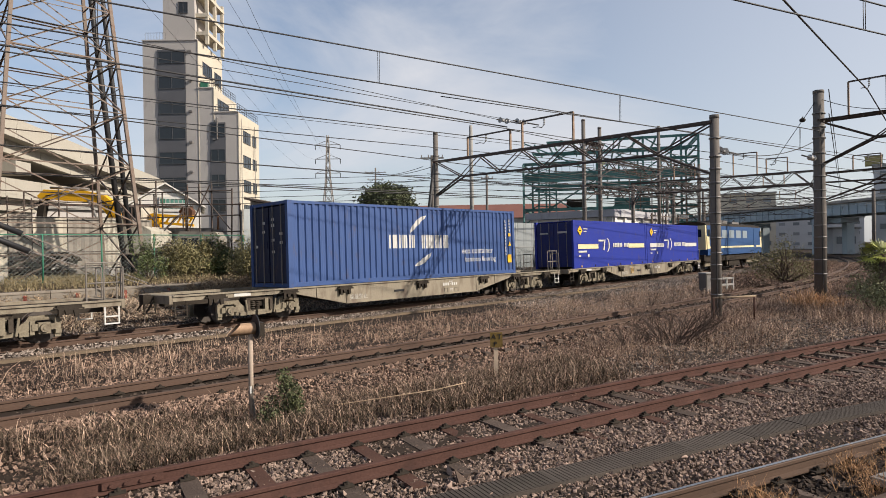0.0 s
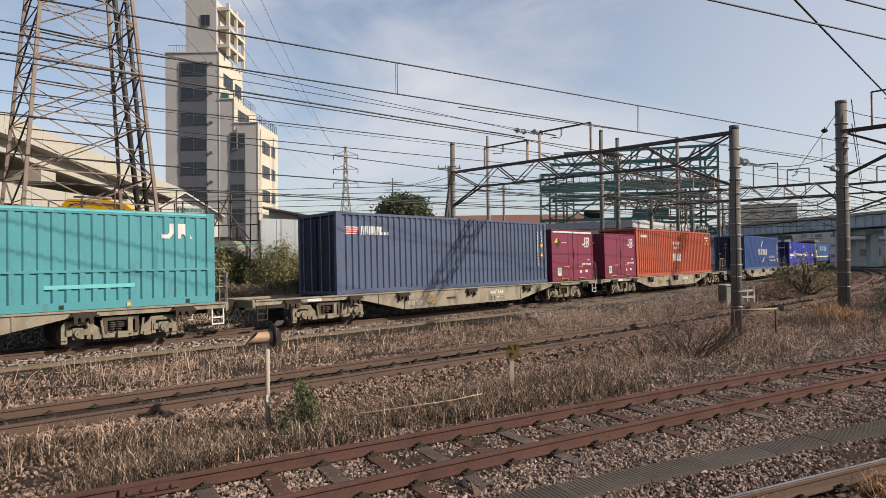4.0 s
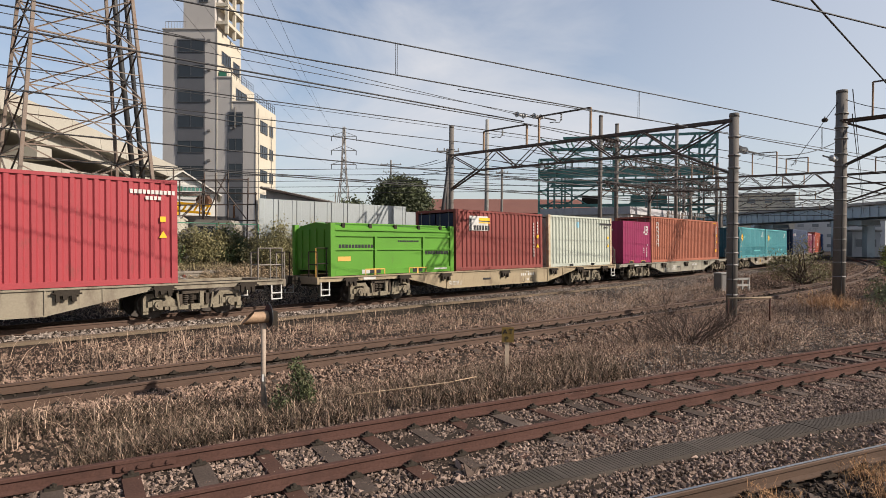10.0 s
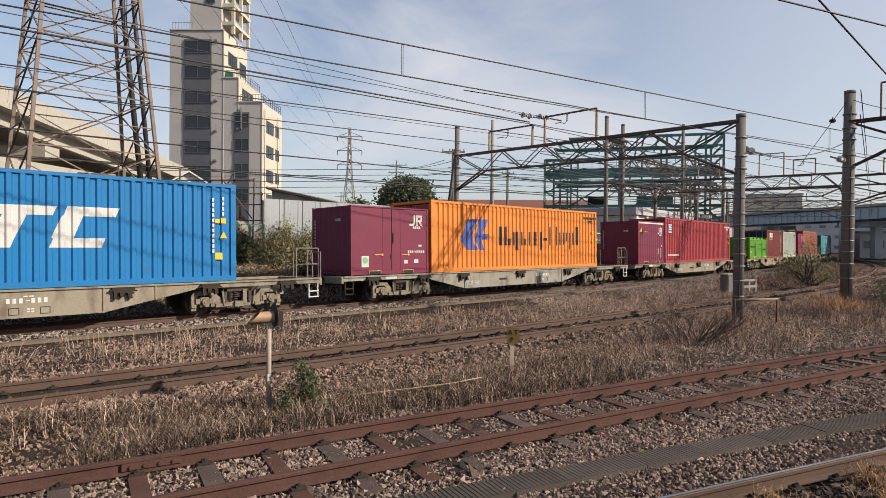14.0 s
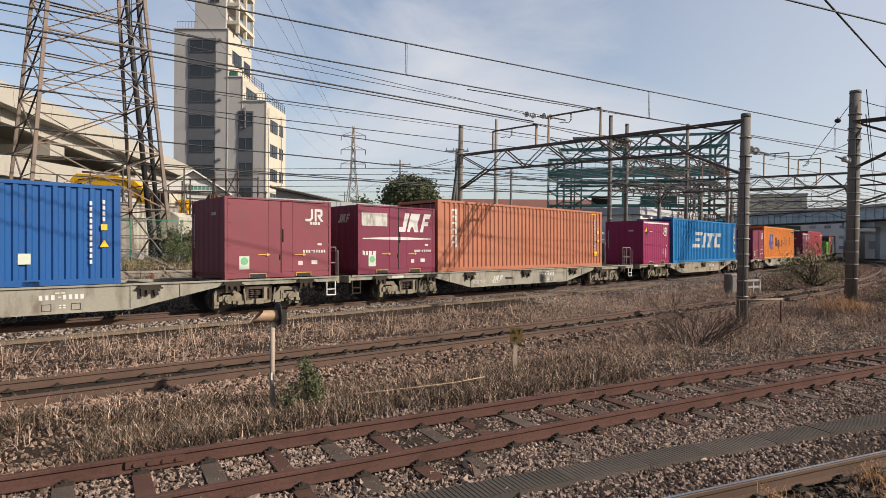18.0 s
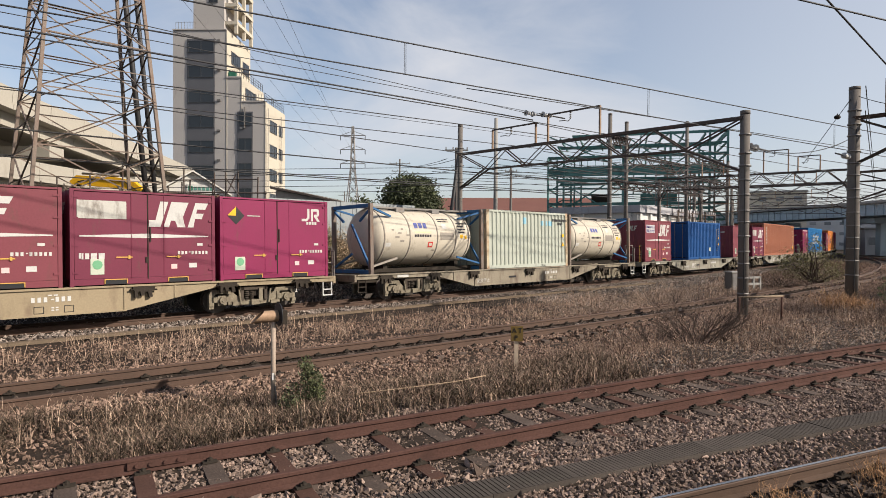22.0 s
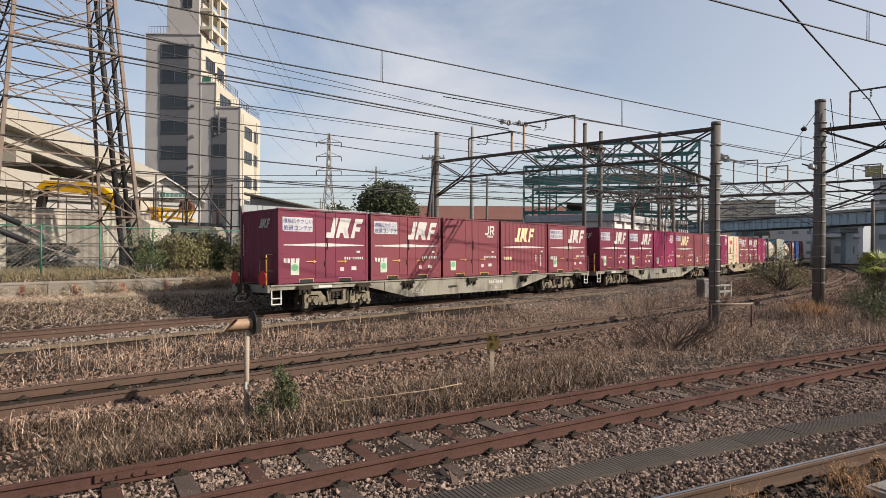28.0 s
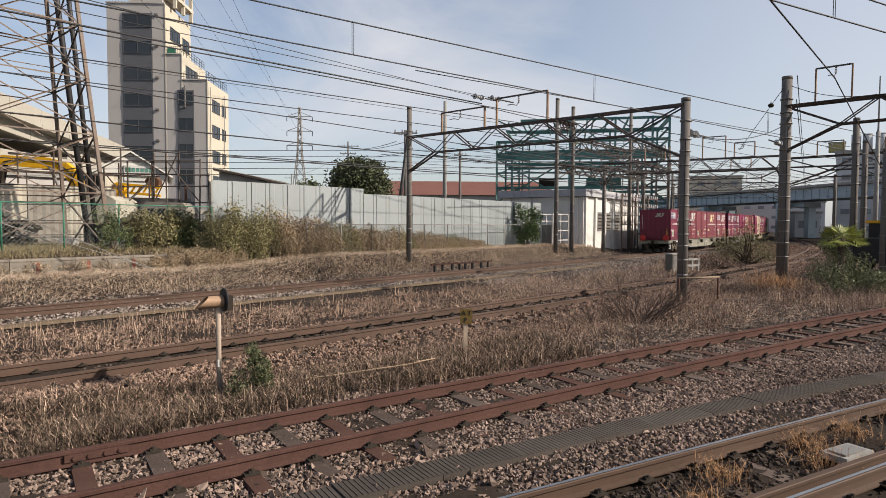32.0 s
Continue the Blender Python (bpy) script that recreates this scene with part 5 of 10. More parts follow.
# 12: cobalt box between two plum ones
c, rows = iso_container(12, 0, *ISO20, MATS["b20"], MATS["b20"], "glossy cobalt-blue twenty-foot shipping container", True)
id_marks(c, *ISO20)
boxes_part("data_plate", [(0.9, -W / 2 - 0.004, 0.68, 0.26, 0.012, 0.26)], MATS["label"], c)
jr_box(12, -7.72, MATS["mag_dull"], "doors", "plum rail container with slogan plate, slanted mark and stripe", sign=True, stripe=True, logo="slant")
jr_box(12, 7.72, MATS["mag_dull"], "doors", "faded plum-red twelve-foot rail container with company mark")

# 13: two tanks and a pale box
tank_container(13, -6.25, "ivory tank container in a dark blue steel frame")
pale_box(13, 0)
tank_container(13, 6.25, "ivory tank container in a dark blue steel frame")

# 14: five rail boxes
jr_box(14, -7.72, MATS["mag_b"], "ribbed", "magenta ribbed rail container with a warning diamond", eco=False, topline=True, diamond=True, H=2.6)
jot = jr_box(14, -3.86, MATS["jot"], "doors", "cream rail container with a pink flowered band", eco=False, logo="none")
f = -W / 2 + 0.006
decal("pink_band", [rect(0.98, 0.25, 1.35, 2.3)], flat_rows(3.5), MATS["pink"], jot, -W / 2 + 0.010)
decal("flower", [star(1.08 + 0.15 * (i % 2), 0.42 + 0.28 * i, 0.11) for i in range(7)], flat_rows(3.5), MATS["palepink"], jot, -W / 2 + 0.010, 0.009)
decal("company_mark", blocks(-1.35, 1.75, [0.2, 0.3, 0.26], 0.34, 0.04, 0.2) + [rect(-0.02, 2.05, 0.04, 2.2, -0.8), rect(0.32, 1.98, 0.38, 2.13, 0.8), rect(-0.14, 1.66, -0.08, 1.78, 0.8), rect(0.4, 1.66, 0.46, 1.8, -0.8)], flat_rows(3.5), MATS["red_ink"], jot, -W / 2 + 0.010, 0.006)
diamond(jot, -1.15, 1.25, 0.28, f, (BLACK, YELLOW))
marks(jot, [(-1.6 + 0.12 * i, 0.9, 0.09, 0.11) for i in range(10)] + [(-1.5, 0.35, 0.8, 0.08)], MATS["red_ink"], f)
jr_box(14, 0, MATS["mag_dull"], "doors", "dull plum rail container with slogan plate and slanted mark", sign=True, stripe=True, logo="slant_wide", eco=False)
jr_box(14, 3.88, MATS["mag"], "doors", "plum rail container with blank plate, slanted mark and stripe", sign="blank", stripe=True, logo="slant")
jr_box(14, 7.75, MATS["mag_b"], "doors", "magenta rail container with company mark and warning diamond", diamond=True)

# 15 and 16: five rail boxes each
for car in (15, 16):
    jr_box(car, -7.72, MATS["mag"], "doors", "plum rail container with slogan plate, slanted mark and stripe", sign=True, stripe=True, logo="slant")
    jr_box(car, -3.86, MATS["mag"] if car == 15 else MATS["mag_dull"], "doors", "plum rail container with slogan plate, slanted mark and stripe", sign=True, stripe=True, logo="slant")
    jr_box(car, 0, MATS["mag_b"] if car == 15 else MATS["mag_dull"], "doors", "plum-red twelve-foot rail container with white company mark")
    jr_box(car, 3.88, MATS["mag_dull"], "ribbed" if car == 16 else "doors", "dull plum rail container with slanted cream mark", sign=car == 15, stripe=True, logo="slant_wide", eco=False, mark_mat=MATS["cream"])
    jr_box(car, 7.75, MATS["mag_dull"], "doors", "faded plum rail container with white marks", sign=car == 16, stripe=car == 16, logo="slant" if car == 16 else "mark")


# the lamp disc on the last wagon
def build_tail():
    for y in (-0.95, 0.85):
        d = thing("tail_disc", wagon_pose(0, 16) @ pose(-9.98, y, 1.1), "round red tail disc hung on the last wagon", "tail marker", "tail markers")
        bm = bmesh.new()
        add_tube(bm, (0.0, 0, 0.12), (-0.03, 0, 0.12), 0.23, 0.23, 20)
        part("disc", bm, MATS["red_ink"], d)
        bm = bmesh.new()
        add_box(bm, 0.04, 0, 0.05, 0.06, 0.05, 0.5)
        part("bracket", bm, UNDER, d)
        MOVING.append((d, 16, pose(-9.98, y, 1.1)))


build_tail()


# ---- locomotive ----
# pale colour stands in for the sky mirrored in the side windows
PALE_GLASS = material("sky_pale_window", (0.28, 0.32, 0.35), 0.3, 0, 0.15, 1, 20, 0.0)


def build_loco():
    place = pose(18.6, 0, 0)
    c = thing("locomotive", wagon_pose(0, 1) @ place, "blue electric locomotive with cream ends and a grey roof", "locomotive")
    lb, cr = MATS["loco"], MATS["cream"]
    boxes_part("body", [(0, 0, 2.05, 15.2, 2.8, 1.5), (0, 0, 3.2, 15.2, 2.78, 0.9)], lb, c)
    boxes_part("waist_band", [(0, 0, 1.92, 15.25, 2.83, 0.15)], cr, c)
    bm = bmesh.new()
    add_prism(bm, [(-1.38, 3.65), (-1.2, 3.85), (-0.6, 3.98), (0.6, 3.98), (1.2, 3.85), (1.38, 3.65)], -7.6, 7.6, "x")
    part("roof", bm, UNDER, c)
    for s in (-1, 1):
        boxes_part("cab_end", [(s * 7.72, 0, 2.7, 0.3, 2.7, 1.9), (s * 7.42, 0, 2.3, 0.5, 2.82, 1.0)], cr, c)
        boxes_part("windscreen", [(s * 7.88, -0.62, 3.05, 0.03, 0.85, 0.6), (s * 7.88, 0.62, 3.05, 0.03, 0.85, 0.6)], MATS["glass"], c)
        boxes_part("buffer_beam", [(s * 8.0, 0, 1.1, 0.3, 2.6, 0.5)], UNDER, c)
        boxes_part("cab_window", [(s * 7.25, -1.415, 3.05, 0.5, 0.02, 0.55)], MATS["glass"], c)
    for k in range(4):
        boxes_part("side_window", [(-3.4 + k * 1.9, -1.40, 3.0, 1.35, 0.03, 0.66)], PALE_GLASS, c)
    for k in (-5.6, 5.4):
        boxes_part("side_door", [(k, -1.405, 2.6, 0.75, 0.03, 1.9)], lb, c)
    boxes_part("underframe", [(0, 0, 1.05, 15.4, 2.5, 0.5), (0, 0, 0.6, 3.0, 2.2, 0.6)], UNDER, c)
    boxes_part("roof_gear", [(-2, 0, 4.08, 3.2, 1.5, 0.25), (2.5, 0, 4.05, 2.0, 1.2, 0.2)], GALV, c)
    bm = bmesh.new()
    for s in (-1, 1):
        for y in (-0.5, 0.5):
            add_tube(bm, (s * 5 - 0.9, y, 4.0), (s * 5 + 0.9, y, 4.45 if s > 0 else 4.9), 0.025, 0.025, 5)
            add_tube(bm, (s * 5 + 0.9, y, 4.45 if s > 0 else 4.9), (s * 5 - 0.7, y, 4.6 if s > 0 else 5.6), 0.02, 0.02, 5)
        add_tube(bm, (s * 5 - 0.7, -0.9, 4.6 if s > 0 else 5.6), (s * 5 - 0.7, 0.9, 4.6 if s > 0 else 5.6), 0.03, 0.03, 5)
    part("pantograph", bm, UNDER, c)
    for k in (-5.6, 0, 5.6):
        for ax in (-1.2, 1.2):
            bm = bmesh.new()
            for y in (-0.56, 0.56):
                add_tube(bm, (k + ax, y - 0.07, 0.56), (k + ax, y + 0.07, 0.56), 0.56, 0.56, 20)
            add_tube(bm, (k + ax, -0.9, 0.56), (k + ax, 0.9, 0.56), 0.09, 0.09, 8)
            part("wheelset", bm, WHEEL, c)
        boxes_part("bogie_frame", [(k, -0.95, 0.62, 3.4, 0.14, 0.4), (k, 0.95, 0.62, 3.4, 0.14, 0.4)], BOGIE, c)
    MOVING.append((c, 1, place))


build_loco()


# ---- overhead line: poles, gantries, wires ----
def gz(x, y):
    return float(ground_height(np.array(x), np.array(y)))


def add_pipe(bm, pts, r, n=5):
    """A round bar that follows points, in one piece."""
    rings = []
    for i, p in enumerate(pts):
        x, y, _ = frame_of(pts[max(0, i - 1)], pts[min(len(pts) - 1, i + 1)])
        rings.append([bm.verts.new(Vector(p) + (x * math.cos(a) + y * math.sin(a)) * r) for a in (2 * math.pi * k / n for k in range(n))])
    for a, b in zip(rings, rings[1:]):
        for k in range(n):
            bm.faces.new((a[k], a[(k + 1) % n], b[(k + 1) % n], b[k])).smooth = True
    bm.faces.new(rings[0][::-1])
    bm.faces.new(rings[-1])


def concrete_pole(x, y, z1, r, label, bands=9, z0=None):
    z0 = gz(x, y) - 0.02 if z0 is None else z0
    p = thing("catenary_pole", pose(x, y, z0), label, "pole", "catenary poles")
    h = z1 - z0
    bm = bmesh.new()
    add_tube(bm, (0, 0, 0), (0, 0, h - 0.12), r, r * 0.86, 20)
    add_tube(bm, (0, 0, h - 0.12), (0, 0, h), r * 0.9, r * 0.88, 20)
    part("shaft", bm, POLE_CONCRETE, p)
    rng = random.Random(int(x * 100))
    for k in range(bands):
        z = h * (0.12 + 0.82 * (k + rng.uniform(-0.2, 0.2)) / bands)
        bm = bmesh.new()
        add_tube(bm, (0, 0, z), (0, 0, z + 0.05), r * 1.05, r * 1.05, 16)
        add_box(bm, r * 1.1, 0.02, z + 0.025, 0.06, 0.05, 0.05)
        part("clamp_band", bm, GALV, p)
    bm = bmesh.new()
    add_tube(bm, (-0.05, -r * 1.02, 0.1), (-0.05, -r * 0.92, h * 0.8), 0.016, 0.016, 6)
    part("cable_pipe", bm, DARK_STEEL, p)
    return p


POLE_A, POLE_B, POLE_C = (8.75, 19.55), (15.99, 25.84), (-0.3, 30.6)
concrete_pole(*POLE_A, 6.35, 0.165, "weathered concrete catenary pole with steel clamp bands", 12)
concrete_pole(*POLE_B, 8.64, 0.24, "thick ribbed concrete catenary pole standing in dry grass", 14)
concrete_pole(*POLE_C, 8.0, 0.14, "slim concrete catenary pole on the far bank", 8)


RUST_OCHRE = material("rusty_ochre_steel", (0.30, 0.20, 0.13), 0.8, 0.1, 0.25, 2, 30, 0.1, (0.14, 0.07, 0.04), 0.4, 2.0)


def gantry(p0, p1, z0, z1, depth, panels, label, half=0.14, hoops=(), inset=0.14):
    """A lattice beam between two poles: chords, ties and crossing diagonals; hoops (start, end, height) carry the wires above it."""
    mat = GANTRY_STEEL
    g = thing("catenary_gantry", Matrix(), label, "gantry", "catenary gantries")
    a, b = Vector((*p0, z0)), Vector((*p1, z1))
    way = (b - a)
    side = Vector((-way.y, way.x, 0)).normalized() * half
    down = Vector((0, 0, -depth))
    for s in (-1, 1):
        bm = bmesh.new()
        add_angle(bm, a + side * s, b + side * s, 0.085, 0.016)
        part("top_chord", bm, mat, g)
        bm = bmesh.new()
        add_angle(bm, a + way * inset + side * s + down, b - way * inset + side * s + down, 0.055, 0.012)
        part("bottom_chord", bm, mat, g)
        for q0, q1 in ((a + down * 2.0, a + way * inset + down), (b + down * 2.0, b - way * inset + down)):
            bm = bmesh.new()
            add_angle(bm, q0 + side * s * 0.6, q1 + side * s, 0.058, 0.012)
            part("knee_brace", bm, mat, g)
        for q0, q1 in ((a, a + way * inset + down), (b, b - way * inset + down)):
            bm = bmesh.new()
            add_angle(bm, q0 + side * s, q1 + side * s, 0.05, 0.01)
            part("end_brace", bm, mat, g)
    for i in range(panels + 1):
        q = a + way * (i / panels)
        bm = bmesh.new()
        add_angle(bm, q - side, q + side, 0.04, 0.008)
        part("cross_tie", bm, mat, g)
    n = max(3, int(panels * 0.45))
    for i in range(n):
        u0 = inset + (1 - 2 * inset) * i / n
        u1 = inset + (1 - 2 * inset) * (i + 1) / n
        um = (u0 + u1) / 2
        for s in (-1, 1):
            for e0, e1 in ((a + way * u0 + down, a + way * um), (a + way * um, a + way * u1 + down)):
                bm = bmesh.new()
                add_angle(bm, e0 + side * s, e1 + side * s, 0.042, 0.01)
                part("diagonal", bm, mat, g)
        bm = bmesh.new()
        add_angle(bm, a + way * u0 - side + down, a + way * u1 + side + down, 0.035, 0.008)
        part("wind_brace", bm, mat, g)
    for u, v, h in hoops:
        q, r = a + way * u, a + way * v
        up = Vector((0, 0, h))
        for e0, e1 in ((q, q + up), (r, r + up), (q + up, r + up)):
            bm = bmesh.new()
            upright = abs((e1 - e0).x) + abs((e1 - e0).y) < 0.01
            add_bar(bm, e0, e1, 0.09 if upright else 0.06, 0.06)
            part("hoop_post" if upright else "hoop_bar", bm, RUST_OCHRE if upright else mat, g)
        bm = bmesh.new()
        m = q.lerp(r, 0.55) + up
        for k in range(4):
            add_tube(bm, m - Vector((0, 0, 0.05 + 0.07 * k)), m - Vector((0, 0, 0.09 + 0.07 * k)), 0.05, 0.03, 8)
        part("insulator", bm, CONCRETE, g)
        bm = bmesh.new()
        add_pipe(bm, [m - Vector((0, 0, 0.3)), m - Vector((0.1, 0.05, 0.42)), m - Vector((0.28, 0.12, 0.4)), m - Vector((0.5, 0.25, 0.46))], 0.018)
        part("steady_arm", bm, DARK_STEEL, g)
    return g


gantry(POLE_A, POLE_C, 6.12, 6.50, 0.85, 11, "rusty steel lattice gantry carrying overhead wires across tracks", 0.13, [(0.395, 0.585, 1.2), (0.635, 0.83, 0.95)])
# onward gantries over the bend
far_side = [(30.5, 49.5, 21.0, 57.0), (41.0, 66.0, 31.0, 72.5), (54.0, 86.0, 40.0, 93.0)]
for i, (xa, ya, xb, yb) in enumerate(far_side):
    concrete_pole(xa, ya, 7.9, 0.17, "concrete catenary pole beside the bend", 5)
    concrete_pole(xb, yb, 8.4, 0.15, "slender concrete catenary pole on the far side", 5)
    gantry((xa, ya), (xb, yb), 7.0, 7.1, 0.8, 8, "distant steel lattice gantry over the bend", 0.22, [(0.2, 0.33, 0.9), (0.62, 0.75, 0.9)])
# the wide gantries that reach to the platform side
gantry(POLE_B, (26.5, 16.2), 7.34, 7.5, 0.95, 9, "steel lattice gantry from a thick concrete pole", 0.22, [(0.075, 0.165, 1.45), (0.55, 0.66, 1.2)])
concrete_pole(26.5, 16.2, 8.6, 0.2, "concrete catenary pole on the platform side", 6)
gantry((23.2, 37.4), (36.0, 26.5), 6.4, 6.6, 0.85, 10, "steel lattice gantry spanning the outer tracks", 0.22, [(0.1, 0.18, 0.9), (0.3, 0.38, 0.9)])
concrete_pole(36.0, 26.5, 8.0, 0.18, "concrete catenary pole on the platform side", 6)
gantry((30.5, 49.5), (47.0, 38.0), 7.0, 7.0, 0.85, 10, "steel lattice gantry spanning the outer tracks", 0.24)
concrete_pole(47.0, 38.0, 8.0, 0.18, "concrete catenary pole on the platform side", 6)
for x, y, h, r in ((20.3, 27.4, 7.2, 0.16), (23.0, 30.36, 6.6, 0.15), (19.9, 25.0, 5.5, 0.17), (35.0, 49.5, 6.5, 0.15)):
    concrete_pole(x, y, h, r, "concrete pole among shrubs by the outer tracks", 7)
# poles and busbar beams along the substation
SWITCH_POLES = [(9.57, 41.1, 10.7), (11.12, 42.9, 10.5), (14.54, 46.5, 6.9), (18.0, 50.6, 12.0), (25.2, 59.8, 10.0), (20.36, 53.7, 7.1)]
for x, y, h in SWITCH_POLES:
    concrete_pole(x, y, h, 0.15, "dark concrete pole with cables beside the substation", 11)
for p, q, z, dep in ((1, 3, 8.3, 0.6), (2, 5, 6.6, 0.5), (3, 4, 7.6, 0.7), (0, 2, 6.3, 0.5), (3, 4, 9.4, 0.5), (0, 1, 9.2, 0.4)):
    gantry(SWITCH_POLES[p][:2], SWITCH_POLES[q][:2], z, z, dep, 11, "brown steel busbar beam between substation poles", 0.3)
gantry((23.2, 37.4), SWITCH_POLES[2][:2], 6.6, 6.85, 0.85, 14, "steel lattice gantry over the bend near the substation", 0.22, [(0.145, 0.245, 1.0), (0.29, 0.41, 1.5), (0.62, 0.74, 1.1)], 0.04)
concrete_pole(23.2, 37.4, 6.9, 0.17, "concrete catenary pole beside the bend", 5)


def wire(points, r, label="black overhead wire sagging between gantries", sag=0.0, n=14):
    pts = []
    p0, p1 = Vector(points[0]), Vector(points[-1])
    for i in range(n + 1):
        u = i / n
        pts.append(p0.lerp(p1, u) - Vector((0, 0, sag * 4 * u * (1 - u))))
    bm = bmesh.new()
    add_pipe(bm, pts, r)
    w = thing("overhead_wire", Matrix(), label, "wire", "overhead wires")
    part("cable", bm, DARK_STEEL, w)
    return w


def along(p, q, lo, hi):
    """The line through p and q drawn from lo to hi (0 is p, 1 is q)."""
    p, q = Vector(p), Vector(q)
    return [p.lerp(q, lo), p.lerp(q, hi)]


WIRES = [
    ((-3.6, 13.4, 7.0), (9.6, 21.7, 6.93), -3.0, 4.0, 0.014), ((-3.6, 13.4, 6.26), (9.6, 21.7, 6.06), -2.5, 3.5, 0.013),
    ((-10.2, 15.6, 7.4), (2.85, 26.4, 7.4), -2.0, 1.0, 0.022), ((-13.3, 20.4, 7.8), (-4.1, 26.8, 7.8), -3.0, 3.2, 0.017),
    ((-13.1, 20.4, 7.0), (-4.0, 26.6, 7.0), -3.0, 4.4, 0.014), ((-14.3, 21.9, 6.0), (-4.5, 30.0, 6.0), -3.0, 4.0, 0.022),
    ((-18.9, 28.9, 6.0), (-5.8, 38.3, 6.0), -2.0, 4.0, 0.022), ((-16.4, 25.2, 5.45), (-5.2, 33.6, 5.45), -2.0, 4.0, 0.022),
    ((-8.3, 12.6, 6.3), (0.2, 19.4, 6.3), -3.0, 3.5, 0.012), ((-6.06, 17.27, 7.6), (2.5, 25.87, 7.6), -2.5, 1.0, 0.009),
    ((-15.0, 24.0, 8.6), (-4.5, 31.6, 8.6), -3.0, 3.0, 0.010), ((-7.54, 17.18, 7.6), (3.25, 26.17, 7.6), -2.0, 1.0, 0.009),
    ((4.45, 9.76, 6.2), (8.73, 11.81, 6.2), -4.0, 7.0, 0.012), ((4.45, 9.76, 6.75), (8.73, 11.81, 6.75), -4.0, 7.0, 0.013), ((6.58, 11.79, 7.0), (13.48, 19.25, 7.0), -1.5, 1.0, 0.016),
    ((5.6, 22.8, 7.0), (19.6, 31.7, 7.0), -0.4, 2.5, 0.012), ((11.4, 25.4, 6.0), (18.8, 30.3, 6.0), -0.2, 3.0, 0.012),
    ((13.48, 19.25, 7.0), (14.42, 20.09, 6.6), 0.0, 6.0, 0.014), ((2.85, 26.4, 7.3), (17.5, 41.0, 7.2), 0.0, 3.0, 0.013),
    ((3.6, 25.6, 6.2), (18.0, 39.0, 6.2), 0.0, 3.0, 0.012), ((-0.4, 24.2, 5.7), (12.5, 37.4, 5.7), -1.5, 3.4, 0.012),
]
# fine wires round the substation and over the bend
for k in range(9):
    WIRES.append(((0.5 + 0.9 * k, 30.6 - 0.8 * k, 5.2 + 0.14 * (k % 3)), (15.0 + 1.0 * k, 44.0 - 0.7 * k, 5.6 + 0.1 * (k % 4)), -0.2, 3.0, 0.010))
for k in range(5):
    WIRES.append(((10.2 + 1.7 * k, 44.0 + 0.5 * k, 6.2 + 0.6 * (k % 3)), (26.0 + 1.5 * k, 62.0, 6.6 + 0.5 * (k % 3)), -0.6, 3.0, 0.016))
    WIRES.append(((-12.0 + 1.2 * k, 40.0, 5.3 + 0.4 * k), (12.0 + 1.6 * k, 45.0 + 0.4 * k, 6.0 + 0.5 * k), -0.6, 1.0, 0.014))
for k in range(4):
    WIRES.append(((16.3 + 2.6 * k, 25.4 - 2.3 * k, 6.4), (28.0 + 3.4 * k, 43.0 - 2.8 * k, 6.2), -0.3, 3.0, 0.012))
    WIRES.append(((16.3 + 2.6 * k, 25.4 - 2.3 * k, 7.2), (28.0 + 3.4 * k, 43.0 - 2.8 * k, 7.0), -0.3, 3.0, 0.012))
for p, q, lo, hi, r in WIRES:
    wire(along(p, q, lo, hi), r * 1.3)
for u in (-0.22, 0.16, 0.70, 1.38):   # hangers between the upper and the lower wire
    top, low = along((-3.6, 13.4, 7.0), (9.6, 21.7, 6.93), u, u)[0], along((-3.6, 13.4, 6.26), (9.6, 21.7, 6.06), u, u)[0]
    for d in (-0.02, 0.02):
        wire([top + Vector((d, 0, 0)), low + Vector((d, 0, 0))], 0.007, "short dropper wire between two overhead wires", 0, 1)
for d in (-0.02, 0.02):
    wire([(7.96 + d, 11.44, 6.75), (7.96 + d, 11.44, 6.2)], 0.007, "short dropper wire between two overhead wires", 0, 1)
wire([(8.9, 19.4, 5.15), (15.6, 25.6, 6.43)], 0.016, "slack cable with insulators between two poles", 0.32)
wire([(15.75, 25.7, 8.11), (16.74, 31.0, 6.12)], 0.014, "guy wire from the pole head", 0, 2)
wire([(16.0, 25.6, 8.2), (18.6, 24.0, 7.55)], 0.014, "slack jumper cable at the pole head", 0.25)
g = thing("wire_clamp", pose(15.99, 27.0, 7.63), "dark ball clamp where wires cross", "clamp")
bm = bmesh.new()
bmesh.ops.create_icosphere(bm, subdivisions=2, radius=0.11, matrix=Matrix.Diagonal((1.25, 1.0, 0.9, 1.0)))
part("body", bm, UNDER, g)
bm = bmesh.new()
add_tube(bm, (0, 0, 0.07), (0, 0, 0.16), 0.03, 0.02, 8)
part("bolt", bm, DARK_STEEL, g)
for k, (dx, arm, w) in enumerate(((-4, 0.68, -6), (-2, 0.80, -6), (0, 0.92, -6), (2, 0.80, 6), (4, 0.68, 6))):
    wire([(-16.47 + dx, 25.96, 22.4), (-55 + w, 295, 57 * arm)], 0.016, "thin high-voltage line between two pylons", 4.0, 20)


PORCELAIN = material("pale_grey_porcelain", (0.52, 0.51, 0.49), 0.35, 0, 0.08, 3, 30, 0)


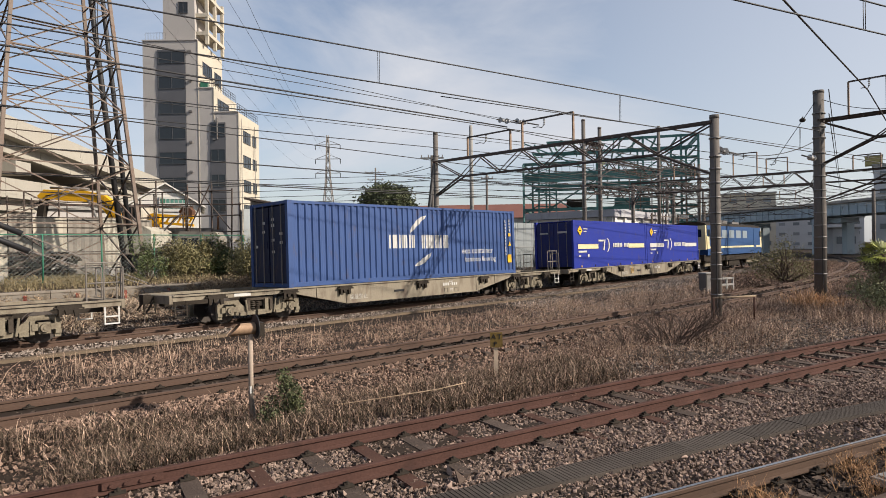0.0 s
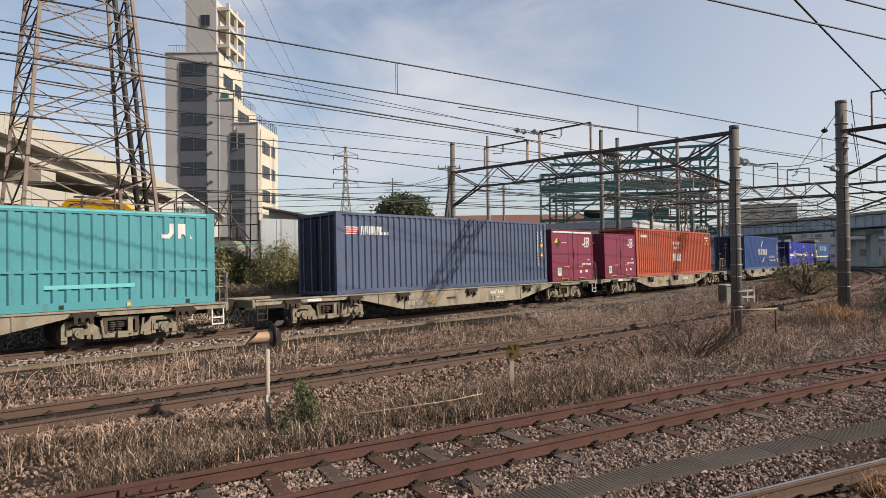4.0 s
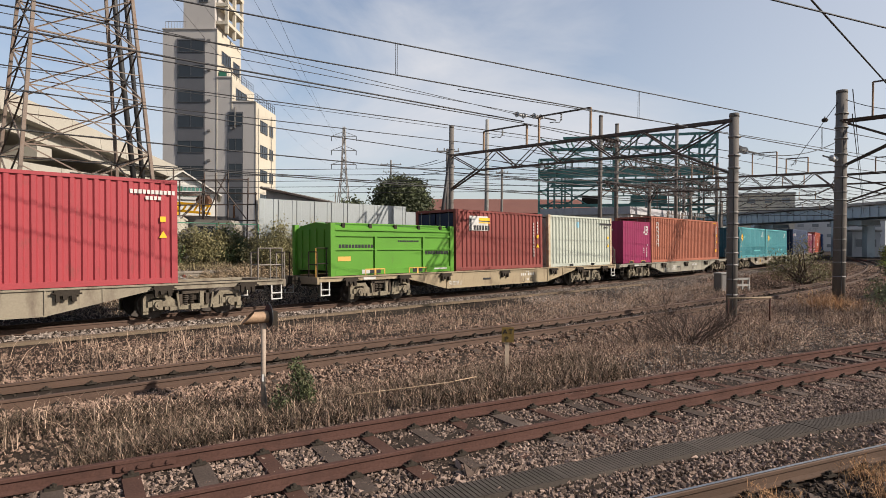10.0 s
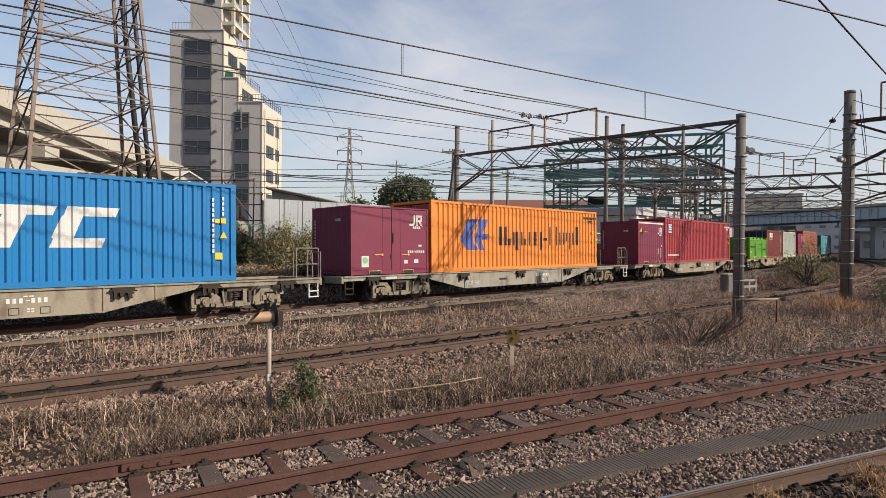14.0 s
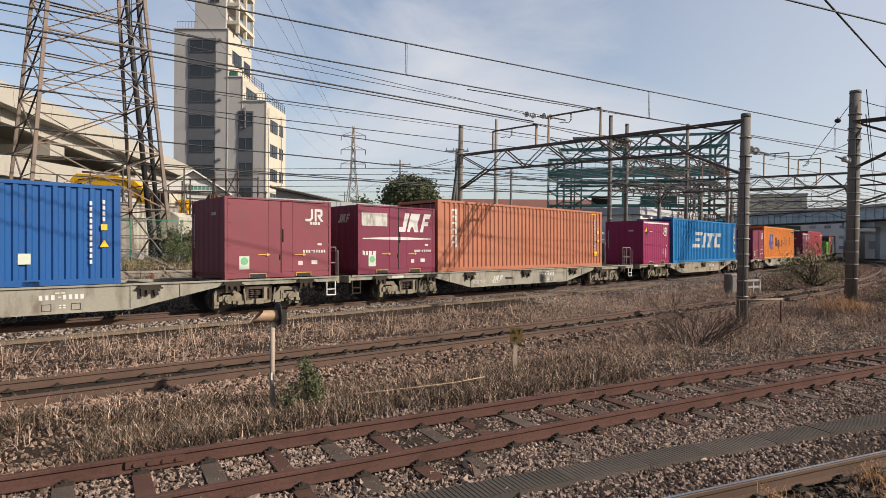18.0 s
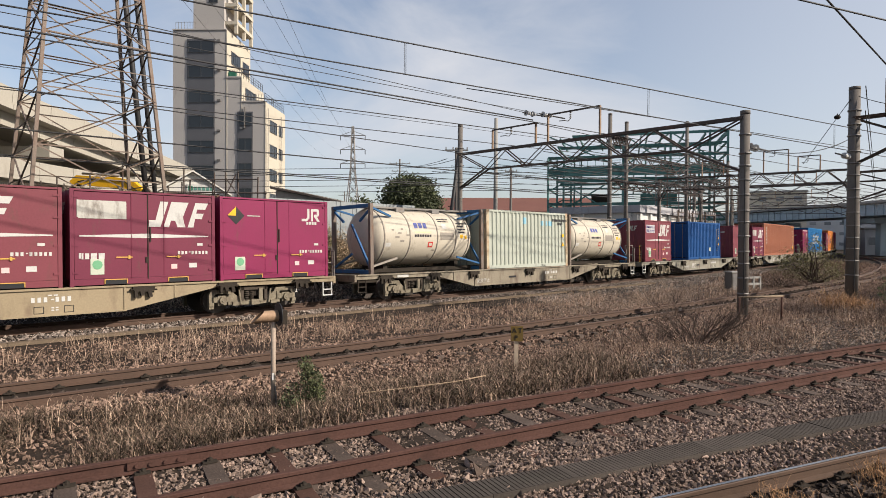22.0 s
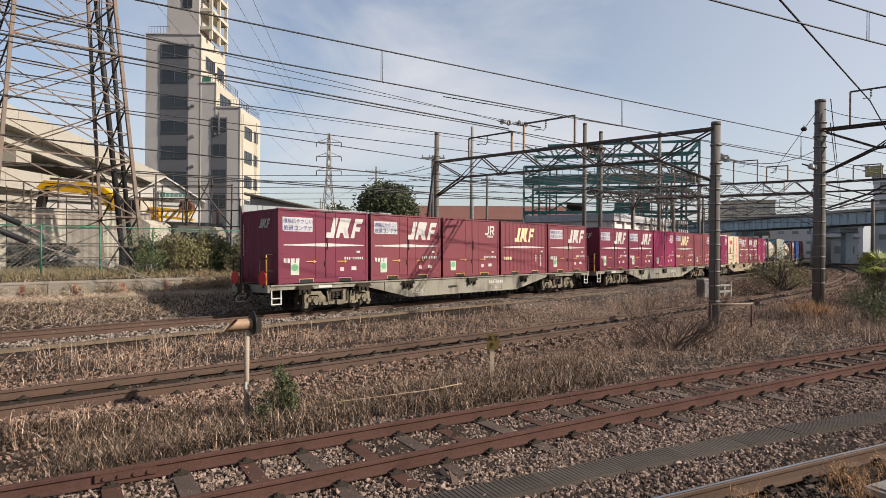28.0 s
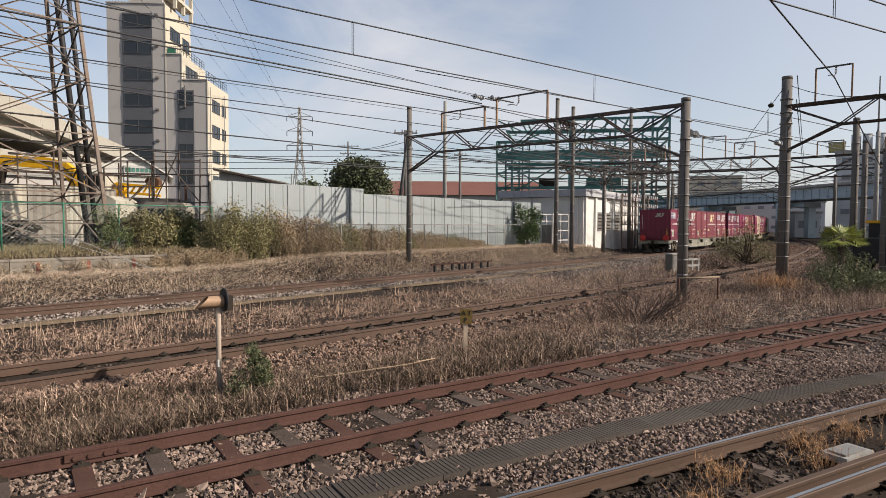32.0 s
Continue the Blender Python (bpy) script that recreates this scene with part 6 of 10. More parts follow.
def insulator_string(x, y, z, yaw, label):
    t = thing("line_insulator", pose(x, y, z, 0, 0, yaw), label, "insulator")
    for k in range(6):
        bm = bmesh.new()
        add_tube(bm, (k * 0.10, 0, 0), (k * 0.10 + 0.05, 0, 0), 0.125 if k in (0, 4) else 0.07, 0.06, 14)
        part("disc", bm, PORCELAIN, t)
    bm = bmesh.new()
    add_tube(bm, (-0.2, 0, 0), (1.4, 0, 0.0), 0.03, 0.03, 6)
    part("rod", bm, DARK_STEEL, t)


insulator_string(2.5, 25.87, 7.6, 40, "grey ribbed insulators in a line on the gantry")
insulator_string(3.25, 26.17, 7.6, 40, "grey ribbed insulators in a line on the gantry")
insulator_string(9.0, 19.75, 5.25, 42, "round white insulator on the concrete pole")
insulator_string(15.6, 25.6, 5.75, 222, "round white insulator on the concrete pole")


# ---- lineside things ----
def signal_marker():
    x, y = -2.81, 8.83
    s = thing("shunting_signal", pose(x, y, gz(x, y) - 0.02, 0, 0, 36), "small rusty hooded track signal on a steel post", "railway signal")
    bm = bmesh.new()
    add_tube(bm, (0, 0, 0), (0, 0, 1.42), 0.035, 0.035, 10)
    part("post", bm, material("beige_post_paint", (0.36, 0.28, 0.215), 0.8, 0, 0.2, 3, 30, 0.1, (0.2, 0.13, 0.09), 0.25, 2.0), s)
    bm = bmesh.new()
    n = 14
    rows = []
    for u, r in ((-0.24, 0.085), (0.06, 0.085)):
        rows.append([bm.verts.new((u + (0.10 * math.sin(2 * math.pi * i / n) * (1 if u < 0 else 0)), r * math.cos(2 * math.pi * i / n), 1.5 + r * math.sin(2 * math.pi * i / n))) for i in range(n)])
    for i in range(n):
        bm.faces.new((rows[0][i], rows[0][(i + 1) % n], rows[1][(i + 1) % n], rows[1][i])).smooth = True
    part("hood", bm, material("dusty_brass_hood", (0.36, 0.23, 0.14), 0.7, 0.2, 0.25, 5, 40, 0.2), s)
    bm = bmesh.new()
    add_tube(bm, (0.07, 0, 1.52), (0.09, 0, 1.52), 0.17, 0.17, 22)
    part("backing_disc", bm, BLACK, s)
    boxes_part("lamp_case", [(0.14, 0, 1.48, 0.09, 0.16, 0.2)], UNDER, s)
    boxes_part("cable_clip", [(-0.02, -0.045, 0.62, 0.03, 0.02, 0.10)], WHITE, s)
    bm = bmesh.new()
    for k in range(6):
        a0, a1 = k / 6, (k + 1) / 6
        add_tube(bm, (0.03 * math.sin(a0 * 3), -0.05, 0.5 * a0), (0.03 * math.sin(a1 * 3), -0.05, 0.5 * a1), 0.011, 0.011, 6, False)
    part("cable", bm, GALV_PALE, s)


signal_marker()


def letter_post():
    x, y = 0.92, 10.94
    s = thing("letter_post", pose(x, y, gz(x, y) - 0.02), "small yellow sign with two letters on a pale post", "sign")
    boxes_part("post", [(0, 0, 0.34, 0.07, 0.05, 0.68)], material("pale_wood_post", (0.55, 0.42, 0.30), 0.8, 0, 0.2, 4, 40, 0.2), s)
    boxes_part("sign_plate", [(0.01, -0.04, 0.80, 0.22, 0.012, 0.27)], paint("paint_dirty_yellow", (0.18, 0.115, 0.03), 0.45), s)
    for tx, tz, ch in ((-0.08, 0.82, "A"), (0.03, 0.82, "T"), (-0.04, 0.69, "P")):
        lettering(ch, 0.12, BLACK, s, near_side(tx, tz, -0.05))


letter_post()


def low_barrier(x, y, yaw, length, label):
    b = thing("pipe_barrier", pose(x, y, gz(x, y), 0, 0, yaw), label, "barrier")
    for px in (0, length):
        bm = bmesh.new()
        add_tube(bm, (px, 0, -0.05), (px, 0, 0.78), 0.026, 0.026, 8)
        part("post", bm, RUST_RAIL, b)
    bm = bmesh.new()
    add_tube(bm, (-0.04, 0, 0.78), (length + 0.04, 0, 0.78), 0.03, 0.03, 8)
    part("top_bar", bm, material("worn_ochre_bar", (0.24, 0.175, 0.11), 0.8, 0, 0.3, 4, 30, 0.2), b)


low_barrier(8.15, 18.42, 18, 1.55, "rusty pipe barrier beside the concrete pole")


def cable_cabinet(x, y, yaw):
    c = thing("equipment_cabinet", pose(x, y, gz(x, y), 0, 0, yaw), "grey trackside equipment cabinet in dry grass", "cabinet")
    boxes_part("body", [(0, 0, 0.45, 0.75, 0.5, 0.9)], POLE_CONCRETE, c)
    boxes_part("lid", [(0, 0, 0.93, 0.82, 0.56, 0.06)], CONCRETE, c)
    boxes_part("door", [(0, -0.26, 0.45, 0.66, 0.02, 0.78)], GALV, c)
    boxes_part("handle", [(0.22, -0.28, 0.6, 0.03, 0.03, 0.16)], DARK_STEEL, c)


cable_cabinet(13.35, 30.75, 20)


def low_fence(x, y, yaw, n):
    f = thing("concrete_fence", pose(x, y, gz(x, y), 0, 0, yaw), "low grey concrete rail fence in weeds", "fence")
    for k in range(n + 1):
        boxes_part("post", [(k * 0.5, 0, 0.33, 0.09, 0.09, 0.7)], CONCRETE, f)
    boxes_part("rail", [(n * 0.25, 0, 0.62, n * 0.5, 0.07, 0.1)], CONCRETE, f)
    boxes_part("rail", [(n * 0.25, 0, 0.30, n * 0.5, 0.07, 0.1)], CONCRETE, f)


low_fence(13.2, 30.6, 28, 4)


def track_plate():
    x, y = 4.45, 5.98
    b = thing("track_beacon", pose(x, y, -0.10, 0, 0, 26), "flat pale grey transponder plate between the rails", "track equipment")
    boxes_part("body", [(0, 0, 0, 0.50, 0.26, 0.07)], CONCRETE, b)
    boxes_part("top_plate", [(-0.02, 0, 0.045, 0.36, 0.18, 0.02)], material("pale_plastic", (0.20, 0.19, 0.175), 0.6, 0, 0.1, 3, 40, 0.05), b)
    boxes_part("foot", [(-0.18, 0, -0.07, 0.08, 0.24, 0.08)], UNDER, b)
    boxes_part("foot", [(0.18, 0, -0.07, 0.08, 0.24, 0.08)], UNDER, b)


track_plate()
for x, y, yaw in ((1.6, 29.8, 44), (3.2, 31.3, 44)):
    t = thing("rail_stand", pose(x, y, gz(x, y), 0, 0, yaw), "low dark steel stand with a rusty beam", "track equipment")
    for k in (-0.9, -0.35, 0.35, 0.9):
        boxes_part("leg", [(k, 0, 0.22, 0.09, 0.1, 0.5)], BLACK, t)
    boxes_part("beam", [(0, 0, 0.45, 2.3, 0.1, 0.07)], RUST_RAIL, t)


def dead_reed(points, label):
    r = thing("dead_reed", Matrix(), label, "dry reed")
    bm = bmesh.new()
    add_pipe(bm, points, 0.009)
    part("stalk", bm, material("bleached_reed", (0.42, 0.30, 0.20), 0.9, 0, 0.2, 4, 30, 0.1), r)


dead_reed([(-2.04, 9.08, -0.13), (-1.46, 9.05, -0.05), (-0.8, 9.22, 0.0), (-0.12, 9.47, 0.04), (0.33, 9.64, 0.1)], "long pale dead reed lying across the ballast")
dead_reed([(5.76, 23.08, -0.1), (5.16, 24.39, -0.12), (4.4, 23.99, -0.15)], "bent pale dead reed lying in the verge")


# ---- far bank: fences, wall ----
def bank_point(s, off):
    return BANK_LINE.at(s, off)


def sheet_fence():
    """White steel sheets on posts along the far bank; the stretch nearer the pylon stands a step higher."""
    f = thing("sheet_fence", Matrix(), "pale grey-white steel sheet hoarding with dark joints", "fence")
    s, k = 9.0, 0
    dark = material("joint_shadow_strip", (0.16, 0.17, 0.17), 0.8, 0, 0.2, 2, 30, 0.1)
    while s < 34.5:
        width = 0.92
        high = s < 16.5
        off = 5.75 - 0.018 * s
        x, y, a = bank_point(s + width / 2, off)
        base, top = 0.62, (4.02 if high else 3.76)
        key = ("fence_sheet", high)
        def sheet(bm):
            rows = [(-width / 2, 0.0), (-width * 0.25, 0.0), (-width * 0.23, 0.02), (width * 0.23, 0.02), (width * 0.25, 0.0), (width / 2 - 0.035, 0.0)]
            add_sheet(bm, rows, 0, top - base, 0.0, -1)
            add_sheet(bm, rows[::-1], 0, top - base, 0.03, -1)
        share("sheet", cached(key, sheet, FENCE), Matrix.Translation((x, y, base)) @ Matrix.Rotation(a, 4, "Z"), f)
        x2, y2, _ = bank_point(s + width, off + 0.03)
        share("joint", cached(("fence_joint", high), lambda bm: add_box(bm, 0, 0, (top - base) / 2, 0.05, 0.05, top - base - 0.05), dark), Matrix.Translation((x2, y2, base)) @ Matrix.Rotation(a, 4, "Z"), f)
        if k % 3 == 0:
            x3, y3, _ = bank_point(s, off + 0.2)
            share("post", cached(("fence_post", high), lambda bm: add_tube(bm, (0, 0, 0), (0, 0, top - base + 0.05), 0.03, 0.03, 8), GALV), Matrix.Translation((x3, y3, base - 0.1)), f)
        s += width
        k += 1


sheet_fence()


def mesh_fence(s0, s1, off, z0, h, post_mat, label, wire_mat, spacing=2.0, pitch=0.16, name="mesh_fence"):
    """Posts, rails and crossing wires."""
    f = thing(name, Matrix(), label, "fence")
    n = int((s1 - s0) / spacing)
    pts = [bank_point(s0 + (s1 - s0) * i / n, off) for i in range(n + 1)]
    for x, y, a in pts:
        share("post", cached((name + "_post", h), lambda bm: add_tube(bm, (0, 0, -0.1), (0, 0, h + 0.03), 0.03, 0.03, 8), post_mat), Matrix.Translation((x, y, z0)), f)
    v, q = [], []

    def strip(p0, p1, r):
        d = (p1 - p0).normalized()
        u = Vector((0, 0, 1)).cross(d)
        u = (u.normalized() if u.length > 1e-4 else Vector((1, 0, 0))) * r
        w = d.cross(u).normalized() * r
        b = len(v)
        for p in (p0, p1):
            v.extend([tuple(p + u), tuple(p - u * 0.5 + w * 0.87), tuple(p - u * 0.5 - w * 0.87)])
        q.extend([(b, b + 1, b + 4, b + 3), (b + 1, b + 2, b + 5, b + 4), (b + 2, b, b + 3, b + 5)])

    for (xa, ya, _), (xb, yb, _) in zip(pts, pts[1:]):
        p0, p1 = Vector((xa, ya, z0)), Vector((xb, yb, z0))
        bm = bmesh.new()
        add_tube(bm, p0 + Vector((0, 0, h)), p1 + Vector((0, 0, h)), 0.022, 0.022, 6)
        part("top_rail", bm, post_mat, f)
        length = (p1 - p0).length
        way = (p1 - p0) / length
        k = -h
        while k < length:
            for sgn in (1, -1):
                a0, a1 = (k, k + h) if sgn > 0 else (k + h, k)
                lo, hi = Vector((a0, 0)), Vector((a1, h))
                # cut to the bay
                def cut(u):
                    return lo.x + (hi.x - lo.x) * u
                u0, u1 = 0.0, 1.0
                den = hi.x - lo.x
                for edge in (0.0, length):
                    u = (edge - lo.x) / den
                    if 0 < u < 1:
                        if (cut(u - 1e-3) < 0) or (cut(u - 1e-3) > length):
                            u0 = max(u0, u)
                        else:
                            u1 = min(u1, u)
                if u1 - u0 > 0.02 and -1e-6 <= cut((u0 + u1) / 2) <= length:
                    strip(p0 + way * cut(u0) + Vector((0, 0, h * u0)), p0 + way * cut(u1) + Vector((0, 0, h * u1)), 0.005)
            k += pitch
    m = raw("wire_mesh", v, q, wire_mat, parent=f)
    m["kind"] = "stuff"


GREEN_PAINT = material("green_fence_paint", (0.03, 0.17, 0.10), 0.6, 0, 0.2, 2, 30, 0.1)
MESH_GREY = material("galvanised_mesh_wire", (0.24, 0.27, 0.25), 0.6, 0.3, 0.2, 2, 30, 0.0)
mesh_fence(-12, 10, 7.6, 0.98, 1.95, GREEN_PAINT, "green posted chain-link fence above the wall", MESH_GREY)
mesh_fence(13, 37, 4.5, 0.62, 1.55, GALV, "grey wire mesh fence before the hoarding", MESH_GREY, 2.0, 0.2)


WALL_CONCRETE = material("stained_wall_concrete", (0.29, 0.255, 0.21), 0.95, 0, 0.2, 0.8, 30, 0.3, (0.13, 0.105, 0.08), 0.45, 0.9, 2.0)


def retaining_wall():
    w = thing("retaining_wall", Matrix(), "low concrete retaining wall with red painted marks", "wall", "", "structure")
    s = -14.0
    k = 0
    while s < 7.5:
        x, y, a = bank_point(s + 0.98, 5.3)
        h = 0.55
        share("wall_block", cached("wall_block", lambda bm: (add_box(bm, 0, 0, 0.1, 1.94, 0.2, 0.95), add_box(bm, 0, 0, 0.60, 1.95, 0.27, 0.08)), WALL_CONCRETE), Matrix.Translation((x, y, 0.32)) @ Matrix.Rotation(a, 4, "Z"), w)
        s += 1.96
        k += 1
    for m in (-8.4, -6.8, -5.3, -3.7, -2.2, -0.6, 0.95, 2.5, 4.06, 5.62):
        x, y, a = bank_point(m, 5.185)
        share("red_mark", cached("red_mark", lambda bm: add_box(bm, 0, 0, 0.26, 0.11, 0.012, 0.42), MATS["red_faded"]), Matrix.Translation((x, y, 0.36)) @ Matrix.Rotation(a, 4, "Z"), w)


retaining_wall()


KERB = material("mossy_brown_concrete", (0.175, 0.13, 0.09), 0.95, 0, 0.25, 1.5, 40, 0.4, (0.11, 0.085, 0.06), 0.4, 1.0)


def cable_trough(line_point, s0, s1, width, lid_len, label, z, ribbed, name="cable_trough", near=None):
    t = thing(name, Matrix(), label, "cable trough", "", "structure")
    s = s0
    def lid(bm):
        add_box(bm, 0, 0, -0.03, lid_len - 0.012, width, 0.07)
        if ribbed:
            n = int(lid_len / 0.05)
            for i in range(n):
                add_box(bm, -lid_len / 2 + (i + 0.5) * lid_len / n, 0, 0.008, lid_len / n * 0.78, width * 0.96, 0.009)
    me = cached((name + "_lid", width), lid, TROUGH if ribbed else KERB)
    rng = random.Random(5)
    while s < s1:
        x, y, a = line_point(s + lid_len / 2)
        share("lid", me, Matrix.Translation((x, y, z + rng.uniform(-0.008, 0.008))) @ Matrix.Rotation(a + rng.uniform(-0.01, 0.01), 4, "Z"), t)
        s += lid_len


TROUGH_LINE = Line(0.28, 5.83, 28.6, [(40, -75)])
cable_trough(lambda s: TROUGH_LINE.at(s), -5, 18, 0.36, 0.98, "grey ribbed concrete cable trough lids beside the track", -0.13, True)
cable_trough(lambda s: TRAIN_LINE.at(s, -2.35), -10, 30, 0.24, 1.2, "weathered concrete kerb beside the train's track", -0.10, False, "concrete_kerb")


# ---- pylon ----
RUSTY = material("rusty_tower_steel", (0.20, 0.152, 0.12), 0.7, 0.3, 0.25, 1.5, 25, 0.1, (0.14, 0.07, 0.04), 0.4, 1.5)


def build_pylon():
    p = thing("lattice_pylon", Matrix(), "rusty steel lattice power pylon with braced legs", "pylon")
    ax, ay, side = -12.65, 26.0, 5.4
    d1, d2 = Vector((-0.7, -0.714)), Vector((-0.714, 0.7))
    corners = [Vector((ax, ay)) + d1 * side * i + d2 * side * j for i, j in ((0, 0), (1, 0), (1, 1), (0, 1))]
    mid = sum(corners, Vector((0, 0))) / 4
    zs = [0.9, 3.4, 5.8, 8.1, 10.3, 12.4, 14.4, 16.4, 18.4, 20.5, 23.0]
    def at(k, z):
        u = 1 - 0.0305 * (z - 0.9)
        q = mid + (corners[k] - mid) * u
        return Vector((q.x, q.y, z))
    for k in range(4):
        bm = bmesh.new()
        add_angle(bm, at(k, 0.7), at(k, 23.0), 0.125, 0.022)
        part("leg", bm, RUSTY, p)
        bm = bmesh.new()
        add_box(bm, at(k, 0).x, at(k, 0).y, 1.05, 0.62, 0.62, 0.75, None)
        part("footing", bm, CONCRETE, p)
    for k in range(4):
        j = (k + 1) % 4
        for z0, z1 in zip(zs, zs[1:]):
            zm = (z0 + z1) / 2
            for a, b in ((at(k, z0), at(j, z1)), (at(j, z0), at(k, z1)), (at(k, z1), at(j, z1))):
                bm = bmesh.new()
                add_angle(bm, a, b, 0.048, 0.012)
                part("brace", bm, RUSTY, p)
            c = (at(k, zm) + at(j, zm)) / 2
            for q in (at(k, zm), at(j, zm)):
                bm = bmesh.new()
                add_angle(bm, q, c, 0.036, 0.01)
                part("strut", bm, RUSTY, p)
    bm = bmesh.new()
    add_bar(bm, (-21.0, 25.96, 22.4), (-12.0, 25.96, 22.4), 0.2, 0.2)
    part("cross_arm", bm, RUSTY, p)
    bm = bmesh.new()
    add_tube(bm, (-14.78, 28.5, 0.6), (-17.2, 28.4, 23.0), 0.13, 0.12, 10)
    part("cable_riser", bm, DARK_STEEL, p)
    bm = bmesh.new()
    add_tube(bm, (-14.5, 28.7, 0.6), (-16.6, 28.5, 23.0), 0.11, 0.10, 10)
    part("cable_riser", bm, DARK_STEEL, p)


build_pylon()
for x, y, z, dx in ((-14.2, 20.6, 2.9, -1.0), (-13.7, 20.2, 2.3, -1.0)):
    g = thing("guy_guard", Matrix(), "thick black guard tube on a guy wire", "cable guard")
    bm = bmesh.new()
    add_tube(bm, (x, y, z), (x + dx * 1.6, y - 1.1, z + 0.95), 0.10, 0.10, 10)
    part("tube", bm, BLACK, g)
    bm = bmesh.new()
    add_tube(bm, (x, y, z), (x + 4.4, y + 3.0, 0.35), 0.016, 0.016, 6)
    part("wire", bm, GALV, g)


# ---- yard behind the fence ----
CREAM_WALL = material("cream_render_and_sunlit_wall", (0.56, 0.50, 0.40), 0.9, 0, 0.08, 0.3, 8, 0.1, (0.36, 0.31, 0.25), 0.15, 0.4, 3.0)
GREY_WALL = material("grey_render_and_shaded_wall", (0.48, 0.445, 0.415), 0.9, 0, 0.08, 0.3, 8, 0.1, (0.27, 0.24, 0.22), 0.15, 0.4, 3.0)
WINDOW = material("window_glass", (0.02, 0.025, 0.03), 0.06, 0, 0.1, 1, 10, 0.0, None, 0, 1, 1, 0.3)
DARK_PANEL = material("dark_spandrel_and_shade_panel", (0.105, 0.102, 0.108), 0.35, 0, 0.12, 0.8, 12, 0.02)
ALU = material("aluminium_frame", (0.13, 0.13, 0.13), 0.5, 0.5, 0.1, 2, 30, 0.0)


def pane_row(parent, x0, x1, z0, z1, y, n, out=-1, axis="x"):
    """A window: frame and n panes, in a wall that faces out along an axis."""
    def b(a, c, z, sa, sc, sz):
        return (a, c, z, sa, sc, sz) if axis == "x" else (c, a, z, sc, sa, sz)
    w = boxes_part("window", [b((x0 + x1) / 2, y + out * 0.02, z1 + 0.02, x1 - x0 + 0.08, 0.10, 0.06)], ALU, parent)
    boxes_part("sill", [b((x0 + x1) / 2, y + out * 0.03, z0 - 0.03, x1 - x0 + 0.08, 0.14, 0.06)], ALU, w)
    for i in range(n + 1):
        boxes_part("mullion", [b(x0 + (x1 - x0) * i / n, y + out * 0.02, (z0 + z1) / 2, 0.05, 0.09, z1 - z0)], ALU, w)
    for i in range(n):
        boxes_part("pane", [b(x0 + (x1 - x0) * (i + 0.5) / n, y + out * 0.015, (z0 + z1) / 2, (x1 - x0) / n - 0.05, 0.02, z1 - z0)], WINDOW, w)


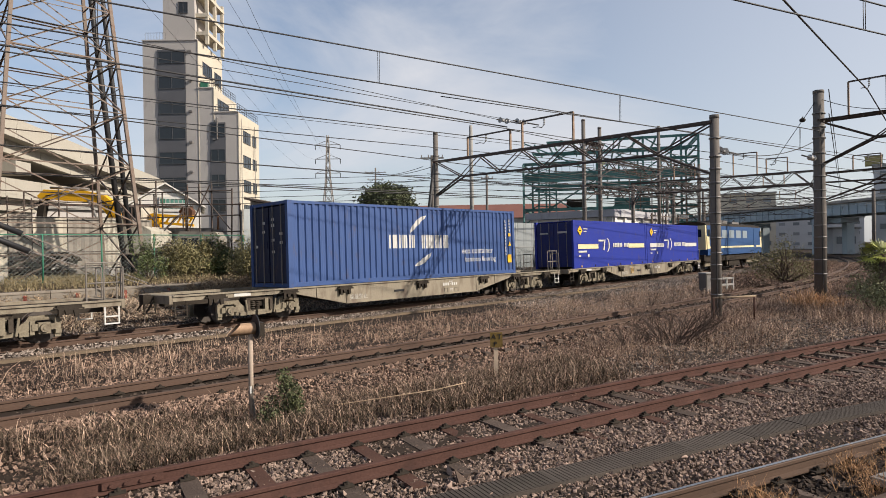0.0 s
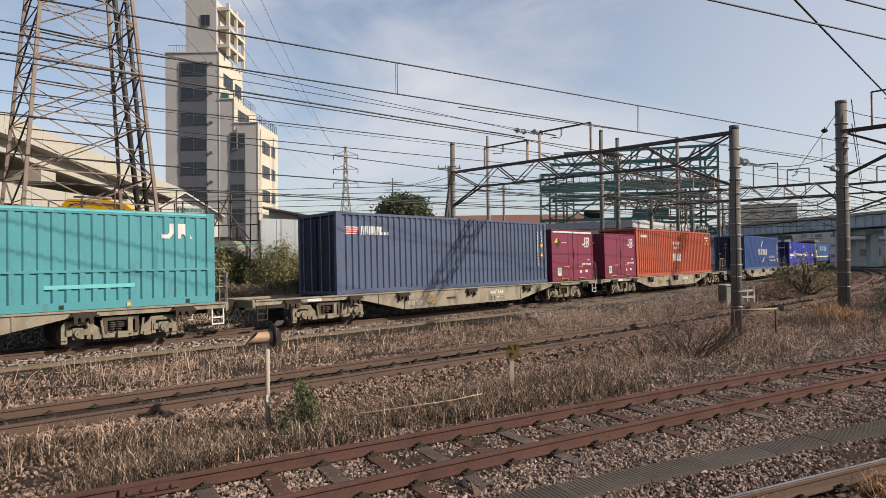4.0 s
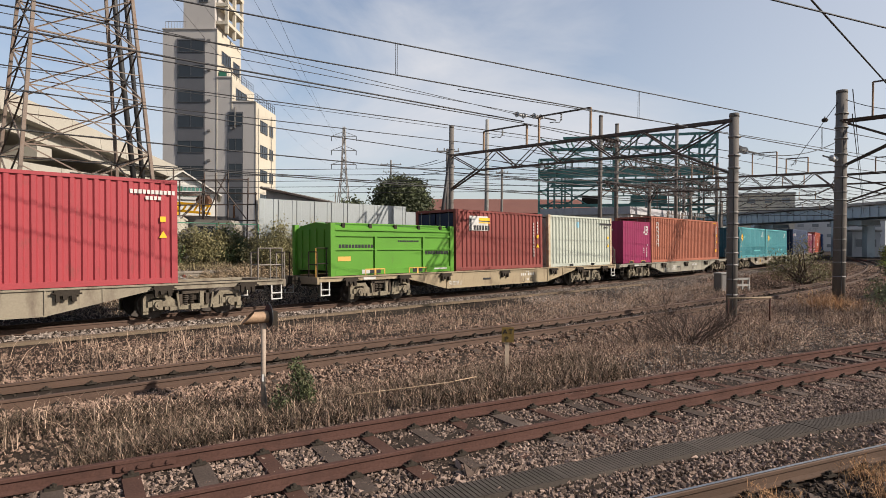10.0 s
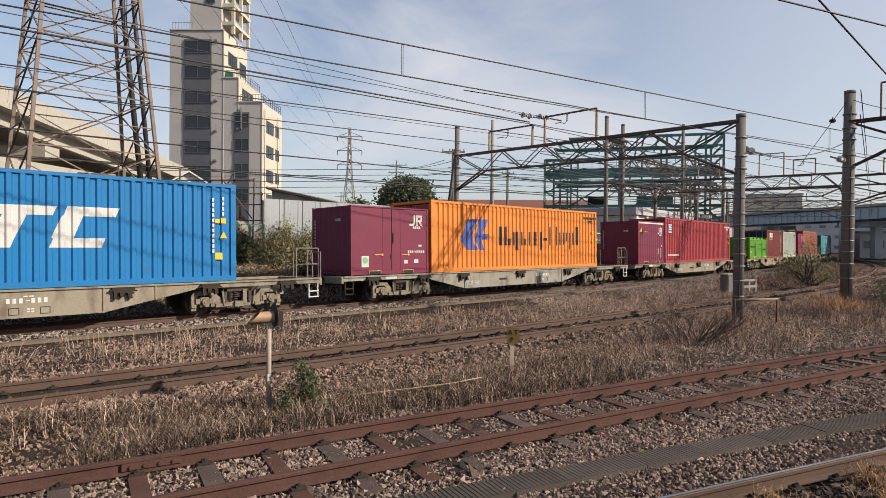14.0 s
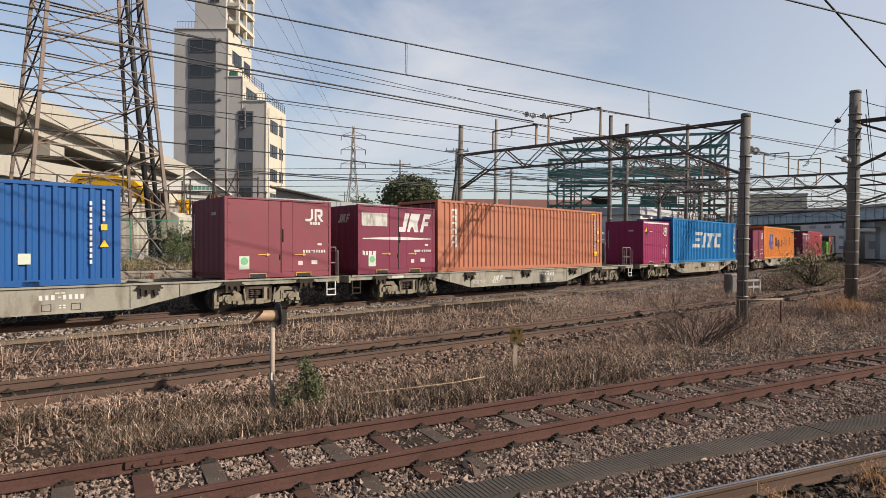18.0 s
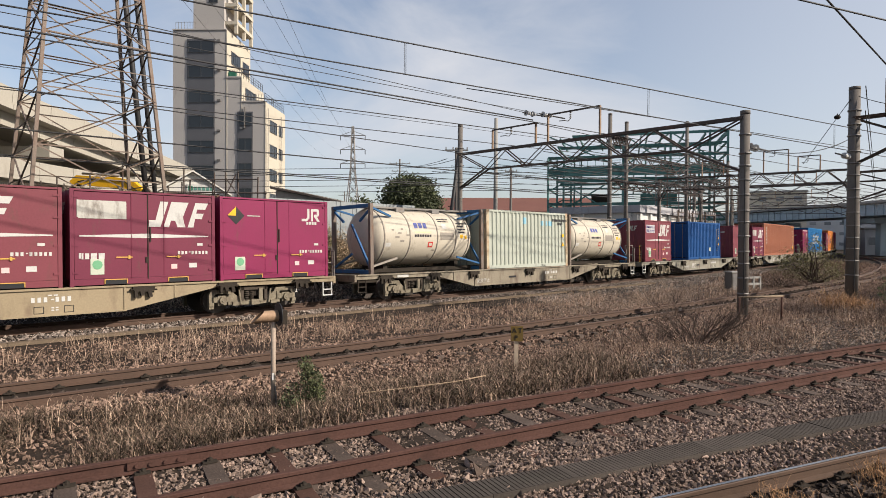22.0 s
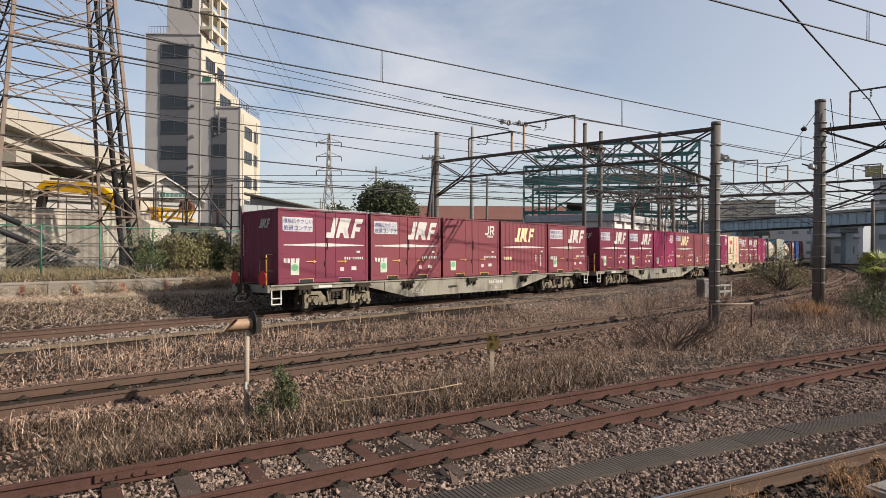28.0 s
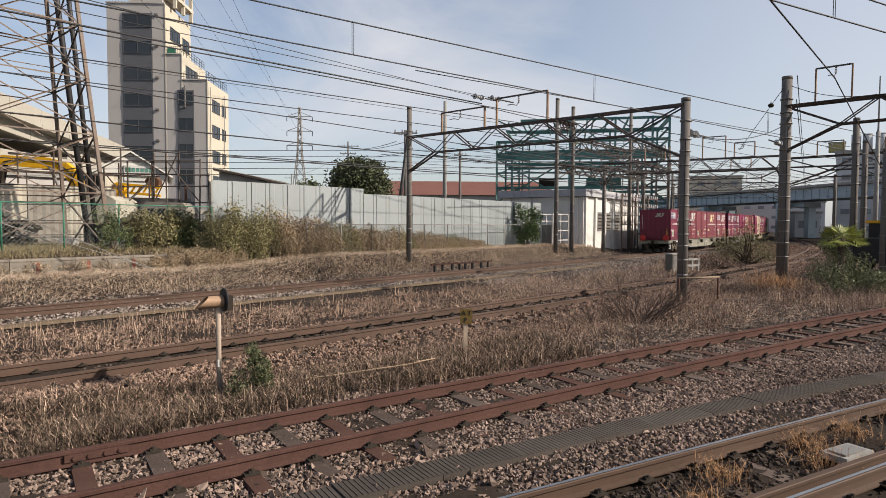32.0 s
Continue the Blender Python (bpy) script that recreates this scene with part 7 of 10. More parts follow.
def tower_building():
    t = thing("stepped_office_building", pose(-39.0, 80.0, 0.0), "tall stepped concrete office building, sunlit sides cream, shaded fronts grey", "building")
    D = 8.6
    # widths measured from the left edge
    wings = [("tower_block", 0.0, 7.19, 29.8), ("middle_block", 7.19, 9.19, 23.5), ("low_block", 9.19, 12.37, 20.3)]
    for name, x0, x1, h in wings:
        # fronts greyer, east walls creamier: shaded and sunlit sides put into wall colour
        boxes_part(name, [((x0 + x1) / 2, D / 2, h / 2, x1 - x0 - 0.004, D, h)], GREY_WALL, t)
        boxes_part("east_wall", [(x1 + 0.05, D / 2, h / 2, 0.1, D + 0.1, h)], CREAM_WALL, t)
        boxes_part("parapet", [((x0 + x1) / 2, -0.02, h + 0.06, x1 - x0 + 0.1, 0.2, 0.16)], GREY_WALL, t)
    # roof tower with open frame
    boxes_part("roof_tower", [(4.4, 3.2, 33.6, 4.2, 4.4, 7.6)], GREY_WALL, t)
    pane_row(t, 4.4, 5.6, 33.8, 35.2, 0.98, 2)
    for z in (31.2, 33.6, 36.2):
        boxes_part("roof_frame_slab", [(7.3, 4.4, z, 1.7, 6.2, 0.45)], CREAM_WALL, t)
    for fy in (1.6, 4.4, 7.2):
        boxes_part("roof_frame_column", [(7.9, fy, 33.4, 0.4, 0.4, 7.2)], CREAM_WALL, t)
    for x0, x1, z, y in ((0.3, 3.0, 29.9, 0.15), (7.4, 9.1, 23.6, 0.3), (9.4, 12.2, 20.4, 0.3)):
        bm = bmesh.new()
        for i in range(8):
            xx = x0 + (x1 - x0) * i / 7
            add_tube(bm, (xx, y, z), (xx, y, z + 1.0), 0.025, 0.025, 5)
        add_tube(bm, (x0, y, z + 1.0), (x1, y, z + 1.0), 0.03, 0.03, 5)
        part("roof_railing", bm, GALV, t)
    # east railings on the steps
    for x, z in ((9.15, 23.6), (12.3, 20.4)):
        bm = bmesh.new()
        for i in range(10):
            add_tube(bm, (x, D * i / 9, z), (x, D * i / 9, z + 1.1), 0.03, 0.03, 5)
        for dz in (0.4, 0.75, 1.1):
            add_tube(bm, (x, 0, z + dz), (x, D, z + dz), 0.03, 0.03, 5)
        part("roof_railing", bm, DARK_STEEL, t)
    boxes_part("green_awning", [(7.9, 0.4, 24.0, 0.9, 0.5, 0.7)], GREEN_PAINT, t)
    # glazing strips on the front
    for x0, x1, top, floors in ((1.93, 5.63, 28.6, 7), (8.67, 10.74, 19.0, 4)):
        boxes_part("glazing_strip", [((x0 + x1) / 2, -0.03, (top + 1) / 2, x1 - x0, 0.1, top - 1)], DARK_PANEL, t)
        for k in range(floors):
            z1 = top - 0.25 - k * 3.3
            if z1 - 1.5 > 4:
                pane_row(t, x0 + 0.15, x1 - 0.1, z1 - 1.5, z1, -0.08, 2)
    # windows on the sunlit side
    for k in range(6):
        z1 = 18.2 - k * 3.3
        if z1 > 5:
            pane_row(t, 1.6, 4.6, z1 - 1.5, z1, 12.47, 3, 1, "y")
            pane_row(t, 5.6, 7.2, z1 - 1.4, z1, 12.47, 2, 1, "y")
    pane_row(t, 1.4, 4.6, 25.8, 27.4, 7.29, 4, 1, "y")
    pane_row(t, 5.6, 8.0, 25.6, 27.2, 7.29, 3, 1, "y")
    pane_row(t, 1.2, 5.4, 20.9, 22.4, 9.29, 4, 1, "y")
    for x, z in ((6.2, 28.4), (6.2, 24.5), (6.2, 20.5), (6.2, 16.5), (6.2, 12.6), (9.3, 16.8)):
        boxes_part("vent_hood", [(x, -0.12, z, 0.42, 0.25, 0.25)], GALV, t)
    bm = bmesh.new()
    add_tube(bm, (12.7, 0.3, 0), (12.7, 0.3, 19.5), 0.05, 0.05, 6)
    add_tube(bm, (12.7, 6.0, 0), (12.7, 6.0, 19.5), 0.05, 0.05, 6)
    part("downpipe", bm, GALV, t)
    boxes_part("hanging_sign", [(9.7, -0.2, 18.2, 0.1, 0.25, 2.8)], GALV, t)


tower_building()


def gable_shed():
    s = thing("gabled_shed", pose(-18.6, 41.0, 0.4, 0, 0, 22), "white gabled warehouse with a sign on its wall", "warehouse")
    wall = material("white_shed_sheet", (0.68, 0.65, 0.59), 0.7, 0, 0.08, 0.6, 12, 0.05, (0.40, 0.36, 0.30), 0.2, 0.6, 3.0)
    bm = bmesh.new()
    add_prism(bm, [(-2.2, 0), (2.2, 0), (2.2, 4.9), (0, 6.3), (-2.2, 4.9)], 0, 8, "y")
    part("wall", bm, wall, s)
    for k in (-1, 1):
        bm = bmesh.new()
        add_prism(bm, [(0, 6.34), (k * 2.5, 4.75), (k * 2.5, 4.86), (0, 6.45)], -0.3, 8.2, "y")
        part("roof_slope", bm, wall, s)
    boxes_part("sign_board", [(0.55, -0.06, 5.0, 1.9, 0.08, 1.0)], WHITE, s)
    boxes_part("sign_mark", [(-0.15, -0.12, 5.22, 0.28, 0.02, 0.3)], GREEN_PAINT, s)
    boxes_part("sign_writing", [(0.15 + 0.26 * i, -0.12, 5.22, 0.19, 0.02, 0.24) for i in range(5)] + [(-0.1 + 0.25 * i, -0.12, 4.78, 0.17, 0.02, 0.14) for i in range(6)], paint("paint_dull_green_ink", (0.10, 0.25, 0.2), 0.1), s)
    w = thing("long_white_store", pose(-29.5, 37.0, 0.4, 0, 0, 50), "long white storage hall behind the yard", "warehouse")
    boxes_part("wall", [(3, 3, 2.4, 15, 6, 4.8)], GREY_WALL, w)
    boxes_part("roof", [(3, 3, 4.9, 15.5, 6.5, 0.22)], CONCRETE, w)
    for k in range(3):
        boxes_part("roller_door", [(-1 + k * 3.8, -0.05, 1.6, 2.6, 0.1, 3.2)], GALV, w)


gable_shed()

DIGGER = paint("paint_digger_yellow", (0.78, 0.40, 0.01), 0.12)


def boom(parent, pts, width, mat, name):
    """A box-section arm along points (x, z, depth)."""
    bm = bmesh.new()
    rings = []
    for i, (x, z, h) in enumerate(pts):
        (xa, za, _), (xb, zb, _) = pts[max(0, i - 1)], pts[min(len(pts) - 1, i + 1)]
        way = Vector((xb - xa, 0, zb - za)).normalized()
        up = Vector((-way.z, 0, way.x)) * h / 2
        rings.append([bm.verts.new(Vector((x, k * width / 2, z)) + up * j) for k, j in ((-1, -1), (1, -1), (1, 1), (-1, 1))])
    for r, q in zip(rings, rings[1:]):
        for k in range(4):
            bm.faces.new((r[k], r[(k + 1) % 4], q[(k + 1) % 4], q[k]))
    bm.faces.new(rings[0][::-1])
    bm.faces.new(rings[-1])
    part(name, bm, mat, parent)


def arch_excavator(x, y):
    """A tracked excavator whose boom arches over and comes down at its far end."""
    d = thing("excavator", pose(x, y, gz(x, y)), "yellow-armed tracked excavator with a pale body", "excavator", "machines in the yard")
    for s in (-1, 1):
        bm = bmesh.new()
        add_prism(bm, [(-1.5, 0.35), (-1.2, 0.0), (1.6, 0.0), (1.9, 0.35), (1.7, 0.75), (-1.3, 0.75)], s * 1.1 - 0.28, s * 1.1 + 0.28)
        part("crawler", bm, BLACK, d)
    boxes_part("turntable", [(0.2, 0, 0.9, 1.6, 1.6, 0.3)], UNDER, d)
    bm = bmesh.new()
    add_prism(bm, [(-0.9, 1.05), (2.2, 1.05), (2.5, 1.3), (2.5, 2.2), (2.1, 2.45), (0.6, 2.45), (0.4, 2.0), (-0.9, 1.9)], -1.2, 1.2)
    part("body", bm, WHITE_WORN, d)
    c = boxes_part("cab", [(-0.9, -0.7, 2.15, 1.3, 1.0, 1.6)], FRAME_GREY, d)
    boxes_part("cab_window", [(-0.9, -1.215, 2.45, 1.05, 0.03, 0.75), (-1.56, -0.7, 2.4, 0.03, 0.8, 0.9)], MATS["glass"], c)
    boom(d, [(0.0, 2.0, 0.45), (-0.04, 3.14, 0.55), (-0.21, 3.54, 0.66), (-0.65, 3.94, 0.62), (-1.55, 4.16, 0.58), (-2.79, 4.22, 0.54), (-3.68, 4.30, 0.5), (-3.95, 4.05, 0.42)], 0.42, DIGGER, "boom")
    boom(d, [(-3.75, 4.3, 0.34), (-3.98, 3.2, 0.36), (-3.94, 2.0, 0.3)], 0.34, UNDER, "stick")
    boom(d, [(-3.95, 2.1, 0.3), (-3.6, 1.3, 0.9), (-3.3, 0.8, 0.5)], 0.9, UNDER, "bucket")
    bm = bmesh.new()
    add_tube(bm, (-0.5, -0.26, 2.2), (-1.3, -0.26, 3.95), 0.09, 0.07, 8)
    add_tube(bm, (-1.4, 0.0, 4.55), (-3.5, 0.0, 4.66), 0.08, 0.06, 8)
    part("ram", bm, GALV, d)
    bm = bmesh.new()
    add_pipe(bm, [(0.1, -0.24, 2.6), (-0.3, -0.24, 3.7), (-1.0, -0.24, 4.2), (-2.6, -0.24, 4.35), (-3.6, -0.24, 4.2)], 0.03)
    part("hose", bm, BLACK, d)


WHITE_WORN = paint("paint_worn_cream_white", (0.50, 0.46, 0.37), 0.4)
arch_excavator(-17.7, 33.0)


def grapple_truck(x, y):
    t = thing("grapple_truck", pose(x, y, gz(x, y)), "white heavy truck with a folded yellow grapple crane", "truck", "machines in the yard")
    c = boxes_part("cab", [(0, 0, 2.85, 1.75, 2.2, 1.9)], WHITE_WORN, t)
    boxes_part("cab_window", [(0.2, -1.115, 3.35, 1.0, 0.03, 0.65), (-0.89, 0, 3.3, 0.03, 1.8, 0.7)], MATS["glass"], c)
    boxes_part("cab_base", [(0, 0, 1.5, 1.7, 2.1, 0.8)], FRAME_GREY, t)
    boxes_part("bed", [(3.3, 0, 1.75, 4.6, 2.2, 0.25)], FRAME_GREY, t)
    boxes_part("side_board", [(3.3, -1.1, 2.15, 4.6, 0.06, 0.6)], GALV, t)
    boxes_part("chassis", [(2.3, 0, 1.15, 6.2, 0.9, 0.5)], UNDER, t)
    for px in (0, 3.0, 4.4):
        for k in (-1, 1):
            bm = bmesh.new()
            add_tube(bm, (px, k * 0.9 - 0.15, 0.55), (px, k * 0.9 + 0.15, 0.55), 0.55, 0.55, 18)
            part("wheel", bm, BLACK, t)
    bm = bmesh.new()
    for z in (2.75, 3.2):
        add_bar(bm, (1.2, -0.3, z + 0.1), (3.6, -0.3, z - 0.12), 0.16, 0.14)
    for k in range(7):
        u = 1.3 + 0.34 * k
        add_bar(bm, (u, -0.3, 2.8), (u + 0.25, -0.3, 3.2), 0.09, 0.09)
    part("crane_boom", bm, DIGGER, t)
    boxes_part("crane_post", [(1.25, 0, 2.6, 0.5, 0.5, 1.5)], DIGGER, t)
    for k in range(4):
        boom(t, [(2.9 + 0.1 * k, 3.75, 0.12), (2.75 + 0.22 * k, 3.45, 0.2), (2.9 + 0.16 * k, 3.05, 0.12)], 0.2 + 0.1 * k, RUSTY_DARK, "grapple_tine")


RUSTY_DARK = material("dark_rusty_grapple", (0.13, 0.07, 0.045), 0.85, 0.1, 0.3, 3, 30, 0.2)
grapple_truck(-18.0, 35.6)


def site_screen():
    """Pale site sheets with gaps, in front of the machines."""
    w = thing("site_screen", Matrix.Translation((-15.6, 32.4, 0)) @ Matrix.Rotation(radians(36), 4, "Z") @ Matrix.Translation((15.6, -31.6, 0)), "patched cream and grey site sheeting on a pipe frame", "screen")
    rng = random.Random(12)
    x = -27.0
    while x < -15.6:
        width = rng.choice((0.9, 0.9, 1.4))
        top = 4.05 - 0.02 * (x + 20) + rng.uniform(-0.12, 0.05)
        lo = rng.choice((1.15, 2.3, 2.3, 2.6))
        y = 31.6 + rng.uniform(-0.05, 0.05)
        bm = bmesh.new()
        rows = [(x + width * k / 8, 0.025 * (k % 2)) for k in range(9)]
        add_sheet(bm, rows, lo, top, y, -1)
        add_sheet(bm, rows[::-1], lo, top, y + 0.03, -1)
        part("sheet", bm, rng.choice((WHITE_WORN, CREAM_WALL, CREAM_WALL, FRAME_GREY)), w)
        bm = bmesh.new()
        add_tube(bm, (x - 0.04, y + 0.1, 1.0), (x - 0.04, y + 0.1, top + rng.uniform(0.1, 0.9)), 0.03, 0.03, 6)
        part("post", bm, GANTRY_STEEL, w)
        x += width + rng.choice((0.06, 0.1, 0.5))
    for z in (1.5, 2.2, 3.1, 3.9):
        bm = bmesh.new()
        add_tube(bm, (-27.0, 31.45, z), (-15.4, 31.45, z + 0.1), 0.028, 0.028, 6)
        part("ledger", bm, GANTRY_STEEL, w)


site_screen()


def rough_scaffold():
    s = thing("pipe_scaffold", Matrix(), "crooked scaffold of thin steel pipes beside the shed", "scaffold")
    for x, z, lean in ((-16.9, 5.2, 0.05), (-15.6, 5.5, 0.0), (-14.23, 5.95, 0.03), (-13.52, 5.96, -0.04), (-12.87, 6.03, 0.02), (-11.81, 5.69, 0.1), (-11.2, 4.9, -0.1)):
        bm = bmesh.new()
        add_tube(bm, (x, 34.0, gz(x, 34.0)), (x + lean, 34.0, z), 0.045, 0.045, 6)
        part("upright", bm, GANTRY_STEEL, s)
    for x0, z0, x1, z1 in ((-16.95, 5.5, -11.7, 5.57), (-16.95, 4.85, -11.2, 4.79), (-16.95, 4.1, -11.2, 4.2), (-15.7, 3.2, -11.2, 3.3)):
        bm = bmesh.new()
        add_tube(bm, (x0, 33.95, z0), (x1, 33.95, z1), 0.04, 0.04, 6)
        part("ledger", bm, GANTRY_STEEL, s)
    for x0, z0, x1, z1 in ((-14.2, 3.2, -12.9, 5.9), (-13.5, 5.6, -11.8, 3.4), (-16.8, 4.9, -15.6, 3.4)):
        bm = bmesh.new()
        add_tube(bm, (x0, 33.9, z0), (x1, 33.9, z1), 0.035, 0.035, 6)
        part("brace", bm, GANTRY_STEEL, s)


rough_scaffold()


def lean_to():
    """A low sloping roof behind the hoarding."""
    r = thing("lean_to_shed", Matrix(), "low shed with a sloping brown corrugated roof", "shed")
    bm = bmesh.new()
    rows = [(-10.4, 5.0), (-9.4, 4.82), (-8.2, 4.58), (-6.6, 4.22)]
    add_prism(bm, rows + [(x, z - 0.10) for x, z in rows[::-1]], 32.0, 35.0)
    part("roof", bm, GANTRY_STEEL, r)
    bm = bmesh.new()
    add_prism(bm, [(-10.2, 0.4), (-6.8, 0.4)] + [(-6.8, 4.15), (-8.2, 4.46), (-9.4, 4.70), (-10.2, 4.85)], 32.4, 34.7)
    part("wall", bm, GREY_WALL, r)
    bm = bmesh.new()
    for k in range(18):
        x = -10.35 + 0.21 * k
        add_bar(bm, (x, 32.0, 5.03 - 0.2 * (x + 10.4)), (x, 35.0, 5.03 - 0.2 * (x + 10.4)), 0.05, 0.05)
    tagged(part("roof_rib", bm, GALV_PALE, r), kind="stuff")


lean_to()


def compressor(x, y):
    c = thing("site_compressor", pose(x, y, gz(x, y)), "dark grey wheeled site compressor among clutter", "machine", "machines in the yard")
    bm = bmesh.new()
    add_prism(bm, [(-1.1, 0.8), (1.1, 0.8), (1.1, 2.0), (0.9, 2.25), (-0.9, 2.3), (-1.1, 2.1)], -0.8, 0.8)
    part("housing", bm, FRAME_GREY, c)
    boxes_part("grille", [(-0.4, -0.82, 1.6, 0.9, 0.04, 0.7), (0.6, -0.82, 1.5, 0.5, 0.04, 0.5)], BLACK, c)
    boxes_part("frame", [(0, 0, 0.65, 2.3, 1.4, 0.2)], FRAME_GREY, c)
    for px in (-0.7, 0.7):
        bm = bmesh.new()
        add_tube(bm, (px, -0.85, 0.4), (px, -0.6, 0.4), 0.4, 0.4, 16)
        add_tube(bm, (px, 0.6, 0.4), (px, 0.85, 0.4), 0.4, 0.4, 16)
        part("wheel", bm, BLACK, c)
    bm = bmesh.new()
    add_tube(bm, (0.7, 0.2, 2.4), (0.7, 0.2, 3.1), 0.06, 0.06, 8)
    part("exhaust", bm, RUSTY_DARK, c)


compressor(-12.7, 32.4)


def yard_truck(x, y, yaw, label, mat):
    t = thing("flatbed_truck", pose(x, y, gz(x, y), 0, 0, yaw), label, "truck", "machines in the yard")
    c = boxes_part("cab", [(2.4, 0, 1.55, 1.5, 2.0, 1.9)], mat, t)
    boxes_part("cab_window", [(3.16, 0, 1.95, 0.03, 1.7, 0.75), (2.5, -1.01, 1.95, 0.9, 0.03, 0.7)], MATS["glass"], c)
    boxes_part("bed", [(-0.8, 0, 1.0, 4.8, 2.1, 0.2)], GALV, t)
    boxes_part("side_board", [(-0.8, -1.05, 1.35, 4.8, 0.06, 0.55)], mat, t)
    boxes_part("side_board", [(-0.8, 1.05, 1.35, 4.8, 0.06, 0.55)], mat, t)
    for px in (-2.3, 2.2):
        for s in (-1, 1):
            bm = bmesh.new()
            add_tube(bm, (px, s * 0.85 - 0.13, 0.45), (px, s * 0.85 + 0.13, 0.45), 0.45, 0.45, 18)
            part("wheel", bm, BLACK, t)


yard_truck(-25.5, 34.5, 200, "pale green truck parked among equipment", MATS["label"])
yard_truck(-13.2, 37.6, 30, "white tipper truck parked behind scaffolding", WHITE)


def scaffold(x, y, yaw, n, h):
    s = thing("pipe_scaffold", pose(x, y, gz(x, y), 0, 0, yaw), "open scaffold of thin steel pipes", "scaffold")
    for i in range(n + 1):
        bm = bmesh.new()
        add_tube(bm, (i * 1.5, 0, 0), (i * 1.5, 0, h + (0.4 if i % 2 else -0.2)), 0.04, 0.04, 6)
        part("upright", bm, GANTRY_STEEL, s)
    for z in (1.2, 2.4, 3.6, 4.6):
        if z < h:
            bm = bmesh.new()
            add_tube(bm, (-0.3, 0.03, z), (n * 1.5 + 0.4, 0.03, z), 0.035, 0.035, 6)
            part("ledger", bm, GANTRY_STEEL, s)
    for i in range(n // 2):
        bm = bmesh.new()
        add_tube(bm, (i * 3.0, -0.03, 0.3), (i * 3.0 + 3.0, -0.03, 3.4), 0.03, 0.03, 6)
        part("brace", bm, GANTRY_STEEL, s)


scaffold(-25.0, 28.5, 32, 8, 3.9)
scaffold(-19.5, 31.0, 30, 4, 4.6)
for i, (x, y, yaw, sx, sy, sz) in enumerate(((-22.5, 30.6, 40, 5.0, 1.2, 1.5), (-27.0, 31.0, 44, 3.2, 2.4, 2.6), (-10.2, 34.0, 35, 2.2, 1.4, 1.0))):
    c = thing("steel_bin", pose(x, y, gz(x, y), 0, 0, yaw), "dull grey steel skip standing in the yard", "skip", "bins in the yard")
    bm = bmesh.new()
    add_prism(bm, [(-sx / 2 + 0.2, 0.1), (sx / 2 - 0.2, 0.1), (sx / 2, sz), (-sx / 2, sz)], -sy / 2, sy / 2)
    part("tub", bm, CREAM_WALL if i % 2 == 0 else GALV, c)
    for k in range(4):
        boxes_part("rib", [(-sx / 2 + sx * (k + 0.5) / 4, -sy / 2 - 0.03, sz * 0.55, 0.08, 0.06, sz * 0.85)], GALV, c)
    boxes_part("rim", [(0, -sy / 2 - 0.03, sz, sx + 0.05, 0.08, 0.08), (0, sy / 2 + 0.03, sz, sx + 0.05, 0.08, 0.08)], GALV, c)
    boxes_part("skid", [(-sx / 4, 0, 0.05, 0.15, sy, 0.1), (sx / 4, 0, 0.05, 0.15, sy, 0.1)], UNDER, c)


def scrap_pile(x, y, w, d, h, n, seed):
    """Pipes, boards and lumps thrown together."""
    rng = random.Random(seed)
    t = thing("scrap_pile", pose(x, y, gz(x, y)), "heap of grey and brown steel scrap and boards", "scrap", "yard clutter")
    for mat, share_of in ((GANTRY_STEEL, 0.5), (FRAME_GREY, 0.3), (UNDER, 0.2)):
        bm = bmesh.new()
        for _ in range(int(n * share_of)):
            u = rng.uniform(-1, 1)
            z = rng.uniform(0, h) * (1 - u * u * 0.6)
            a, e = rng.uniform(0, 6.28), rng.uniform(-0.5, 0.9)
            p = Vector((u * w / 2, rng.uniform(-d / 2, d / 2), z))
            q = p + Vector((math.cos(a) * math.cos(e), math.sin(a) * math.cos(e), math.sin(e))) * rng.uniform(0.4, 1.8)
            if q.z < 0.02:
                q.z = 0.02
            add_bar(bm, p, q, rng.choice((0.05, 0.08, 0.3)), rng.choice((0.04, 0.06)))
        tagged(part("scrap", bm, mat, t), kind="stuff")


scrap_pile(-11.5, 34.2, 3.2, 1.6, 2.2, 60, 1)
scrap_pile(-9.0, 35.6, 3.0, 1.5, 1.9, 50, 2)
scrap_pile(-15.0, 33.2, 3.0, 1.4, 1.8, 50, 3)
scrap_pile(-20.0, 29.8, 4.5, 1.4, 1.6, 60, 4)
scrap_pile(-24.5, 27.6, 4.5, 1.4, 1.5, 60, 5)


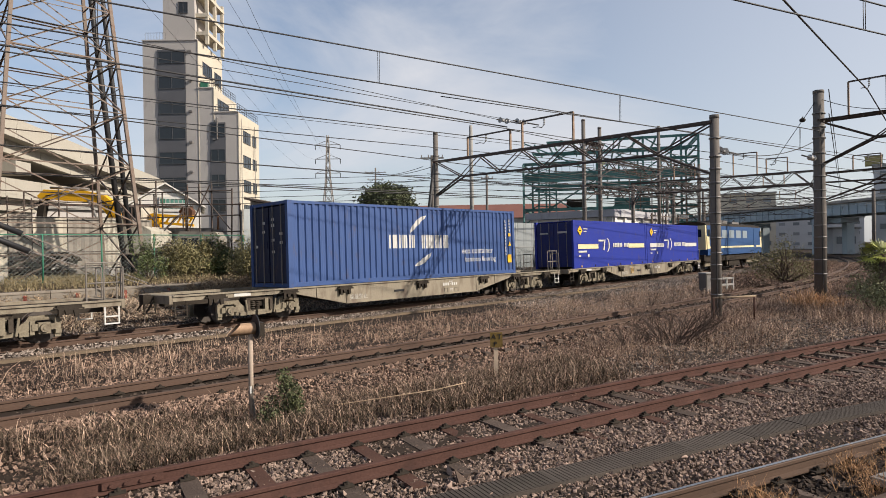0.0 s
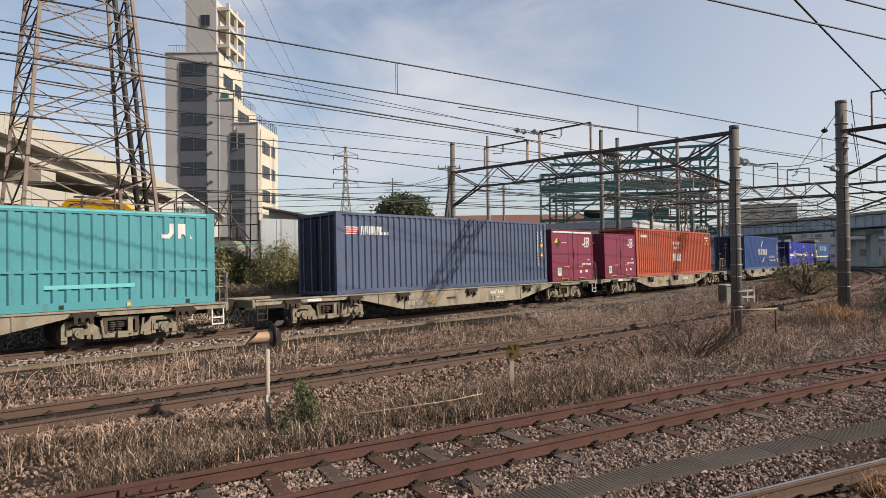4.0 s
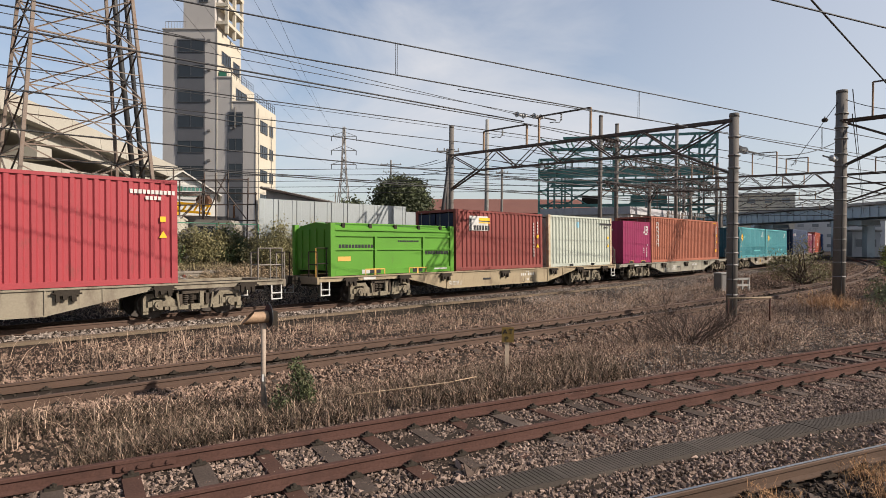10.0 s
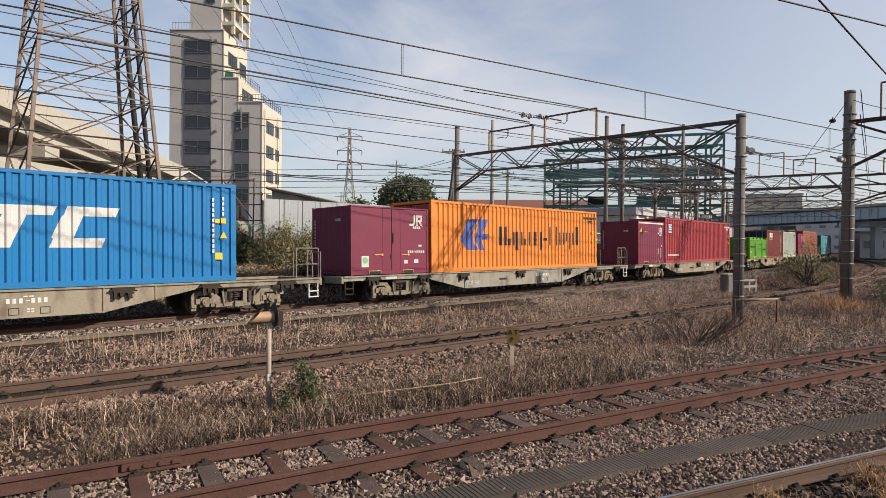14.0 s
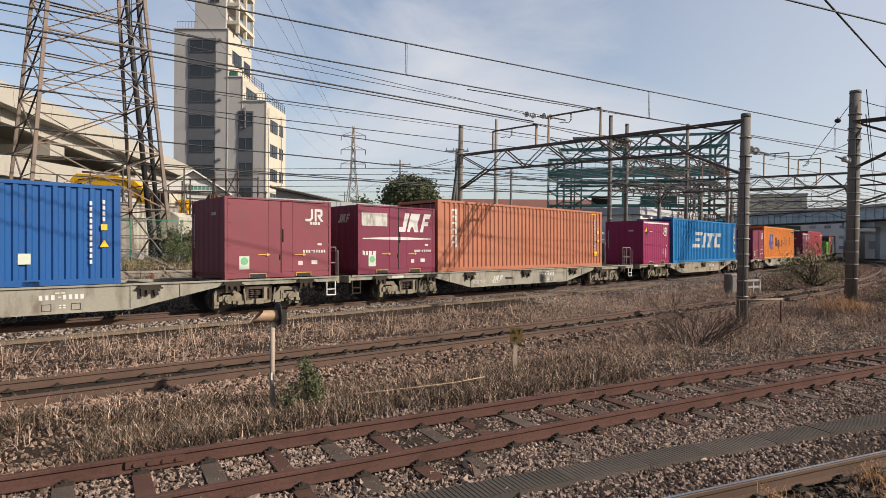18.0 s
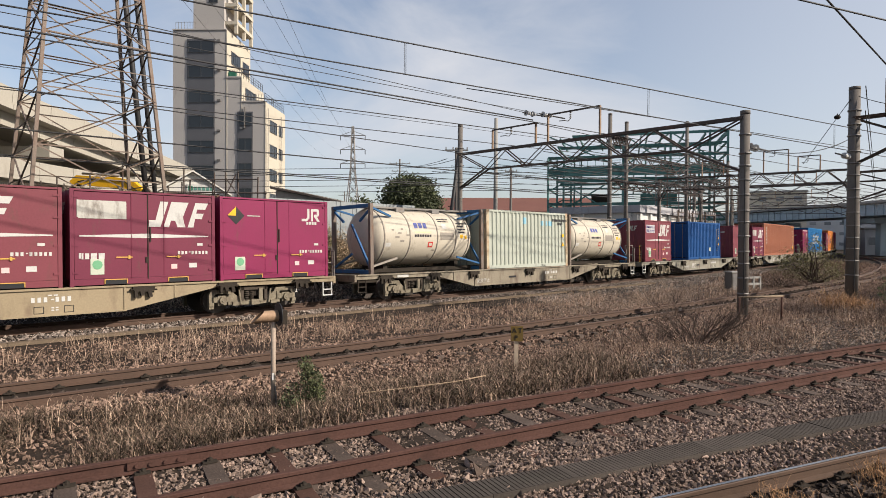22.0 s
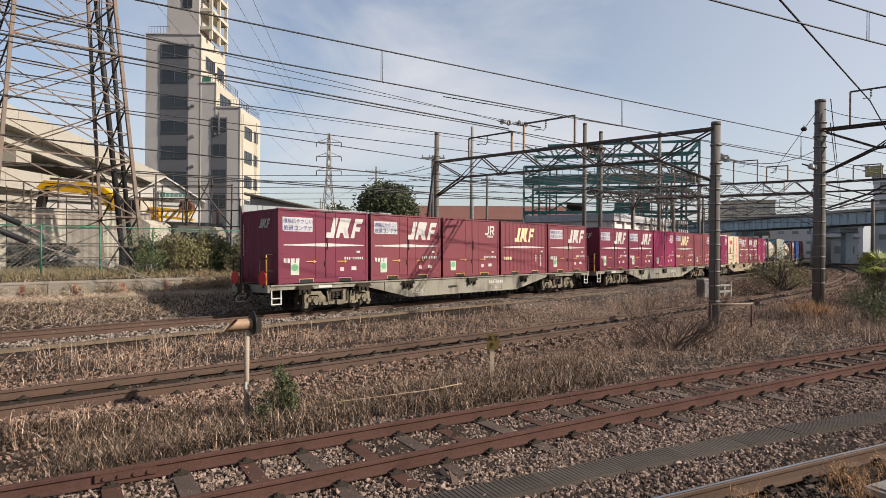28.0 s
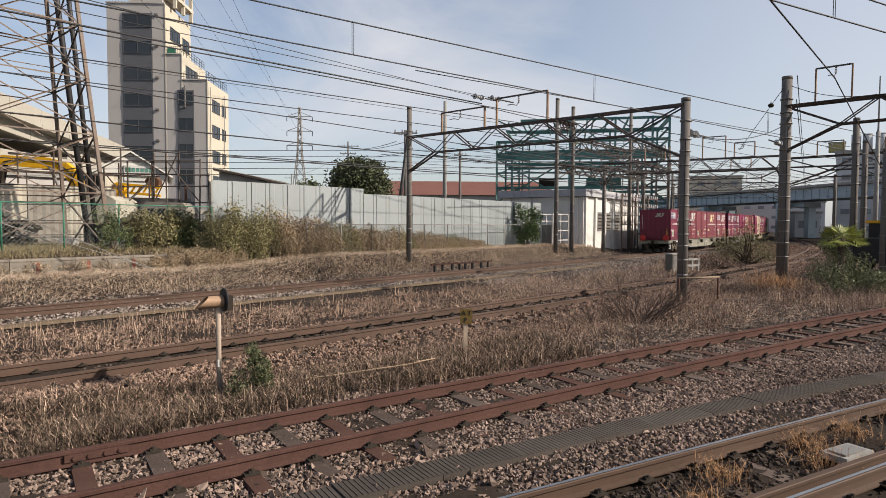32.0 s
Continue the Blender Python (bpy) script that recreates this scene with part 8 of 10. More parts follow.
def ramp_viaduct():
    v = thing("elevated_ramp", Matrix(), "cream concrete elevated road ramp on piers", "viaduct")
    white = material("cream_girder_concrete", (0.41, 0.375, 0.315), 0.85, 0, 0.08, 0.3, 8, 0.1, (0.32, 0.28, 0.23), 0.2, 0.5, 3.0)

    def strip(a, b, n, rows):
        d = (b - a).normalized()
        side = Vector((-d.y, d.x, 0)).normalized()
        for i in range(n):
            p, q = a.lerp(b, i / n), a.lerp(b, (i + 1) / n)
            for name, off, w, up, h in rows:
                bm = bmesh.new()
                add_bar(bm, p + side * off + Vector((0, 0, up)), q + side * off + Vector((0, 0, up)) - d * 0.03, w, h)
                # dark sheets are added to stand in for the shade under the decks
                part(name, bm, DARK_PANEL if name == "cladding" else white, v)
        return side

    a, b = Vector((-28.65, 36.0, 11.7)), Vector((-27.77, 57.66, 9.5))
    a, b = a + (a - b) * 0.4, b + (b - a) * 0.15
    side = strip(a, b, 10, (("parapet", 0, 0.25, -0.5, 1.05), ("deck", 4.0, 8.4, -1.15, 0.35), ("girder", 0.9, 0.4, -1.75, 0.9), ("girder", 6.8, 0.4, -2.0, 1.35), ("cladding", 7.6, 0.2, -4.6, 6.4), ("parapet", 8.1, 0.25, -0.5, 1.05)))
    for u in (0.12, 0.42, 0.72, 0.96):
        p = a.lerp(b, u) + side * 3.8
        bm = bmesh.new()
        add_box(bm, p.x, p.y, (p.z - 3.5) / 2, 1.5, 1.3, p.z - 3.5)
        add_box(bm, p.x, p.y, p.z - 3.1, 7.4, 1.5, 0.85)
        part("pier", bm, white, v)
    a, b = Vector((-26.2, 32.8, 6.75)), Vector((-26.36, 56.1, 6.9))
    a, b = a + (a - b) * 0.4, b
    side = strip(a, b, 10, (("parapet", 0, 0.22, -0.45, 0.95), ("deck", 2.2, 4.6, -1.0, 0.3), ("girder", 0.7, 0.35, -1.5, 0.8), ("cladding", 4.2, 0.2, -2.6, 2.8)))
    for u in (0.3, 0.52, 0.78):
        p = a.lerp(b, u) + side * 2.0
        bm = bmesh.new()
        add_box(bm, p.x, p.y, (p.z - 1.9) / 2, 1.2, 1.0, p.z - 1.9)
        part("pier", bm, white, v)


ramp_viaduct()


# ---- middle distance ----
STEEL_GREEN = material("teal_green_steel", (0.07, 0.19, 0.17), 0.6, 0.1, 0.2, 0.6, 12, 0.05, (0.10, 0.12, 0.09), 0.3, 0.8)


def green_frame():
    g = thing("steel_frame_plant", pose(8.6, 64.3, 0.0, 0, 0, -14.5), "teal-green open steel frame structure with gantry beams", "steel structure")
    wid, dep = 17.2, 9.0
    for i, x in enumerate((0, 1.6, 7.5, 12.0, 15.6, 17.2)):
        for y in (0, dep):
            h = 13.1 if x > 6 else 10.8
            bm = bmesh.new()
            add_box(bm, x, y, h / 2, 0.2, 0.2, h)
            part("column", bm, STEEL_GREEN, g)
    for z, x0, x1, t in ((13.0, 2.5, 17.2, 0.25), (11.9, 1.0, 17.2, 0.15), (10.8, 0, 17.2, 0.25), (9.3, 0, 17.2, 0.45), (7.6, 0, 17.2, 0.12), (6.0, 0, 17.2, 0.3), (4.4, 0, 17.2, 0.16)):
        for y in (0, dep):
            bm = bmesh.new()
            add_box(bm, (x0 + x1) / 2, y + 0.3, z, x1 - x0, 0.16, 0.85 if y == 0 and z == 9.3 else t)
            part("beam", bm, STEEL_GREEN, g)
        for x in (x0, (x0 + x1) / 2, x1):
            bm = bmesh.new()
            add_box(bm, x, dep / 2, z + 0.02, 0.14, dep, 0.16)
            part("cross_beam", bm, STEEL_GREEN, g)
    for k in range(12):
        bm = bmesh.new()
        x = 0.0 if k < 6 else 1.6
        add_angle(bm, (0.0, -0.16, 0.5 + k * 0.85), (1.6, -0.16, 0.5 + (k + 1) * 0.85) if k % 2 == 0 else (0.0, -0.16, 0.5 + (k + 1) * 0.85 + 0.02), 0.1)
        part("lattice", bm, STEEL_GREEN, g)
    for x0, x1 in ((0.1, 7.5), (7.5, 12.0), (12.0, 17.0)):
        for z0, z1 in ((4.5, 9.0), (9.6, 13.0)):
            bm = bmesh.new()
            add_angle(bm, (x0, 0, z0), (x1, 0, z1), 0.12)
            add_angle(bm, (x1, 0, z0), (x0, 0, z1), 0.12)
            part("cross_brace", bm, STEEL_GREEN, g)
    for x in (0.8, 2.6, 3.3, 9.7, 13.8):
        boxes_part("column", [(x, 1.2, 5.4, 0.16, 0.16, 10.8)], STEEL_GREEN, g)
    for z in (3.2, 5.2, 8.4, 10.0, 12.4):   # the inner row of beams
        boxes_part("beam", [(9.0, 4.2, z, 16.4, 0.16, 0.3)], STEEL_GREEN, g)
    for k in range(9):   # roof joists
        boxes_part("joist", [(1.2 + k * 2.0, dep / 2, 12.75, 0.12, dep, 0.22)], STEEL_GREEN, g)
    for k in range(14):   # lattice of the stair tower
        z = 0.6 + k * 0.72
        bm = bmesh.new()
        add_angle(bm, (1.6, -0.12, z), (3.3, 1.1, z + 0.72) if k % 2 else (3.3, 1.1, z), 0.09)
        part("lattice", bm, STEEL_GREEN, g)
    for k in range(6):   # brown busbars and their supports before the frame
        z = 4.9 + 0.75 * k
        bm = bmesh.new()
        add_bar(bm, (10.5, -1.2, z), (18.2, -1.6, z + 0.2), 0.07, 0.07)
        part("busbar", bm, RUST_OCHRE, g)
    for k in range(8):
        boxes_part("busbar_post", [(10.6 + k * 1.05, -1.4, 6.6, 0.09, 0.09, 5.0)], RUSTY if k % 2 else GALV, g)
    bm = bmesh.new()
    add_box(bm, 11.0, 2.0, 6.6, 3.5, 1.6, 0.9)
    part("hoist", bm, STEEL_GREEN, g)
    bm = bmesh.new()
    add_box(bm, 5.2, 3.0, 6.6, 1.8, 1.6, 1.0)
    part("machine_house", bm, UNDER, g)
    bm = bmesh.new()
    for i in range(22):
        add_tube(bm, (i * 0.8, -0.1, 9.9), (i * 0.8, -0.1, 10.9), 0.02, 0.02, 5)
    for z in (10.4, 10.9):
        add_tube(bm, (0, -0.1, z), (17.2, -0.1, z), 0.02, 0.02, 5)
    part("walkway_rail", bm, STEEL_GREEN, g)
    bm = bmesh.new()
    add_tube(bm, (8.0, -0.3, 10.6), (8.0, -0.1, 10.6), 0.35, 0.28, 16)
    part("lamp_disc", bm, paint("paint_pale_yellow", (0.6, 0.58, 0.3), 0.1), g)


green_frame()


HUT_WHITE = material("white_hut_render", (0.72, 0.69, 0.64), 0.9, 0, 0.06, 0.4, 12, 0.1, (0.36, 0.32, 0.28), 0.22, 0.6, 3.0)


def substation():
    s = thing("substation_hut", pose(12.9, 46.3, 0.05, 0, 0, 51), "white rendered substation with flat overhanging roof", "building")
    boxes_part("wall", [(6.0, 3.6, 2.15, 12.0, 7.2, 4.3)], HUT_WHITE, s)
    boxes_part("roof_slab", [(6.0, 3.6, 4.6, 12.6, 7.8, 0.55)], material("pale_roof_concrete", (0.46, 0.45, 0.46), 0.9, 0, 0.1, 0.5, 20, 0.1, (0.28, 0.26, 0.25), 0.25, 0.8, 3.0), s)
    for k in range(7):
        boxes_part("pilaster", [(0.3 + k * 1.9, -0.06, 2.15, 0.35, 0.2, 4.28)], HUT_WHITE, s)
    for k in range(4):
        boxes_part("side_pilaster", [(-0.06, 0.6 + k * 2.0, 2.15, 0.14, 0.3, 4.28)], HUT_WHITE, s)
    for k in range(3):
        w = boxes_part("louvre_frame", [(3.1 + k * 1.9, -0.03, 2.4, 0.9, 0.1, 1.5)], GALV, s)
        for j in range(5):
            boxes_part("louvre", [(3.1 + k * 1.9, -0.09, 1.85 + j * 0.27, 0.8, 0.06, 0.08)], UNDER, w)
    c = thing("switch_cage", pose(9.9, 43.6, 0.35, 0, 0, 49), "white steel framed switchgear cage", "switchgear")
    for x in (0, 1.2, 2.4):
        for y in (0, 1.2):
            boxes_part("upright", [(x, y, 1.3, 0.08, 0.08, 2.6)], WHITE, c)
    for z in (0.7, 1.4, 2.1, 2.6):
        boxes_part("shelf_frame", [(1.2, 0, z, 2.4, 0.07, 0.07), (1.2, 1.2, z, 2.4, 0.07, 0.07)], WHITE, c)
    boxes_part("switch_box", [(0.7, 0.6, 1.1, 0.9, 0.8, 1.4)], GALV, c)
    for x0, y0 in ((17.3, 50.4), (19.4, 53.0), (21.5, 55.6)):
        r = thing("insulator_rack", pose(x0, y0, 0.0, 0, 0, 51), "steel rack with rows of brown insulators", "switchgear", "substation racks")
        for z in (2.2, 3.0, 3.8, 4.6):
            boxes_part("rail", [(1.2, 0, z, 3.0, 0.08, 0.08)], RUSTY, r)
            for k in range(5):
                boxes_part("insulator", [(0.1 + k * 0.6, -0.05, z + 0.16, 0.12, 0.12, 0.25)], WHITE, r)
        for x in (0, 2.6):
            boxes_part("upright", [(x, 0, 2.4, 0.1, 0.1, 4.8)], RUSTY, r)


substation()


def hall():
    h = thing("red_roofed_hall", pose(-6, 99, 0.0, 0, 0, -2), "long white factory hall with a brick-red roof", "factory hall")
    boxes_part("wall", [(13, 6, 3.4, 30, 12, 6.8)], material("pale_hall_wall", (0.5, 0.48, 0.45), 0.85, 0, 0.1, 0.2, 6, 0.05), h)
    bm = bmesh.new()
    add_prism(bm, [(-0.6, 6.8), (6, 9.4), (12.6, 6.8)], -2.5, 28.5, "x")
    part("roof", bm, material("brick_red_roof", (0.21, 0.10, 0.08), 0.85, 0, 0.12, 0.4, 10, 0.1), h)


hall()


def far_pylon(x, y, h):
    p = thing("distant_pylon", pose(x, y, 0), "distant grey lattice power pylon with three arms", "pylon")
    for sx, sy in ((-1, -1), (1, -1), (1, 1), (-1, 1)):
        bm = bmesh.new()
        add_bar(bm, (sx * 4.5, sy * 4.5, 0), (sx * 1.1, sy * 1.1, h * 0.62), 0.35, 0.35)
        add_bar(bm, (sx * 1.1, sy * 1.1, h * 0.62), (sx * 0.4, sy * 0.4, h), 0.3, 0.3)
        part("leg", bm, GALV, p)
    n = 12
    for k in range(n):
        z0, z1 = h * k / n, h * (k + 1) / n
        def half(z):
            return 4.5 + (1.1 - 4.5) * z / (h * 0.62) if z < h * 0.62 else 1.1 - 0.7 * (z - h * 0.62) / (h * 0.38)
        for s in (-1, 1):
            bm = bmesh.new()
            add_bar(bm, (-half(z0), s * half(z0), z0), (half(z1), s * half(z1), z1), 0.2, 0.2)
            add_bar(bm, (half(z0), s * half(z0), z0), (-half(z1), s * half(z1), z1), 0.2, 0.2)
            part("brace", bm, GALV, p)
    for z in (h * 0.68, h * 0.80, h * 0.92):
        bm = bmesh.new()
        w = 6.0
        add_bar(bm, (-w, 0, z), (w, 0, z), 0.3, 0.3)
        add_bar(bm, (-w, 0, z), (0, 0, z + 2.2), 0.2, 0.2)
        add_bar(bm, (w, 0, z), (0, 0, z + 2.2), 0.2, 0.2)
        part("cross_arm", bm, GALV, p)
        for s in (-1, 1):
            boxes_part("insulator", [(s * w, 0, z - 1.2, 0.3, 0.3, 2.2)], DARK_STEEL, p)


far_pylon(-55, 295, 57)


def utility_pole(x, y, h, arms, lean=0, mat=None, r=0.15, label="concrete utility pole with crossarms and wires"):
    p = thing("utility_pole", pose(x, y, gz(x, y) - 0.05, 0, lean, 0), label, "utility pole")
    bm = bmesh.new()
    add_tube(bm, (0, 0, 0), (0, 0, h), r, r * 0.75, 12)
    part("shaft", bm, mat or POLE_CONCRETE, p)
    for z, w in arms:
        boxes_part("crossarm", [(0, -r, z, w, 0.08, 0.1)], GALV, p)
        for k in (-0.45, -0.15, 0.15, 0.45):
            boxes_part("insulator", [(k * w, -r, z + 0.13, 0.08, 0.08, 0.18)], CONCRETE, p)


utility_pole(-9.96, 91.5, 14.2, [(13.5, 3.2), (12.4, 2.4)])
utility_pole(-0.66, 42, 7.9, [(7.7, 1.6)])
utility_pole(-1.4, 41, 7.6, [], 7, DARK_STEEL, 0.14, "leaning dark timber support pole")
utility_pole(2.15, 44.45, 10.4, [], 0, CONCRETE, 0.17, "pale steel tubular pole")
utility_pole(-30, 150, 14, [(13, 3.0)])
utility_pole(4.4, 60, 9.0, [(8.6, 1.2)])
for p0, p1 in (((-10, 91.4, 13.6), (-0.6, 42, 7.8)), ((-10.8, 91.4, 13.6), (-1.3, 42, 7.8)), ((-9.4, 91.4, 12.5), (-0.4, 42, 7.2)), ((-30, 150, 13.2), (-10, 91.4, 12.6))):
    wire([p0, p1], 0.022, "black service cable between utility poles", 0.5)

# ---- right-hand distance ----
BLUE_STEEL = material("pale_blue_girder_paint", (0.38, 0.45, 0.49), 0.6, 0.1, 0.1, 0.3, 8, 0.05, (0.18, 0.2, 0.2), 0.2, 0.5)


def far_bridge():
    b = thing("girder_bridge", Matrix(), "pale blue steel girder road bridge on columns", "bridge")
    a, c = Vector((54.0, 151.0, 6.9)), Vector((70.2, 76.0, 7.6))
    d = (c - a).normalized()
    side = Vector((-d.y, d.x, 0))
    n = 12
    for i in range(n):
        p, q = a.lerp(c, i / n), a.lerp(c, (i + 1) / n)
        for k, off in enumerate((0, 7)):
            bm = bmesh.new()
            add_bar(bm, p + side * off, q + side * off - d * 0.04, 0.5, 1.8)
            part("girder", bm, BLUE_STEEL, b)
        for j in range(4):
            r = p.lerp(q, j / 4)
            bm = bmesh.new()
            add_box(bm, r.x - 0.3, r.y, r.z, 0.2, 0.14, 1.75)
            part("stiffener", bm, BLUE_STEEL, b)
        bm = bmesh.new()
        add_bar(bm, p + side * 3.5 + Vector((0, 0, 1.25)), q + side * 3.5 + Vector((0, 0, 1.25)) - d * 0.04, 8.6, 0.4)
        part("deck", bm, CONCRETE, b)
        bm = bmesh.new()
        for z in (1.9, 2.4):
            add_bar(bm, p - side * 0.3 + Vector((0, 0, z)), q - side * 0.3 + Vector((0, 0, z)), 0.08, 0.08)
        part("guard_rail", bm, GALV, b)
    for u in (0.08, 0.36, 0.62, 0.9):
        p = a.lerp(c, u)
        bm = bmesh.new()
        for off in (0.3, 6.5):
            q = p + side * off
            add_box(bm, q.x, q.y, (q.z - 1.2) / 2, 1.3, 1.3, q.z - 1.2)
        q = p + side * 3.5
        add_box(bm, q.x, q.y, q.z - 1.6, 3.0, 8.5, 0.8)
        part("pier", bm, BLUE_STEEL, b)


far_bridge()


# panes paled: the haze of distance is put into their colour
FAR_PANE = material("haze_paled_window_glass", (0.22, 0.235, 0.25), 0.25, 0, 0.1, 1, 10, 0.0, None, 0, 1, 1, 0.3)


def block(x, y, yaw, w, d, h, floors, bays, mat, label):
    b = thing("distant_block", pose(x, y, 0, 0, 0, yaw), label, "building", "distant buildings")
    boxes_part("wall", [(w / 2, d / 2, h / 2, w, d, h)], mat, b)
    boxes_part("roof", [(w / 2, d / 2, h + 0.2, w + 0.5, d + 0.5, 0.4)], CONCRETE, b)
    for f in range(floors):
        for k in range(bays):
            fw, fh = w / bays, h / floors
            win = boxes_part("window", [(fw * (k + 0.5), -0.04, fh * (f + 0.55), fw * 0.5, 0.12, fh * 0.36)], mat, b)
            boxes_part("pane", [(fw * (k + 0.5), -0.11, fh * (f + 0.55), fw * 0.44, 0.04, fh * 0.30)], FAR_PANE, win)


PALE = material("pale_far_wall", (0.52, 0.52, 0.53), 0.85, 0, 0.08, 0.2, 6, 0.05, (0.34, 0.33, 0.31), 0.2, 0.3)
block(76.5, 108.1, -36, 44, 16, 15.4, 5, 14, PALE, "large pale grey industrial block with window bands")
block(52, 158, -20, 14, 12, 8.5, 3, 5, PALE, "pale low-rise block beyond the bridge")
block(72, 165, -25, 16, 12, 15, 4, 4, CREAM_WALL, "cream mid-rise block beyond the bridge")
block(30, 170, -12, 14, 10, 8, 2, 4, PALE, "small pale house beyond the tracks")
block(70.3, 110.0, -10, 4.4, 5, 4.4, 1, 2, PALE, "low white shed beyond the bend")
block(95, 190, -30, 30, 14, 9, 3, 8, PALE, "distant pale apartment block")
block(14, 190, -5, 20, 12, 9, 3, 5, PALE, "distant pale low block")
y = thing("roof_box", pose(77.9, 110.0, 15.8, 0, 0, -36), "yellow painted box on a roof", "roof unit")
boxes_part("body", [(0, 0, 0.8, 2.6, 2.0, 1.6)], paint("paint_ochre_box", (0.36, 0.31, 0.13), 0.2), y)
boxes_part("cap", [(0, 0, 1.68, 2.8, 2.2, 0.16)], CONCRETE, y)
for x, q in ((80.5, 108.6), (81.9, 107.6), (83.7, 106.4)):
    t = thing("roof_tank", pose(x, q, 15.8), "pale grey cylinder tank on a roof", "tank", "roof tanks")
    bm = bmesh.new()
    add_tube(bm, (0, 0, 0), (0, 0, 2.9), 0.75, 0.75, 18)
    part("shell", bm, PALE, t)
    bm = bmesh.new()
    add_tube(bm, (0, 0, 2.9), (0, 0, 3.05), 0.8, 0.7, 18)
    part("lid", bm, CONCRETE, t)


def mast(x, y, h):
    m = thing("radio_mast", pose(x, y, gz(x, y)), "tall slim white mast by the tracks", "mast")
    bm = bmesh.new()
    add_tube(bm, (0, 0, 0), (0, 0, h * 0.72), 0.13, 0.10, 12)
    part("shaft", bm, CONCRETE, m)
    bm = bmesh.new()
    add_tube(bm, (0, 0, h * 0.72), (0, 0, h), 0.05, 0.03, 6)
    part("aerial", bm, GALV, m)


mast(24.07, 30.9, 10.2)


def road_rail_machine():
    m = thing("track_machine", pose(19.9, 25.6, gz(19.9, 25.6) + 0.45, 0, 0, 12), "yellow and black parked track machine among bushes", "track vehicle")
    boxes_part("cab", [(2.5, 0, 1.78, 3.6, 1.7, 0.66)], BLACK, m)
    boxes_part("cab_roof", [(2.5, 0, 2.16, 3.8, 1.85, 0.12)], DIGGER, m)
    for x in (0.68, 2.5, 4.3):
        boxes_part("cab_post", [(x, -0.88, 1.78, 0.12, 0.1, 0.66)], DIGGER, m)
    boxes_part("frame", [(2.0, 0, 0.9, 4.4, 1.6, 1.06)], BLACK, m)
    boxes_part("plinth", [(2.0, 0, -0.25, 4.0, 1.5, 0.5)], UNDER, m)
    for x in (0.6, 3.4):
        for s in (-1, 1):
            bm = bmesh.new()
            add_tube(bm, (x, s * 0.75 - 0.12, 0.38), (x, s * 0.75 + 0.12, 0.38), 0.38, 0.38, 16)
            part("wheel", bm, BLACK, m)


road_rail_machine()


# ---- sleepers, fastenings, ballast ----
def lay_sleepers(track, line, s0, s1, spacing, red_every, seed, clips=True, length=2.1, z=-0.155):
    rng = random.Random(seed)
    def wood(bm):
        add_box(bm, 0, 0, -0.06, 0.19, length, 0.12)
    def steel(bm):
        add_prism(bm, [(-0.11, -0.11), (0.11, -0.11), (0.085, 0.0), (-0.085, 0.0)], -length / 2, length / 2, "y")
    def clip_mesh(bm):
        add_box(bm, 0, 0, 0.008, 0.15, 0.26, 0.016)
        for k in (-1, 1):
            add_box(bm, 0, k * 0.085, 0.025, 0.06, 0.045, 0.035)
            add_tube(bm, (0, k * 0.1, 0.03), (0, k * 0.1, 0.06), 0.015, 0.015, 6)
    s, k = s0, 0
    while s < s1:
        x, y, a = line.at(s)
        red = red_every and k % red_every == 0
        m = Matrix.Translation((x, y, z + rng.uniform(-0.012, 0.004))) @ Matrix.Rotation(a + rng.uniform(-0.02, 0.02), 4, "Z")
        share("steel_sleeper" if red else "sleeper", cached("steel_sleeper" if red else "sleeper", steel if red else wood, SLEEPER_RED if red else SLEEPER), m, track)
        if clips:
            for off in (-0.566, 0.566):
                x2, y2, _ = line.at(s, off)
                share("rail_clip", cached("rail_clip", clip_mesh, UNDER), Matrix.Translation((x2, y2, -0.148)) @ Matrix.Rotation(a, 4, "Z"), track)
        s += spacing * rng.uniform(0.94, 1.06)
        k += 1


lay_sleepers(TRACKS["b"], LINE_B, -20, 40, 0.64, 2, 1, True, 2.1, -0.15)
lay_sleepers(TRACKS["c"], LINE_C, -20, 40, 0.66, 0, 2, True, 2.1, -0.175)
lay_sleepers(TRACKS["train"], TRAIN_LINE, -8, 55, 0.66, 0, 3, False, 2.1, -0.17)
lay_sleepers(TRACKS["a"], LINE_A, -20, 22, 0.64, 0, 4, True, 2.1, -0.185)
build_rail(LINE_A, -25, 30, -0.566 + 0.17, RAIL_OCHRE, TRACKS["a"], "guard_rail")
for off in (-0.566, 0.566):   # the polished running band
    v, f = [], []
    for i in range(62):
        x, y, a = LINE_A.at(-25 + i, off)
        for u in (-0.016, 0.014):
            v.append((x - u * math.sin(a), y + u * math.cos(a), 0.003))
        if i:
            f.append((2 * i - 2, 2 * i, 2 * i + 1, 2 * i - 1))
    raw("polished_band", v, f, STEEL_RAIL, "bright worn running surface", parent=TRACKS["a"])
# fishplates at a joint
for off in (-0.53, -0.60):
    x, y, a = LINE_B.at(0.55, 0.566 + (off + 0.566) * 1.0)
    share("fishplate", cached("fishplate", lambda bm: [add_box(bm, 0, 0, -0.075, 0.56, 0.022, 0.07)] + [add_tube(bm, (k, -0.03, -0.075), (k, 0.03, -0.075), 0.018, 0.018, 6) for k in (-0.2, -0.07, 0.07, 0.2)], RUST_RAIL), Matrix.Translation((x, y, 0)) @ Matrix.Rotation(a, 4, "Z"), TRACKS["b"])


